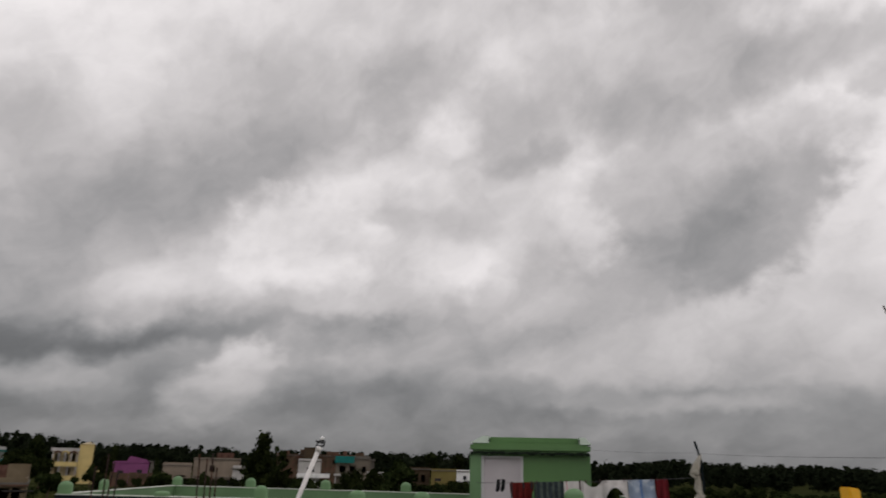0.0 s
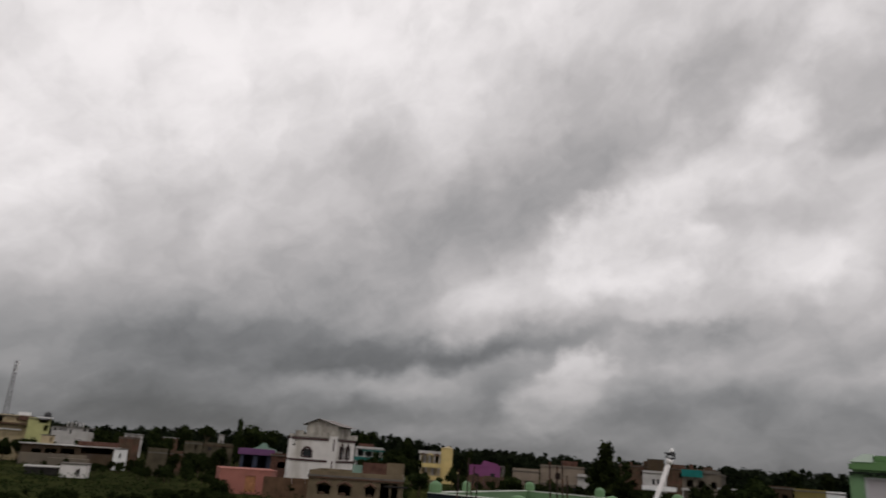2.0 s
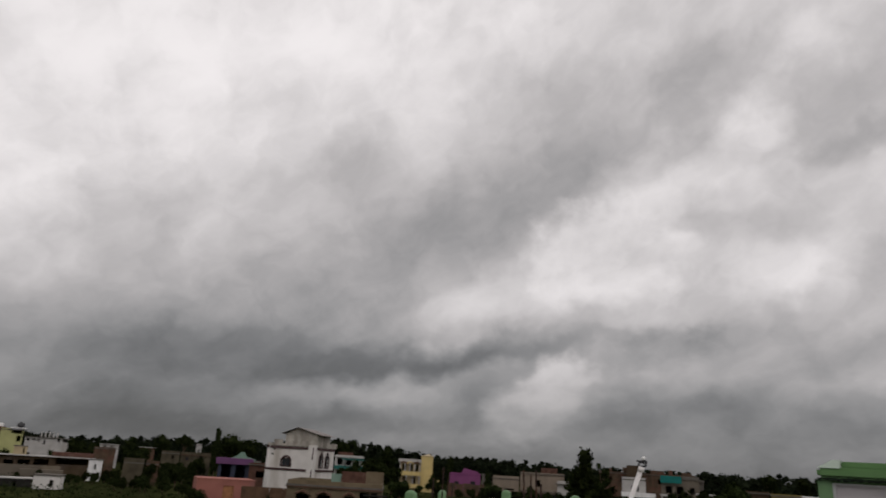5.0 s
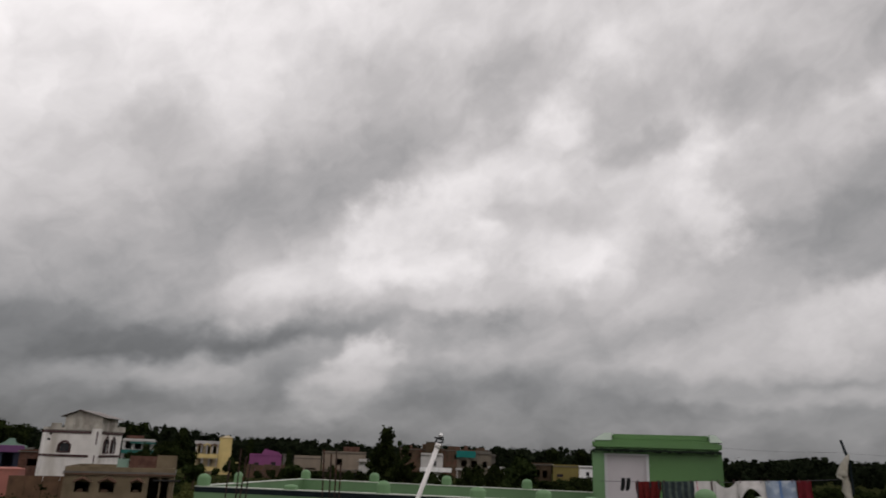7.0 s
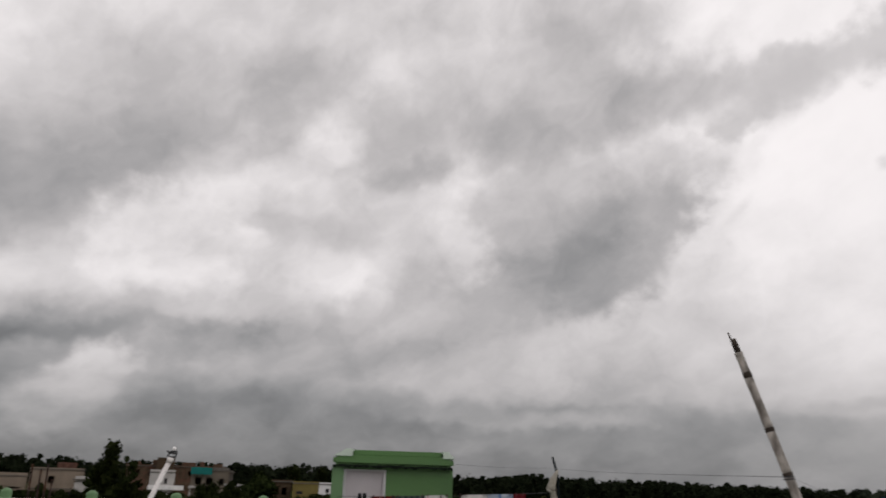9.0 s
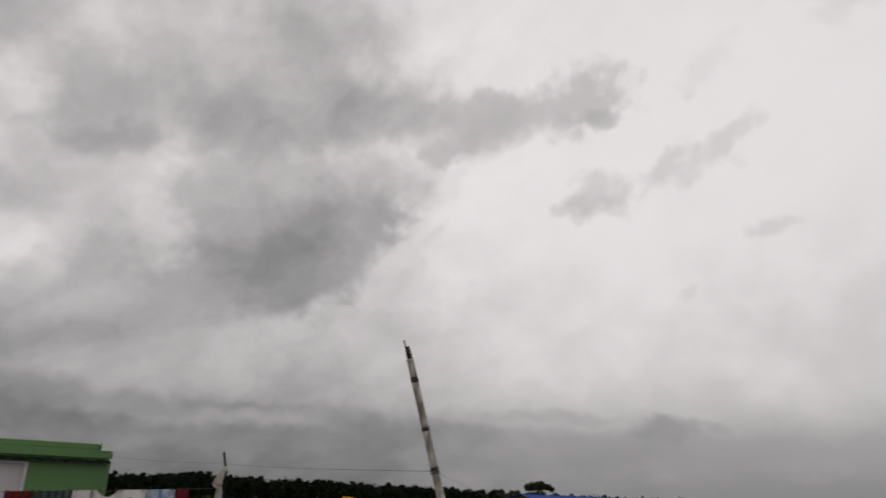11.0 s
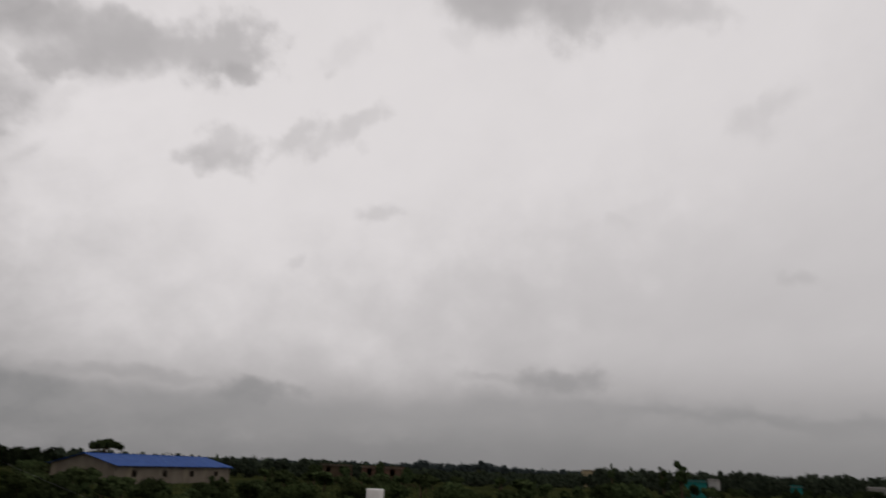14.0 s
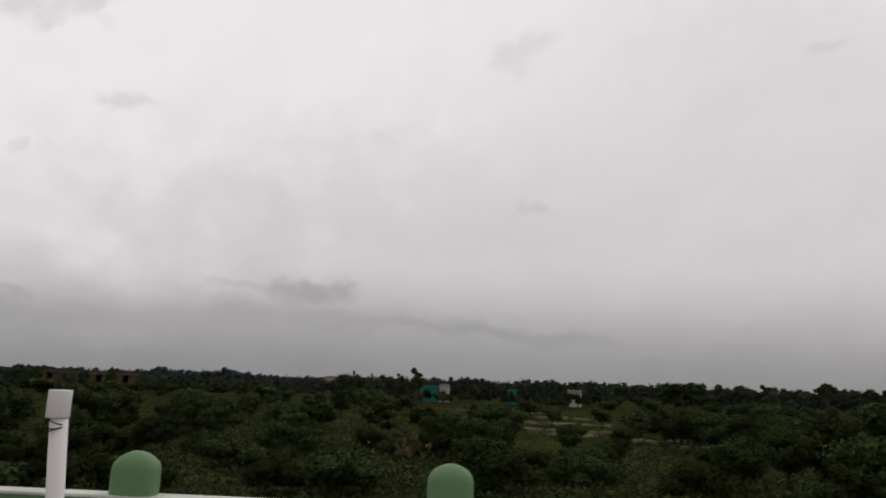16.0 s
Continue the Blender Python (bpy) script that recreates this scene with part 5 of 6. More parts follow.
def stair_room():
    root = thing("stair_room", Matrix.LocRotScale((0.60, 13.62, FLOOR), Euler((0, 0, math.atan2(-0.28, 2.19))), None), "bright green rooftop stair room with a white door and thick rounded roof", "building")
    W, D, t = 2.20, 2.6, 0.18
    zf = EYE + 0.22 - FLOOR
    front = bmesh.new()
    facade(front, W - 0.06, 0, zf, t, [(-W / 2 + 0.22, -W / 2 + 0.94, 0.0, EYE + 0.155 - FLOOR)])
    bmesh.ops.translate(front, verts=front.verts, vec=(W / 2, 0, 0))
    part("front_wall", front, LIME, root)
    part("side_wall", boxed(0.03, 0.03 + t, t + 0.002, D, 0, zf), LIME, root)
    part("side_wall", boxed(W - 0.03 - t, W - 0.03, t + 0.002, D, 0, zf), LIME, root)
    part("back_wall", boxed(0.03 + t, W - 0.03 - t, D - t, D, 0, zf), LIME, root)
    part("pilaster", boxed(-0.01, 0.20, -0.05, -0.002, 0, zf, 0.015), PALE_GREEN, root, "paler green pilaster")
    zd = EYE + 0.155 - FLOOR
    door = part("door", boxed(0.245, 0.915, 0.04, 0.08, 0.02, zd - 0.03), material("white_door", (0.52, 0.48, 0.50), 0.45, 0.06, 0.6, 0.05, (0.5, 0.46, 0.47), 0.15, 5), root, "plain off-white metal door")
    part("latch", boxed(0.84, 0.90, 0.015, 0.04, 0.93, 1.0), STEEL, door)
    part("hinge", boxed(0.25, 0.27, 0.02, 0.04, 0.4, 0.5), STEEL, door)
    fr = bmesh.new()
    box(fr, 0.20, 0.245, -0.02, 0.10, 0, zd)
    box(fr, 0.915, 0.96, -0.02, 0.10, 0, zd)
    box(fr, 0.246, 0.914, -0.02, 0.10, zd - 0.03, zd)
    part("door_frame", fr, material("grey_door_frame", (0.55, 0.54, 0.55), 0.5, 0.1, 0.5, 0.1), root)
    # thick rounded fascia with a scalloped edge below
    z0, z1 = EYE + 0.215 - FLOOR, EYE + 0.40 - FLOOR
    part("roof", boxed(-0.005, W - 0.025, -0.11, D + 0.05, z0, z1, 0.05), LIME, root)
    sc = bmesh.new()
    k = 0
    random.seed(8)
    x = 0.0
    while x < W - 0.06:
        s = random.uniform(0.035, 0.09)
        box(sc, x, min(x + s, W - 0.04), -0.118, -0.06, z0 - random.uniform(0.012, 0.042), z0 + random.uniform(0.008, 0.022))
        x += s
        k += 1
    part("ragged_edge", sc, material("mouldy_edge", (0.012, 0.02, 0.012), 0.9, 0.4, 0.1, 0.4), root, "dark ragged drip edge")
    # low upstand on top, white at its ends
    zt = EYE + 0.51 - FLOOR
    part("upstand", boxed(0.34, W - 0.22, 0.10, 0.25, z1 - 0.01, zt - 0.015, 0.02), LIME, root)
    part("upstand", boxed(0.34, W - 0.22, D - 0.2, D - 0.05, z1 - 0.01, zt, 0.02), LIME, root)
    for xa, xb in ((0.0, 0.335), (W - 0.215, W - 0.0)):
        c = bmesh.new()
        p = [(xa, -0.08, z1 - 0.02), (xb, -0.08, z1 - 0.02), (xb, D, z1 - 0.02), (xa, D, z1 - 0.02)]
        top = (xa + 0.22, xb) if xa < 1 else (xa, xb - 0.12)
        q = [(top[0], 0.0, zt - 0.0), (top[1], 0.0, zt), (top[1], D - 0.1, zt), (top[0], D - 0.1, zt)]
        va, vb = [c.verts.new(v) for v in p], [c.verts.new(v) for v in q]
        c.faces.new(va[::-1])
        c.faces.new(vb)
        for i in range(4):
            c.faces.new((va[i], va[(i + 1) % 4], vb[(i + 1) % 4], vb[i]))
        part("corner_block", c, material("greenish_white_paint", (0.36, 0.43, 0.36), 0.6, 0.15, 0.8, 0.1, (0.16, 0.24, 0.16), 0.35, 2), root, "greenish white corner block")


stair_room()


def lamp_pole():
    root = thing("lamp_pole", pose(-2.40, 10.55, FLOOR), "leaning white plastic pipe with a small lamp on top", "lamp post")
    top = Vector((0.69, 0.0, EYE + 0.155 - FLOOR))
    part("pipe", tube(bmesh.new(), [(0, 0, 0), top * 0.5, top], 0.033, 14), PVC, root)
    part("collar", tube(bmesh.new(), [top * 0.985, top + Vector((0.012, 0, 0.035))], 0.042, 14), PVC, root)
    u = top.normalized()
    b = top + u * 0.04
    loop = bmesh.new()
    tube(loop, [b + Vector(q) * 0.55 for q in ((-0.12, 0, 0.14), (-0.04, 0, 0.12), (-0.09, 0, 0.03), (0.0, 0, 0.0), (0.10, 0, 0.02), (0.11, 0, 0.13), (0.05, 0, 0.17))], 0.015, 7)
    part("bracket", loop, BLACK, root, "black bent bracket")
    part("lamp_head", tube(bmesh.new(), [b + Vector((-0.045, 0, 0.06)), b + Vector((0.015, 0, 0.07)), b + Vector((0.035, 0, 0.04))], [0.018, 0.024, 0.016], 9), BLACK, root)
    part("cap", tube(bmesh.new(), [b + Vector((0.02, 0, 0.09)), b + Vector((0.025, 0, 0.115)), b + Vector((0.028, 0, 0.14))], [0.024, 0.028, 0.012], 10), WHITE, root)


lamp_pole()


def rebars(x, y, offsets, tops, leans, label):
    root = thing("rebar_bundle", pose(x, y, FLOOR), label, "rebar", "bare column bars on the roof")
    part("stub", boxed(-0.14, 0.14, -0.14, 0.14, 0, 0.18), CONCRETE, root)
    for (dx, dy), zt, ln in zip(offsets, tops, leans):
        part("bar", tube(bmesh.new(), [(dx, dy, 0.1), (dx + ln * 0.4, dy, 0.1 + (zt - 0.1) * 0.5), (dx + ln, dy, zt)], 0.012, 6), STEEL, root)
    ties = bmesh.new()
    for z in (0.35, 0.55):
        ps = [(dx, dy, z) for dx, dy in offsets]
        tube(ties, ps + [ps[0]], 0.006, 5)
    part("tie", ties, STEEL, root)


rebars(-4.78, 10.7, [(-0.11, -0.1), (0.0, 0.08), (0.06, -0.1), (0.10, 0.1)], [1.60, 1.66, 1.78, 1.55], [0.02, 0.09, 0.01, 0.05], "four rusty reinforcing bars rising from a column stub")
rebars(-3.28, 10.7, [(-0.09, -0.08), (-0.05, 0.09), (0.09, -0.08), (0.10, 0.08)], [1.80, 1.74, 1.81, 1.62], [-0.05, -0.03, -0.04, -0.02], "thin rusty reinforcing bars standing upright on the roof")


def cloth(name, label, x0, x1, z, drop, mat_, fold=0.03, waves=3.0, sag=0.0, ragged=0.0, m=None, seed=1, stripes=None, shirt=False, arch=0.0):
    """A cloth hung over the washing line: two layers with folds, thin but solid. x runs along the line."""
    random.seed(seed)
    root = thing(name, m, label, "laundry", "washing on the line")
    nx, nz = 18, 14
    ph = random.uniform(0, 6)

    def sheet(front, extra=0.0):
        bm = bmesh.new()
        g = []
        for thick in (0.0, 0.006):
            rows = []
            for j in range(nz + 1):
                q = j / nz
                row = []
                for i in range(nx + 1):
                    p = i / nx
                    x = x0 + (x1 - x0) * (p + 0.02 * math.sin(9 * q + ph) * q)
                    if shirt and q > 0.3:
                        x = (x0 + x1) / 2 + (x - (x0 + x1) / 2) * (0.8 + 0.1 * math.sin(5 * q))
                    y = (0.012 + 0.03 * q) * front + fold * (0.25 + q) * math.sin(waves * 2 * math.pi * p + ph + 0.8 * q) + front * thick
                    d = drop * q * (1 + ragged * math.sin(5 * p + ph) * 0.3) * (1 - arch * math.sin(math.pi * p) ** 0.7) + sag * 4 * p * (1 - p)
                    row.append(bm.verts.new((x, y - extra, z - d)))
                rows.append(row)
            g.append(rows)
        for k, rows in enumerate(g):
            for a, b in zip(rows, rows[1:]):
                for i in range(nx):
                    f = (a[i], a[i + 1], b[i + 1], b[i])
                    bm.faces.new(f if k else f[::-1]).smooth = True
        for i in range(nx):
            bm.faces.new((g[0][-1][i], g[0][-1][i + 1], g[1][-1][i + 1], g[1][-1][i]))
        return bm

    part("front_layer", sheet(-1), mat_, root)
    part("back_layer", sheet(1), mat_, root)
    if stripes:
        for a, b, sm in stripes:
            s = bmesh.new()
            g = []
            for j in range(nz + 1):
                q = j / nz
                g.append([])
                for i in range(4):
                    p = a + (b - a) * i / 3
                    x = x0 + (x1 - x0) * (p + 0.02 * math.sin(9 * q + ph) * q)
                    y = -(0.012 + 0.03 * q) + fold * (0.25 + q) * math.sin(waves * 2 * math.pi * p + ph + 0.8 * q) - 0.010
                    g[-1].append(s.verts.new((x, y, z - drop * q * (1 + ragged * math.sin(5 * p + ph) * 0.3) - sag * 4 * p * (1 - p))))
            for r0, r1 in zip(g, g[1:]):
                for i in range(3):
                    s.faces.new((r0[i], r0[i + 1], r1[i + 1], r1[i])).smooth = True
            part("stripe", s, sm, root)
    for x in (x0 + 0.04, x1 - 0.04):
        part("peg", boxed(x - 0.006, x + 0.006, -0.03, 0.03, z - 0.03, z + 0.02), DARK_TRIM, root)
    return root


def washing():
    a, b = Vector((0.66, 12.75, EYE - 0.30)), Vector((4.0, 11.42, EYE - 0.12))
    way = b - a
    L = Vector((way.x, way.y, 0)).length
    yaw = math.atan2(way.y, way.x)

    def line_pose(s):
        q = s / L
        p = a + way * q
        return Matrix.LocRotScale(p, Euler((0, -math.atan2(way.z, L), yaw)), None)

    def along(azimuth):
        # where the line crosses a bearing
        t = math.tan(radians(azimuth))
        q = (t * a.y - a.x) / (way.x - t * way.y)
        return q * L

    cord = tagged(new("washing_line", mesh_from("washing_line", tube(bmesh.new(), [a + way * (k / 10) + Vector((0, 0, -0.03 * math.sin(math.pi * k / 10))) for k in range(11)], 0.004, 5), WIRE)), "thin dark washing line with clothes", "washing line")
    items = [
        ("red_shirt", "crumpled dark red shirt on the washing line", 5.53, 7.33, 0.42, RED_CLOTH, 0.05, 3.5, 0.0, 1.0, [(0.05, 0.13, CHECK_DARK), (0.55, 0.62, CHECK_DARK), (0.88, 0.97, CHECK_DARK)], True),
        ("checked_cloth", "dark green and black checked cloth on the line", 7.38, 9.58, 0.40, CHECK_DARK, 0.02, 3.0, 0.0, 0.3, [(0.04, 0.10, CHECK_LIGHT), (0.22, 0.30, CHECK_LIGHT), (0.42, 0.50, CHECK_LIGHT), (0.62, 0.70, CHECK_LIGHT), (0.82, 0.9, CHECK_LIGHT)], False),
        ("striped_towel", "white towel with faint pink stripes on the line", 9.63, 11.03, 0.26, WHITE_CLOTH, 0.015, 2.0, 0.0, 0.2, [(0.12, 0.18, PINK_STRIPE), (0.80, 0.88, DARK_TRIM)], False),
        ("white_vest", "white cloth sagging deeply between two pegs", 11.08, 12.48, 0.34, WHITE_CLOTH, 0.03, 1.5, 0.10, 0.5, None, False),
        ("white_sheet", "white cloth with its hem drawn up in an arch", 12.53, 14.28, 0.36, WHITE_CLOTH, 0.02, 2.0, 0.0, 0.2, None, False),
        ("blue_jeans", "pale blue washed-out trousers on the line", 14.33, 16.23, 0.38, BLUE_CLOTH, 0.02, 2.0, 0.0, 0.2, [(0.44, 0.54, material("mid_blue_cloth", (0.14, 0.22, 0.40), 0.9, 0.2, 0.1, 0.2))], False),
        ("maroon_cloth", "dark red cloth hanging at the end of the line", 16.28, 17.18, 0.45, MAROON_CLOTH, 0.03, 2.0, 0.0, 0.3, None, False),
    ]
    for k, (name, label, z0, z1, drop, m, fold, waves, sag, rag, stripes, shirt) in enumerate(items):
        s0, s1 = along(z0), along(z1)
        c = cloth(name, label, 0.0, s1 - s0, -0.012, drop, m, fold, waves, sag, rag, line_pose(s0), k + 3, stripes, shirt, 0.68 if name == "white_sheet" else 0.0)
    # a pair of black socks
    root = thing("black_socks", line_pose(along(4.86)), "pair of black socks pegged on the line", "laundry", "washing on the line")
    for dx in (-0.05, 0.035):
        s = bmesh.new()
        tube(s, [(dx + 0.012, 0, 0.045), (dx + 0.006, 0, -0.02), (dx - 0.008, 0, -0.10), (dx - 0.03, -0.012, -0.15)], [0.030, 0.034, 0.034, 0.022], 10)
        part("sock", s, BLACK_CLOTH, root)


washing()


def flag_stick():
    root = thing("stick_with_sack", pose(3.93, 11.45, COPING), "dark wooden stick with a torn white sack tied to it", "pole")
    z = EYE - COPING
    part("stick", tube(bmesh.new(), [(0.0, 0, -0.02), (0.16, 0, z * 0.5), (0.15, 0, z + 0.12), (0.07, 0, z + 0.42)], [0.02, 0.021, 0.020, 0.018], 8), BLACK_BAND, root)
    random.seed(3)
    s = bmesh.new()
    n, rows = 12, []
    prof = [(z + 0.22, 0.012, 0.01), (z + 0.16, 0.04, -0.02), (z + 0.08, 0.075, -0.06), (z - 0.02, 0.11, -0.09), (z - 0.07, 0.115, -0.10), (z - 0.10, 0.06, -0.07), (z - 0.18, 0.06, -0.06), (z - 0.28, 0.07, -0.07), (z - 0.36, 0.055, -0.05), (z - 0.40, 0.09, -0.04)]
    for zz, r, dx in prof:
        rows.append([s.verts.new((dx + 0.13 + 0.72 * r * (1 + 0.35 * random.uniform(-1, 1)) * math.cos(2 * math.pi * k / n), -0.03 + 0.5 * r * (1 + 0.3 * random.uniform(-1, 1)) * math.sin(2 * math.pi * k / n), zz + random.uniform(-0.012, 0.012))) for k in range(n)])
    for a, b in zip(rows, rows[1:]):
        for k in range(n):
            s.faces.new((a[k], a[(k + 1) % n], b[(k + 1) % n], b[k])).smooth = True
    part("sack", s, SACK, root, "torn dirty white plastic sack")
    for x0, zz in ((-0.01, z - 0.08), (0.1, z - 0.42), (0.02, z - 0.42)):
        t = bmesh.new()
        v = [t.verts.new(p) for p in ((x0, -0.05, zz + 0.06), (x0 + 0.06, -0.04, zz + 0.05), (x0 + 0.03, -0.07, zz - 0.05), (x0 - 0.05, -0.06, zz - 0.01))]
        t.faces.new(v)
        r = bmesh.ops.extrude_face_region(t, geom=list(t.faces))
        bmesh.ops.translate(t, verts=[q for q in r["geom"] if isinstance(q, bmesh.types.BMVert)], vec=(0, 0.006, 0))
        part("torn_strip", t, SACK, root)
    part("tie", tube(bmesh.new(), [(0.06 * math.cos(a * 0.8) + 0.055, -0.03 + 0.04 * math.sin(a * 0.8), z - 0.10 + 0.003 * a) for a in range(12)], 0.005, 5), DARK_TRIM, root)


flag_stick()


def bamboo_pole():
    """The tall whitewashed bamboo that leans over the roof, with dark nodes and a split tip."""
    foot, tip = Vector((3.05, 3.41, FLOOR)), Vector((2.45, 3.82, EYE + 0.89))
    root = thing("bamboo_pole", Matrix.Translation(foot), "tall leaning bamboo pole with flaking white paint and dark nodes", "pole")
    way = tip - foot

    def along(q):
        return way * q + Vector((0.02, 0.02, 0)) * math.sin(math.pi * q) * 1.2

    nodes = [0.14, 0.30, 0.46, 0.60, 0.70, 0.79, 0.905]
    stops = [0.0] + nodes + [0.955]
    for a, b in zip(stops, stops[1:]):
        n = 6
        pts = [along(a + (b - a) * k / n) for k in range(n + 1)]
        rad = [0.0305 - 0.009 * (a + (b - a) * k / n) + 0.0015 * (abs(k - n / 2) / (n / 2)) ** 2 for k in range(n + 1)]
        part("cane", tube(bmesh.new(), pts, rad, 12), BAMBOO, root)
    for q in nodes:
        part("node", tube(bmesh.new(), [along(q - 0.006), along(q - 0.002), along(q + 0.002), along(q + 0.007)], [0.024, 0.0325 - 0.008 * q, 0.0325 - 0.008 * q, 0.023], 12), BAMBOO_NODE, root)
    part("tip", tube(bmesh.new(), [along(0.955), along(0.975), along(0.985)], [0.0185, 0.0175, 0.013], 10), BAMBOO_NODE, root, "dark split tip")
    part("splinter", tube(bmesh.new(), [along(0.97) + Vector((-0.012, 0, 0)), along(1.0) + Vector((-0.014, 0, 0))], [0.008, 0.004], 6), BAMBOO_NODE, root)
    coil = bmesh.new()
    c = along(0.695)
    tube(coil, [c + Vector((0.028 * math.cos(a), 0.028 * math.sin(a), 0.002 * a - 0.02)) for a in [0.6 * k for k in range(24)]], 0.003, 5)
    part("wire_coil", coil, WIRE, root)
    return foot + c


tie_point = bamboo_pole()


def wire(name, label, pts, r):
    tagged(new(name, mesh_from(name, tube(bmesh.new(), pts, r, 5), WIRE)), label, "wire")


def sagged(a, b, sag, n=16):
    a, b = Vector(a), Vector(b)
    return [a + (b - a) * (k / n) - Vector((0, 0, sag * math.sin(math.pi * k / n))) for k in range(n + 1)]


wire("overhead_wire", "thin dark wire from the stair room to a bamboo pole", sagged((2.75, 13.4, EYE + 0.30), (3.95, 11.44, EYE + 0.245), 0.02) + sagged((3.95, 11.44, EYE + 0.245), tie_point, 0.02), 0.0016)
wire("trailing_wire", "thin wire slanting down from a bamboo pole", sagged(tie_point, (3.95, 2.6, COPING + 0.02), 0.03), 0.0007)


def vent_pipe():
    root = thing("vent_pipe", pose(3.155, 1.33, FLOOR), "white plastic vent pipe with a wider cap and wire ties", "pipe")
    z = EYE - 0.10 - FLOOR
    lean = Vector((-0.058, 0.10, 0))
    part("pipe", tube(bmesh.new(), [Vector((0, 0, 0)), lean * 0.6 + Vector((0, 0, z * 0.6)), lean + Vector((0, 0, z - 0.02))], 0.029, 20), PVC, root)
    cap = bmesh.new()
    c = lean
    tube(cap, [c + Vector((0, 0, z - 0.092)), c + Vector((0, 0, z - 0.089)), c + Vector((0, 0, z - 0.004)), c + Vector((0, 0, z))], [0.0365, 0.0375, 0.0375, 0.0365], 24)
    part("cap", cap, PVC, root)
    for k in range(3):
        q = c + Vector((0, 0, z - 0.104 - 0.012 * k))
        part("wire_tie", tube(bmesh.new(), [q + Vector((0.031 * math.cos(a), 0.031 * math.sin(a), 0.012 * math.sin(a + k * 1.3))) for a in [math.pi * j / 10 for j in range(21)]], 0.0022, 5), STEEL, root)


vent_pipe()


def jerrycan():
    root = thing("yellow_container", pose(3.95, 7.14, COPING, 0, 0, 20), "yellow plastic container standing on the parapet", "container")
    z = EYE - 0.134 - COPING
    b = boxed(-0.07, 0.07, -0.06, 0.06, 0.0, z, 0.012)
    for v in b.verts:
        if v.co.z > z * 0.8:
            v.co.z += v.co.x * -0.12
    part("body", b, YELLOW_PLASTIC, root)
    part("seam", boxed(-0.072, 0.072, -0.004, 0.004, 0.02, z - 0.04), YELLOW_PLASTIC, root)


jerrycan()


# ---- trees and fields ----
def leaf_mesh(name, centres, sizes, mat_, rng, normals=None, upright=0.0, long=1.5):
    """Many small leaf blades as one mesh: a diamond at each centre, lying roughly across its normal."""
    n = len(centres)
    d = rng.normal(size=(n, 3))
    d[:, 2] = d[:, 2] * (1 - upright) + upright * 2.0
    other = rng.normal(size=(n, 3)) if normals is None else normals + 0.45 * rng.normal(size=(n, 3))
    e = np.cross(d, other)
    e /= np.linalg.norm(e, axis=1)[:, None]
    if normals is not None:
        d = np.cross(e, other)
    d /= np.linalg.norm(d, axis=1)[:, None]
    s = np.asarray(sizes)[:, None]
    v = np.empty((n, 4, 3))
    v[:, 0], v[:, 2] = centres - d * s * long * 0.5, centres + d * s * long * 0.5
    v[:, 1], v[:, 3] = centres + e * s * 0.5, centres - e * s * 0.5
    me = bpy.data.meshes.new(name)
    me.vertices.add(4 * n)
    me.vertices.foreach_set("co", v.reshape(-1))
    me.loops.add(4 * n)
    me.loops.foreach_set("vertex_index", np.arange(4 * n, dtype=np.int32))
    me.polygons.add(n)
    me.polygons.foreach_set("loop_start", np.arange(0, 4 * n, 4, dtype=np.int32))
    me.update(calc_edges=True)
    me.materials.append(mat_)
    return me


def crown_points(rng, lobes, per, flat=0.8, fill=0.25):
    """Leaves over and inside a cluster of lumpy lobes (x, y, z, radius): places, outward ways, and how large each is."""
    out, ways, big = [], [], []
    for x, y, z, r in lobes:
        p = rng.normal(size=(per, 3))
        p /= np.linalg.norm(p, axis=1)[:, None]
        inner = rng.random(per) < fill
        k = np.where(inner, 0.7 * rng.random(per) ** 0.5, 0.85 + 0.25 * rng.random(per) ** 2)
        lump = 1 + 0.20 * np.sin(5 * p[:, 0] + 7 * x) * np.sin(4 * p[:, 1] + 3 * z) + 0.10 * np.sin(11 * p[:, 2] + y)
        out.append(p * (k * lump)[:, None] * r * np.array((1, 1, flat)) + (x, y, z))
        ways.append(p)
        big.append(np.where(inner, 2.4, 1.0))
    return np.concatenate(out), np.concatenate(ways), np.concatenate(big)


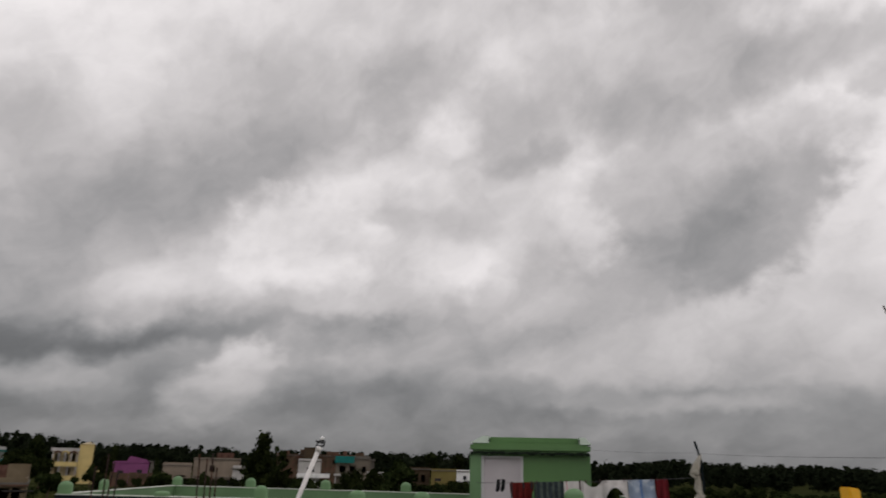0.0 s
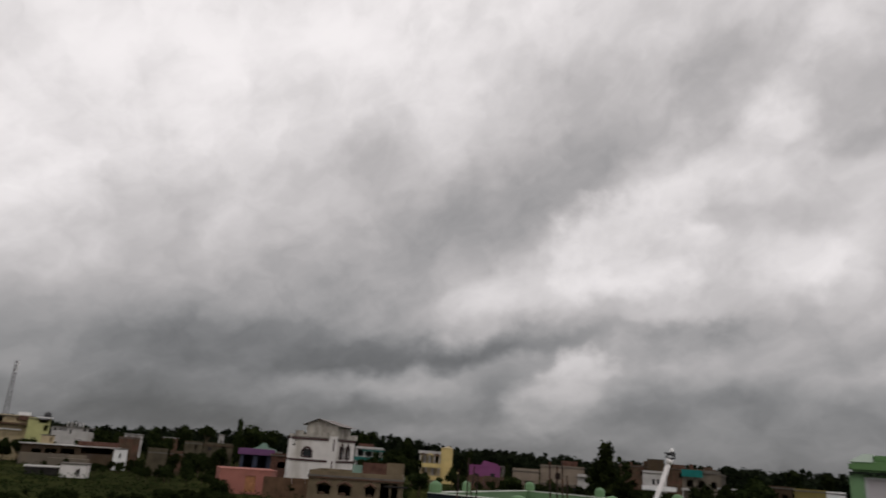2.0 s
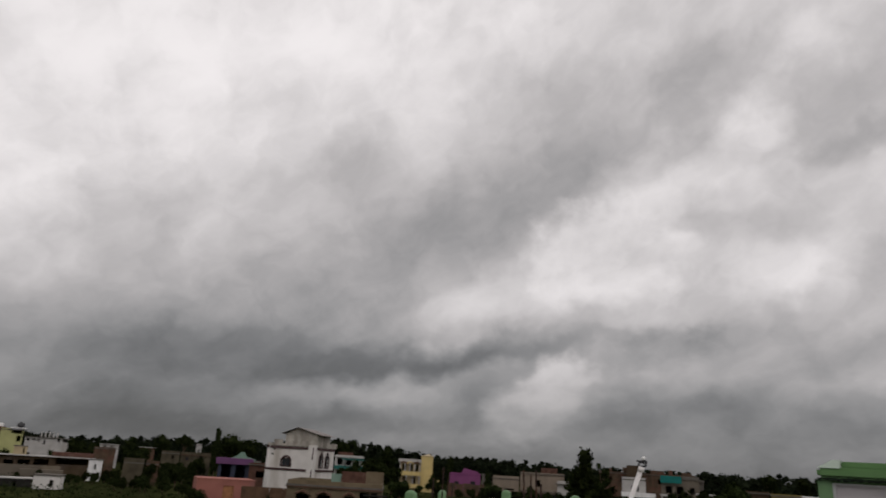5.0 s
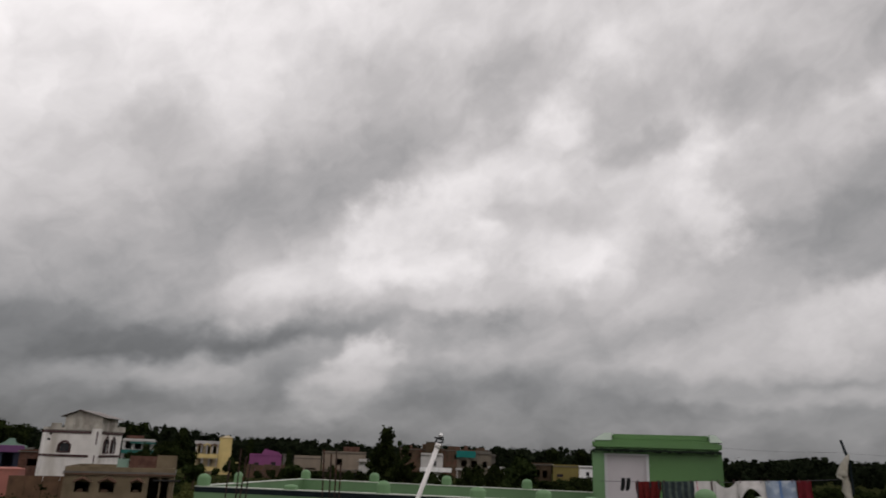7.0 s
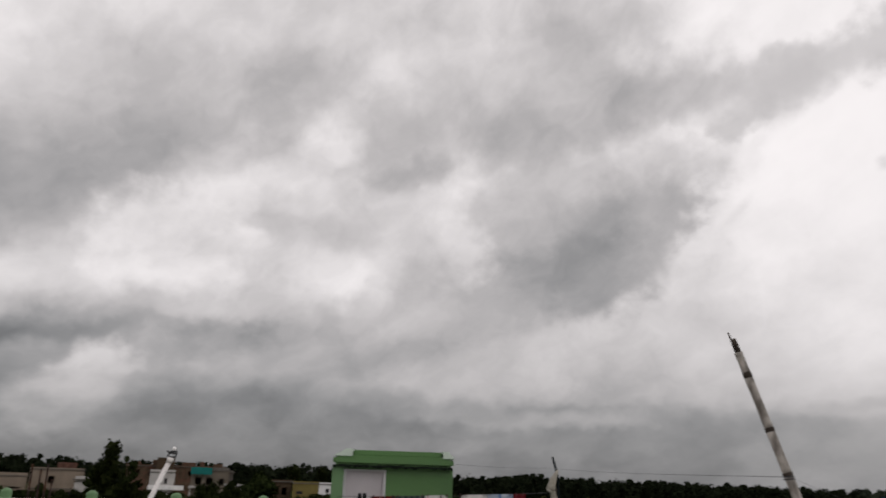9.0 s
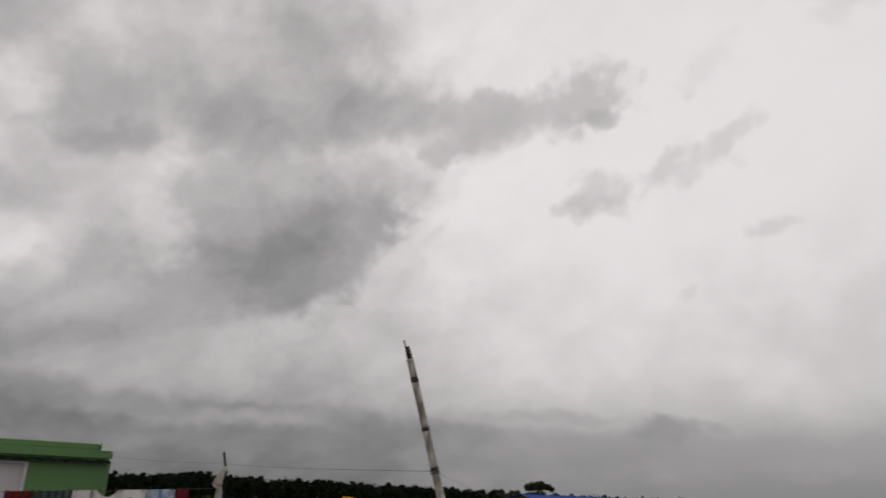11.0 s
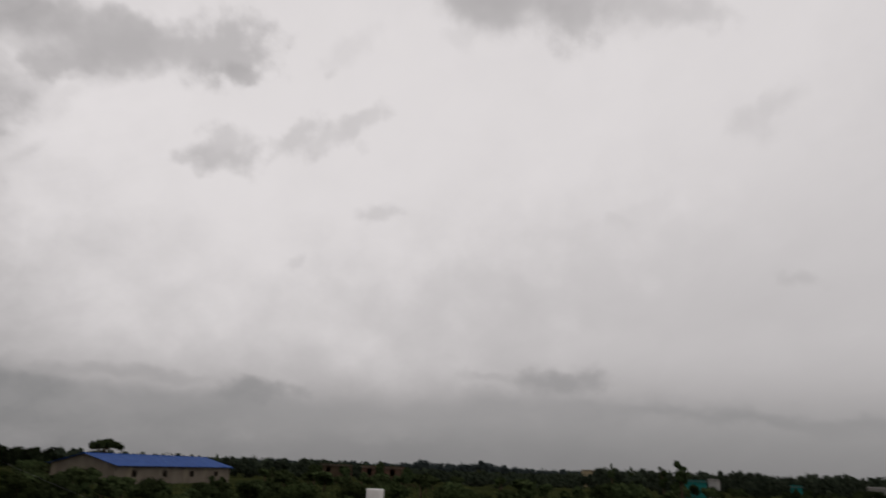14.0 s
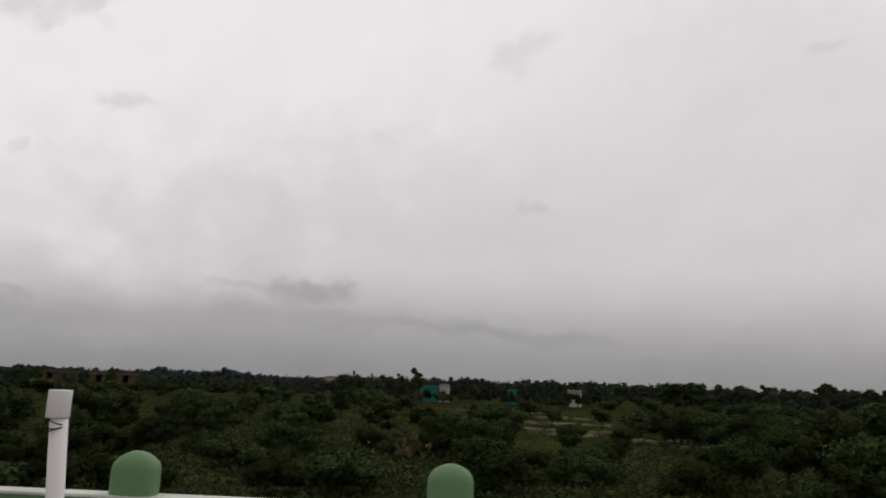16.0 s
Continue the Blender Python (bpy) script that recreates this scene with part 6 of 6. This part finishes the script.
def tree_model(kind, seed, leaves=LEAF, count=2200):
    """A tree about one unit tall in metres given by kind; returns its thing, to be copied."""
    rng = np.random.default_rng(seed)
    random.seed(seed)
    lobes, limbs = [], []
    if kind == "round":
        H, trunk = 5.0, 1.6
        for k in range(11):
            a = 2.4 * k + rng.random()
            r = 1.4 * (k / 10) ** 0.5
            lobes.append((r * math.cos(a), r * math.sin(a), 2.3 + 2.0 * rng.random() - 0.35 * r, 0.65 + 0.5 * rng.random()))
    elif kind == "tall":
        H, trunk = 8.0, 2.0
        for k in range(14):
            a = 2.4 * k
            z = 1.6 + 5.6 * k / 13
            r = 0.75 * math.sin(math.pi * min(0.95, 0.25 + 0.7 * k / 13))
            lobes.append((r * math.cos(a), r * math.sin(a), z, 0.75 + 0.35 * rng.random()))
    elif kind == "umbrella":
        H, trunk = 8.0, 5.6
        for k in range(13):
            a = 2.4 * k + rng.random()
            r = 3.0 * (k / 12) ** 0.5
            lobes.append((r * math.cos(a), r * math.sin(a), 7.2 - 0.09 * r * r + 0.3 * rng.random(), 0.75 + 0.3 * rng.random()))
    elif kind == "wispy":
        H, trunk = 8.0, 4.0
        for k in range(15):
            a = 2.4 * k + rng.random()
            r = 1.9 * rng.random()
            lobes.append((r * math.cos(a), r * math.sin(a), 3.2 + 4.6 * rng.random(), 0.45 + 0.45 * rng.random()))
    else:  # bush
        H, trunk = 2.4, 0.5
        for k in range(9):
            a = 2.4 * k + rng.random()
            r = 1.35 * (k / 8) ** 0.5
            lobes.append((r * math.cos(a), r * math.sin(a), 0.75 + 0.9 * rng.random() - 0.15 * r, 0.55 + 0.35 * rng.random()))
    root = thing("tree" if kind != "bush" else "bush", Matrix.Identity(4), "", "tree" if kind != "bush" else "bush")
    bm = bmesh.new()
    r0 = 0.035 * H
    tube(bm, [(0, 0, -0.3), (0.05, 0, trunk * 0.5), (0, 0.06, trunk), (0.05, 0.0, trunk + (H - trunk) * 0.5)], [r0 * 1.3, r0, r0 * 0.8, r0 * 0.25], 7)
    for x, y, z, r in lobes[::2]:
        tube(bm, [(0, 0.03, min(trunk * 0.9, z * 0.7)), (x * 0.5, y * 0.5, (trunk * 0.9 + z) * 0.5), (x, y, z)], [r0 * 0.45, r0 * 0.3, r0 * 0.12], 5, False)
    part("trunk", bm, BARK, root)
    pts, ways, big = crown_points(rng, lobes, count // len(lobes), 0.85, 0.12 if kind == "wispy" else 0.22)
    base = {"round": 0.20, "tall": 0.24, "umbrella": 0.26, "wispy": 0.22}.get(kind, 0.14) * (2200 / count) ** 0.5
    size = base * (0.6 + 0.8 * rng.random(len(pts))) * big
    part("crown", leaf_mesh("crown", pts, size, leaves, rng, ways), None, root)
    return root, H


MODELS = {}
for kind, seeds in (("round", (1, 2, 3)), ("tall", (4, 5)), ("umbrella", (6,)), ("wispy", (7, 8)), ("bush", (9, 10, 11))):
    MODELS[kind] = [tree_model(kind, s, LEAF if kind in ("round", "bush", "wispy") else LEAF_DARK, 1250 if kind in ("round", "tall") else 1000) for s in seeds]
MODELS["near_round"] = [tree_model("round", s, LEAF_NEAR, 5500) for s in (12, 13)]
MODELS["near_bush"] = [tree_model("bush", s, LEAF_NEAR, 4500) for s in (14, 15)]
USED = {}
FAR = []
GARDEN = []


def plant(kind, azimuth, d, height, wide=1.0, label="", pick=None, group=""):
    """Stands a tree of a kind at a bearing and distance, with its height and its width beside the model's."""
    random.seed(int(azimuth * 100) + int(d * 7))
    if d < 72 and "near_" + kind in MODELS:
        kind = "near_" + kind
    k = random.randrange(len(MODELS[kind])) if pick is None else pick
    root, H = MODELS[kind][k]
    s = height / H
    if group and d > 88 and kind in ("round", "wispy", "tall"):
        p = at(azimuth, d)
        (FAR if azimuth > 38 else GARDEN).append((kind, k, Matrix.LocRotScale((p.x, p.y, 0.05), Euler((0, 0, random.uniform(0, 6.28))), (s * wide, s * wide, s))))
        return None
    p = at(azimuth, d)
    m = Matrix.LocRotScale((p.x, p.y, 0.05), Euler((0, 0, random.uniform(0, 6.28))), (s * wide, s * wide, s))
    if (kind, k) not in USED:
        USED[(kind, k)] = True
        ob = root
        ob.matrix_basis = m
    else:
        ob = copy_thing(root, Matrix.Identity(4))
        ob.matrix_basis = m
    for o in ob.children:
        if o.name.startswith("crown"):
            o.material_slots[0].link = "OBJECT"
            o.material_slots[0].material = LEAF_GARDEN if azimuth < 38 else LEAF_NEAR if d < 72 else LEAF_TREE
    kind = kind.replace("near_", "")
    label = label or {"round": "dark green round-crowned tree among scrub", "tall": "tall dark dense tree", "umbrella": "flat-topped spreading tree on the skyline", "wispy": "thin tree with a loose open crown", "bush": "low dark green bush in the scrub"}[kind]
    ob["label"] = label
    ob["category"] = "bush" if kind == "bush" else "tree"
    if group:
        ob["group"] = group
    return ob


# growth that hides the feet of the houses
for k in range(46):
    random.seed(700 + k)
    az = -74 + 0.72 * k + random.uniform(-0.3, 0.3)
    for d, lo, hi in ((random.uniform(58, 72), -4.2 if -68 < az < -43 else -2.6, -3.6 if -68 < az < -43 else -1.9), (random.uniform(84, 92), -1.9, -1.2), (random.uniform(108, 128), -0.75, -0.15)):
        if -57.5 < az < -43 and d > 75 or -43.5 < az < -37 and d > 66 or random.random() < 0.2:
            continue
        plant("round", az + random.uniform(-0.4, 0.4), d, rise(d, random.uniform(lo, hi)), random.uniform(0.9, 1.4), group="garden trees before the houses")
for k in range(74):
    random.seed(800 + k)
    az = -28 + 0.92 * k + random.uniform(-0.4, 0.4)
    d = random.uniform(96, 112)
    if az < -14 and random.random() < 0.72:
        continue
    plant("round", az, d, rise(d, random.uniform(-1.45, -0.85)), random.uniform(0.8, 1.3), group="garden trees before the houses")

for az, d, e in ((-31.7, 128, 0.15), (-29.9, 126, 0.5), (-28.9, 132, 0.35), (-28.0, 138, -0.1), (-30.8, 122, -0.35)):
    plant("round", az, d, rise(d, e), 0.75)

for k in range(26):
    random.seed(900 + k)
    for a0, a1, d0, d1, lo, hi in ((-58.0, -53.4, 141, 146, -0.75, -0.35), (-48.3, -42.6, 96, 108, -2.3, -1.8), (-51.0, -47.8, 110, 126, -2.1, -1.7), (-47.5, -43.0, 126, 140, -1.1, -0.6)):
        if k < 9:
            az, d = a0 + (a1 - a0) * (k + random.random()) / 9, random.uniform(d0, d1)
            plant("round", az, d, max(0.8, rise(d, random.uniform(lo, hi))), random.uniform(0.7, 1.2), group="garden trees before the houses")

for az, d, e in ((-49.7, 124, -1.6), (-49.1, 123, -1.62), (-48.5, 125, -1.55), (-47.9, 122, -1.3), (-45.7, 118, -0.9), (-44.6, 112, -1.25), (-43.8, 116, -1.0), (-42.9, 118, -0.8), (-46.3, 110, -1.6), (-52.6, 128, -1.75), (-53.9, 128, -1.9)):
    plant("round", az, d, rise(d, e), 0.75)

for az, e in ((92.4, -0.5), (93.0, -0.45), (93.7, -0.5), (96.7, -0.4), (97.4, -0.32), (98.1, -0.38), (98.8, -0.3), (85.6, -0.5), (86.4, -0.45), (87.6, -0.4)):
    plant("round", az, 196, rise(196, e), 0.8)

# trees that stand out
plant("tall", -13.35, 70, rise(70, 1.95), 0.68, "tall narrow dark tree rising above the houses", 0)
plant("tall", -14.15, 71, rise(71, 0.3), 0.8)
plant("round", -6.5, 88, rise(88, 0.15), 0.62, "dark round tree in front of a teal house")
plant("round", -4.9, 92, rise(92, -0.4), 0.7)
plant("round", -3.0, 96, rise(96, 0.35), 1.0)
plant("round", -0.4, 210, rise(210, 1.0), 0.55)
plant("round", 1.7, 220, rise(220, 0.8), 0.5)
plant("tall", -64.9, 88, rise(88, 1.62), 0.85, "large dark tree before a teal house", 1)
plant("round", -62.6, 84, rise(84, -0.1), 0.95)
plant("round", -67.5, 86, rise(86, -0.35), 0.9)
plant("umbrella", -59.3, 120, rise(120, 1.25), 0.55)
plant("round", -58.2, 112, rise(112, 0.3), 1.0)
plant("round", -60.4, 108, rise(108, 0.0), 0.9)
plant("round", -54.9, 143, rise(143, -0.15), 0.45)
plant("round", -58.0, 118, rise(118, -0.5), 0.7)
plant("round", -57.2, 126, rise(126, -0.85), 0.6)
plant("round", -52.0, 170, rise(170, -0.15), 0.6)
plant("round", -49.6, 185, rise(185, 0.75), 0.5)
plant("tall", -47.2, 150, rise(150, 0.75), 1.0)
plant("round", -46.6, 128, rise(128, 0.25), 0.75)
plant("round", -50.6, 160, rise(160, 0.55), 0.55)
plant("round", -49.7, 162, rise(162, 0.3), 0.5)
plant("round", -61.2, 100, rise(100, -0.9), 0.8)
plant("round", -62.3, 92, rise(92, -1.0), 1.0)
plant("umbrella", -43.6, 190, rise(190, 1.05), 0.5)
plant("round", -41.0, 195, rise(195, 1.1), 0.8)
plant("round", -39.9, 200, rise(200, 0.9), 0.8)
plant("round", -42.5, 150, rise(150, 0.0), 0.8)
plant("tall", -41.3, 165, rise(165, 1.8), 0.42, "thin tree with a small round head above the roofs", 1)
plant("round", -39.9, 160, rise(160, 1.62), 0.8)
plant("round", -39.1, 158, rise(158, 1.35), 0.6)
plant("round", -50.6, 150, rise(150, 1.05), 0.62)
plant("round", -45.0, 172, rise(172, 1.25), 0.5)
for az, d, e in ((-27.9, 142, -0.75), (-27.0, 138, -1.1), (-25.9, 141, -1.25), (-24.9, 144, -0.55), (-24.3, 140, -0.95), (-22.9, 132, -1.35), (-21.9, 130, -1.2), (-20.4, 126, -0.6), (-18.9, 108, -1.35), (-17.2, 104, -1.2), (-16.1, 110, -1.3)):
    plant("round", az, d, rise(d, e), 0.8)
plant("round", -42.9, 104, rise(104, -1.6), 0.8)
plant("round", -31.6, 250, rise(250, 1.75), 0.7)
plant("round", -30.3, 255, rise(255, 1.3), 0.75)
plant("round", -28.5, 240, rise(240, 1.45), 0.7)
plant("round", -29.2, 130, rise(130, 0.15), 0.8)
plant("tall", -30.9, 140, rise(140, 0.1), 0.8)
plant("tall", -23.6, 175, rise(175, 0.85), 0.6)
plant("tall", -24.2, 150, rise(150, 0.0), 0.7)
plant("tall", -20.75, 120, rise(120, -0.05), 0.45)
plant("round", -27.9, 150, rise(150, -0.5), 0.7)
plant("round", -17.4, 118, rise(118, -0.9), 0.6)
plant("round", -15.2, 105, rise(105, -0.9), 0.6)
plant("wispy", -12.0, 110, rise(110, 0.85), 0.7)
plant("round", -11.9, 100, rise(100, 0.0), 0.75)
for az, e in ((40.8, -1.75), (42.3, -1.95), (44.0, -1.8), (45.8, -2.0), (47.5, -1.85), (49.6, -1.7), (51.5, -1.8), (53.4, -1.6)):
    plant("round", az, 104, rise(104, e), 1.1)
plant("umbrella", 43.1, 200, rise(200, 0.95), 1.0, "flat-topped tree rising behind a blue roof")
plant("round", 50.75, 195, rise(195, 0.35), 0.32, "small cone-shaped tree beyond a blue roof")
plant("round", 60.3, 185, rise(185, -0.1), 0.7)
plant("round", 65.0, 180, rise(180, -0.05), 0.7)
plant("round", 58.0, 178, rise(178, 0.0), 0.8)
plant("round", 62.9, 180, rise(180, 0.35), 0.5)
plant("wispy", 85.45, 165, rise(165, 0.95), 0.9, "tree with a loose open crown above the fields", 0)
plant("wispy", 84.2, 165, rise(165, 0.55), 0.7)
plant("wispy", 80.55, 230, rise(230, 0.62), 0.6)
plant("wispy", 82.0, 250, rise(250, 0.45), 0.6)
plant("umbrella", 115.5, 190, rise(190, 0.85), 0.55, "flat-topped spreading tree on the skyline")
plant("round", 106.6, 230, rise(230, 0.85), 1.0)
plant("round", 105.2, 225, rise(225, 0.75), 1.0)
plant("round", 91.0, 72, rise(72, -2.2), 1.0, "dark tree standing in the fields")
plant("round", 79.5, 110, rise(110, -0.75), 0.8)
plant("round", 81.3, 120, rise(120, -0.8), 0.8)
plant("round", 84.0, 115, rise(115, -1.5), 0.9)
plant("round", 86.8, 90, rise(90, -2.0), 1.1)
plant("round", 118.0, 42, rise(42, -0.1), 1.2, "dense leafy thicket close to the roof")
plant("round", 115.2, 45, rise(45, -1.2), 1.1)
plant("round", 112.5, 48, rise(48, -2.2), 1.1)


def sown():
    """Scrub trees and bushes over the fields, thinner where the meadow lies open."""
    rng = np.random.default_rng(21)
    n = 0
    tries = 0
    while n < 340 and tries < 6000:
        tries += 1
        az = rng.uniform(38, 128)
        d = 34 + 190 * rng.random() ** 1.25
        openness = noise.noise((az * 0.11, d * 0.02, 3.0))
        if 86 < az < 101 and 62 < d < 175 and rng.random() < 0.82:
            continue
        if 53 < az < 60 and 60 < d < 90 and rng.random() < 0.6:
            continue
        if 40 < az < 54 and d > 135:
            continue
        if openness > 0.12 and rng.random() < 0.85:
            continue
        h = rng.uniform(2.4, 5.6) if d > 60 else rng.uniform(1.4, 3.4)
        h = min(h, rise(d, (-0.65 if 84 < az < 100 else -0.55) if d > 120 else -1.4))
        kind = "bush" if h < 2.4 else ("wispy" if rng.random() < 0.12 else "round")
        plant(kind, az, d, h, rng.uniform(0.9, 1.5), group="scrub on the fields")
        n += 1
    # gardens between the houses
    tries = 0
    while tries < 95:
        tries += 1
        az = rng.uniform(-74, 38)
        d = rng.uniform(45, 105) if az < -42 else rng.uniform(75, 135)
        if -36.5 < az < -28 and d < 75:
            continue
        if -43 < az < -37 and d > 70 or -28.5 < az < -14.5:
            continue
        h = min(rng.uniform(1.5, 3.6), rise(d, -3.3 if az < -42 else -1.35))
        if h > 1.0:
            plant("bush" if h < 2.4 else "round", az, d, h, rng.uniform(0.9, 1.5), group="bushes between the houses")


sown()


def join_far():
    """The scrub trees too far off to tell apart, joined into a few meshes by how light their leaves are."""
    for shade in range(8):
        mine = FAR[shade::5] if shade < 5 else GARDEN[shade - 5::3]
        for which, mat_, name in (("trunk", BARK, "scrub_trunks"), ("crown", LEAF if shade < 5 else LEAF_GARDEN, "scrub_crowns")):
            V, n = [], 0
            loops, starts = [], []
            for kind, k, m in mine:
                src = next(o for o in MODELS[kind][k][0].children if o.name.startswith(which)).data
                co = np.empty(len(src.vertices) * 3)
                src.vertices.foreach_get("co", co)
                a = np.array(m)
                V.append(co.reshape(-1, 3) @ a[:3, :3].T + a[:3, 3])
                li = np.empty(len(src.loops), dtype=np.int32)
                src.loops.foreach_get("vertex_index", li)
                st = np.empty(len(src.polygons), dtype=np.int32)
                src.polygons.foreach_get("loop_start", st)
                starts.append(st + sum(len(q) for q in loops))
                loops.append(li + n)
                n += len(src.vertices)
            me = bpy.data.meshes.new(name)
            V, L, S = np.concatenate(V), np.concatenate(loops).astype(np.int32), np.concatenate(starts).astype(np.int32)
            me.vertices.add(len(V))
            me.vertices.foreach_set("co", V.reshape(-1))
            me.loops.add(len(L))
            me.loops.foreach_set("vertex_index", L)
            me.polygons.add(len(S))
            me.polygons.foreach_set("loop_start", S)
            me.update(calc_edges=True)
            me.materials.append(mat_)
            tagged(new(name, me), "trunks of far scrub trees" if which == "trunk" else "dark green crowns of far scrub trees", "trees", "", "stuff")


join_far()
for models in MODELS.values():
    for k, (root, H) in enumerate(models):
        kind = next(q for q in MODELS if MODELS[q] is models)
        if (kind, k) not in USED:
            for o in (*root.children_recursive, root):
                bpy.data.objects.remove(o)


def woods(name, label, az0, az1, step, d0, d1, mat_, profile, leaf, per, seed, width=2.6):
    """A far belt of trees as one mesh: lumpy crowns whose tops follow a skyline (bearing, elevation)."""
    rng = np.random.default_rng(seed)
    xs, ys = zip(*profile)
    P, S, N = [], [], []
    az = az0
    while az < az1:
        d = rng.uniform(d0, d1)
        top = rise(d, np.interp(az, xs, ys)) * (0.74 + 0.34 * rng.random() ** 1.2)
        top = max(top, 3.0)
        w = width * (0.6 + 0.8 * rng.random())
        c = at(az, d)
        lobes = []
        for k in range(6):
            a = 2.4 * k + rng.random()
            r = w * 0.6 * rng.random()
            rad = w * (0.40 + 0.25 * rng.random())
            lobes.append((c.x + r * math.cos(a), c.y + r * math.sin(a), max(0.6, (top - 1.15 * rad) * (0.15 + 0.85 * (k + 1) / 6)), rad))
        p, q, big = crown_points(rng, lobes, per // 6, 0.9, 0.3)
        P.append(p)
        N.append(q)
        S.append(leaf * (0.6 + 0.8 * rng.random(len(p))) * big)
        az += step * (0.4 + 1.2 * rng.random())
    ob = new(name, leaf_mesh(name, np.concatenate(P), np.concatenate(S), mat_, rng, np.concatenate(N)))
    tagged(ob, label, "trees", "", "stuff")


SKYLINE = [(a, e + (0.0 if e < 0.13 else 0.2 if a < 5 else 0.04)) for a, e in [(-80, 0.7), (-68, 0.75), (-60, 0.75), (-50, 0.45), (-45, 0.75), (-38, 0.75), (-33, 1.5), (-30, 1.35), (-26, 0.8), (-22, 0.72), (-17, 0.75), (-12, 0.55), (-4, 0.6), (2, 0.65), (10, 0.35), (14, 0.42), (17, 0.65), (24, 0.4), (27, 0.55), (33, 0.35), (40, 0.3), (45, 0.22), (52, 0.15), (58, 0.25), (63, 0.12), (66, -0.12), (74, -0.15), (78, 0.1), (80, 0.42), (90, 0.5), (97, 0.5), (106, 0.75), (112, 0.55), (120, 0.55), (130, 0.6)]]
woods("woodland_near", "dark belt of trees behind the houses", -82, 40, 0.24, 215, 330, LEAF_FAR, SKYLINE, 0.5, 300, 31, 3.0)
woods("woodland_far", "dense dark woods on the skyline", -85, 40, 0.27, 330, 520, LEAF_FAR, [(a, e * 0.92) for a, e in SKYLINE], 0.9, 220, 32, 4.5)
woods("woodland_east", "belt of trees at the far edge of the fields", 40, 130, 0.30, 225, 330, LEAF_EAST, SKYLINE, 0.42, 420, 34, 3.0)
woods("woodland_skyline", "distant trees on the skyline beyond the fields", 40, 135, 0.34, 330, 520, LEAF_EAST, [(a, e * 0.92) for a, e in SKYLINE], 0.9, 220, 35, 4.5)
# the farthest trees, their haze painted by pale leaves
woods("woodland_hazy", "far trees with distance haze put into their pale leaf colour", 50, 100, 0.35, 800, 1300, LEAF_HAZE, [(50, 0.15), (64, 0.25), (67, 0.62), (69, 0.45), (70.5, 0.62), (73, 0.3), (78, 0.2), (100, 0.2)], 1.5, 420, 33, 9.0)


def undergrowth(name, label, az0, az1, d0, d1, count, mat_, seed, high, leaf, upright=0.0, keep=None):
    """Low growth scattered over the ground, in tufts."""
    rng = np.random.default_rng(seed)
    az = rng.uniform(az0, az1, count)
    d = d0 + (d1 - d0) * rng.random(count) ** 1.4
    if keep is not None:
        k = keep(az, d)
        az, d = az[k], d[k]
    a = np.radians(az)
    base = np.stack([d * np.sin(a), d * np.cos(a), np.zeros(len(d))], 1)
    per = 9
    h = high * (0.4 + rng.random(len(d)))
    p = np.repeat(base, per, 0)
    s = np.repeat(h, per)
    p += rng.normal(size=p.shape) * np.stack([s * 0.6, s * 0.6, s * 0], 1)
    p[:, 2] = s * rng.random(len(p)) * 0.9
    ob = new(name, leaf_mesh(name, p, leaf * (0.6 + 0.8 * rng.random(len(p))), mat_, rng, None, upright))
    tagged(ob, label, "plants", "", "stuff")


def meadow(az, d):
    return (az > 85) & (az < 101) & (d > 60) & (d < 180)


undergrowth("scrub", "dense low dark green scrub covering the fields", 36, 130, 24, 210, 19000, LEAF_SCRUB, 41, 0.5, 0.125, 0.0, lambda az, d: ~meadow(az, d))
undergrowth("meadow_grass", "yellowish green grass on the open field strips", 40, 125, 40, 190, 11000, GRASS, 42, 0.28, 0.14, 0.5)
undergrowth("garden_growth", "low dark weeds and bushes between the houses", -78, 36, 40, 150, 9000, LEAF_GARDEN, 43, 0.6, 0.15, 0.0, lambda az, d: (az < -29) | (az > -13.5) | (d > 118))
undergrowth("garden_grass", "olive green rough grass on the open plot before the houses", -29, -13.5, 48, 125, 5000, GRASS, 45, 0.28, 0.16, 0.5)
undergrowth("dry_reeds", "pale dry reeds among the bushes", 83.5, 88.5, 52, 62, 90, REED, 44, 1.5, 0.30, 0.7)


def banks():
    """Low earth banks between the wet field strips."""
    rng = np.random.default_rng(5)
    mat_ = material("pale_dry_earth", (0.16, 0.15, 0.09), 0.95, 0.3, 2.0, 0.3)
    for k, (az0, az1, d) in enumerate(((92, 99, 128), (93, 100.5, 108), (94, 101, 92), (88, 96, 150), (95.5, 99.5, 84), (102, 105.5, 80), (86.4, 88.6, 80), (105, 108.5, 74))):
        bm = bmesh.new()
        pts = [at(az0 + (az1 - az0) * i / 12, d + 1.2 * math.sin(i * 0.9 + k), 0.12) for i in range(13)]
        tube(bm, pts, [0.28 + 0.1 * rng.random() for _ in pts], 7)
        tagged(new("field_bank", mesh_from("field_bank", bm, mat_)), "pale earth bank between field strips", "bank", "banks between the field strips")


banks()
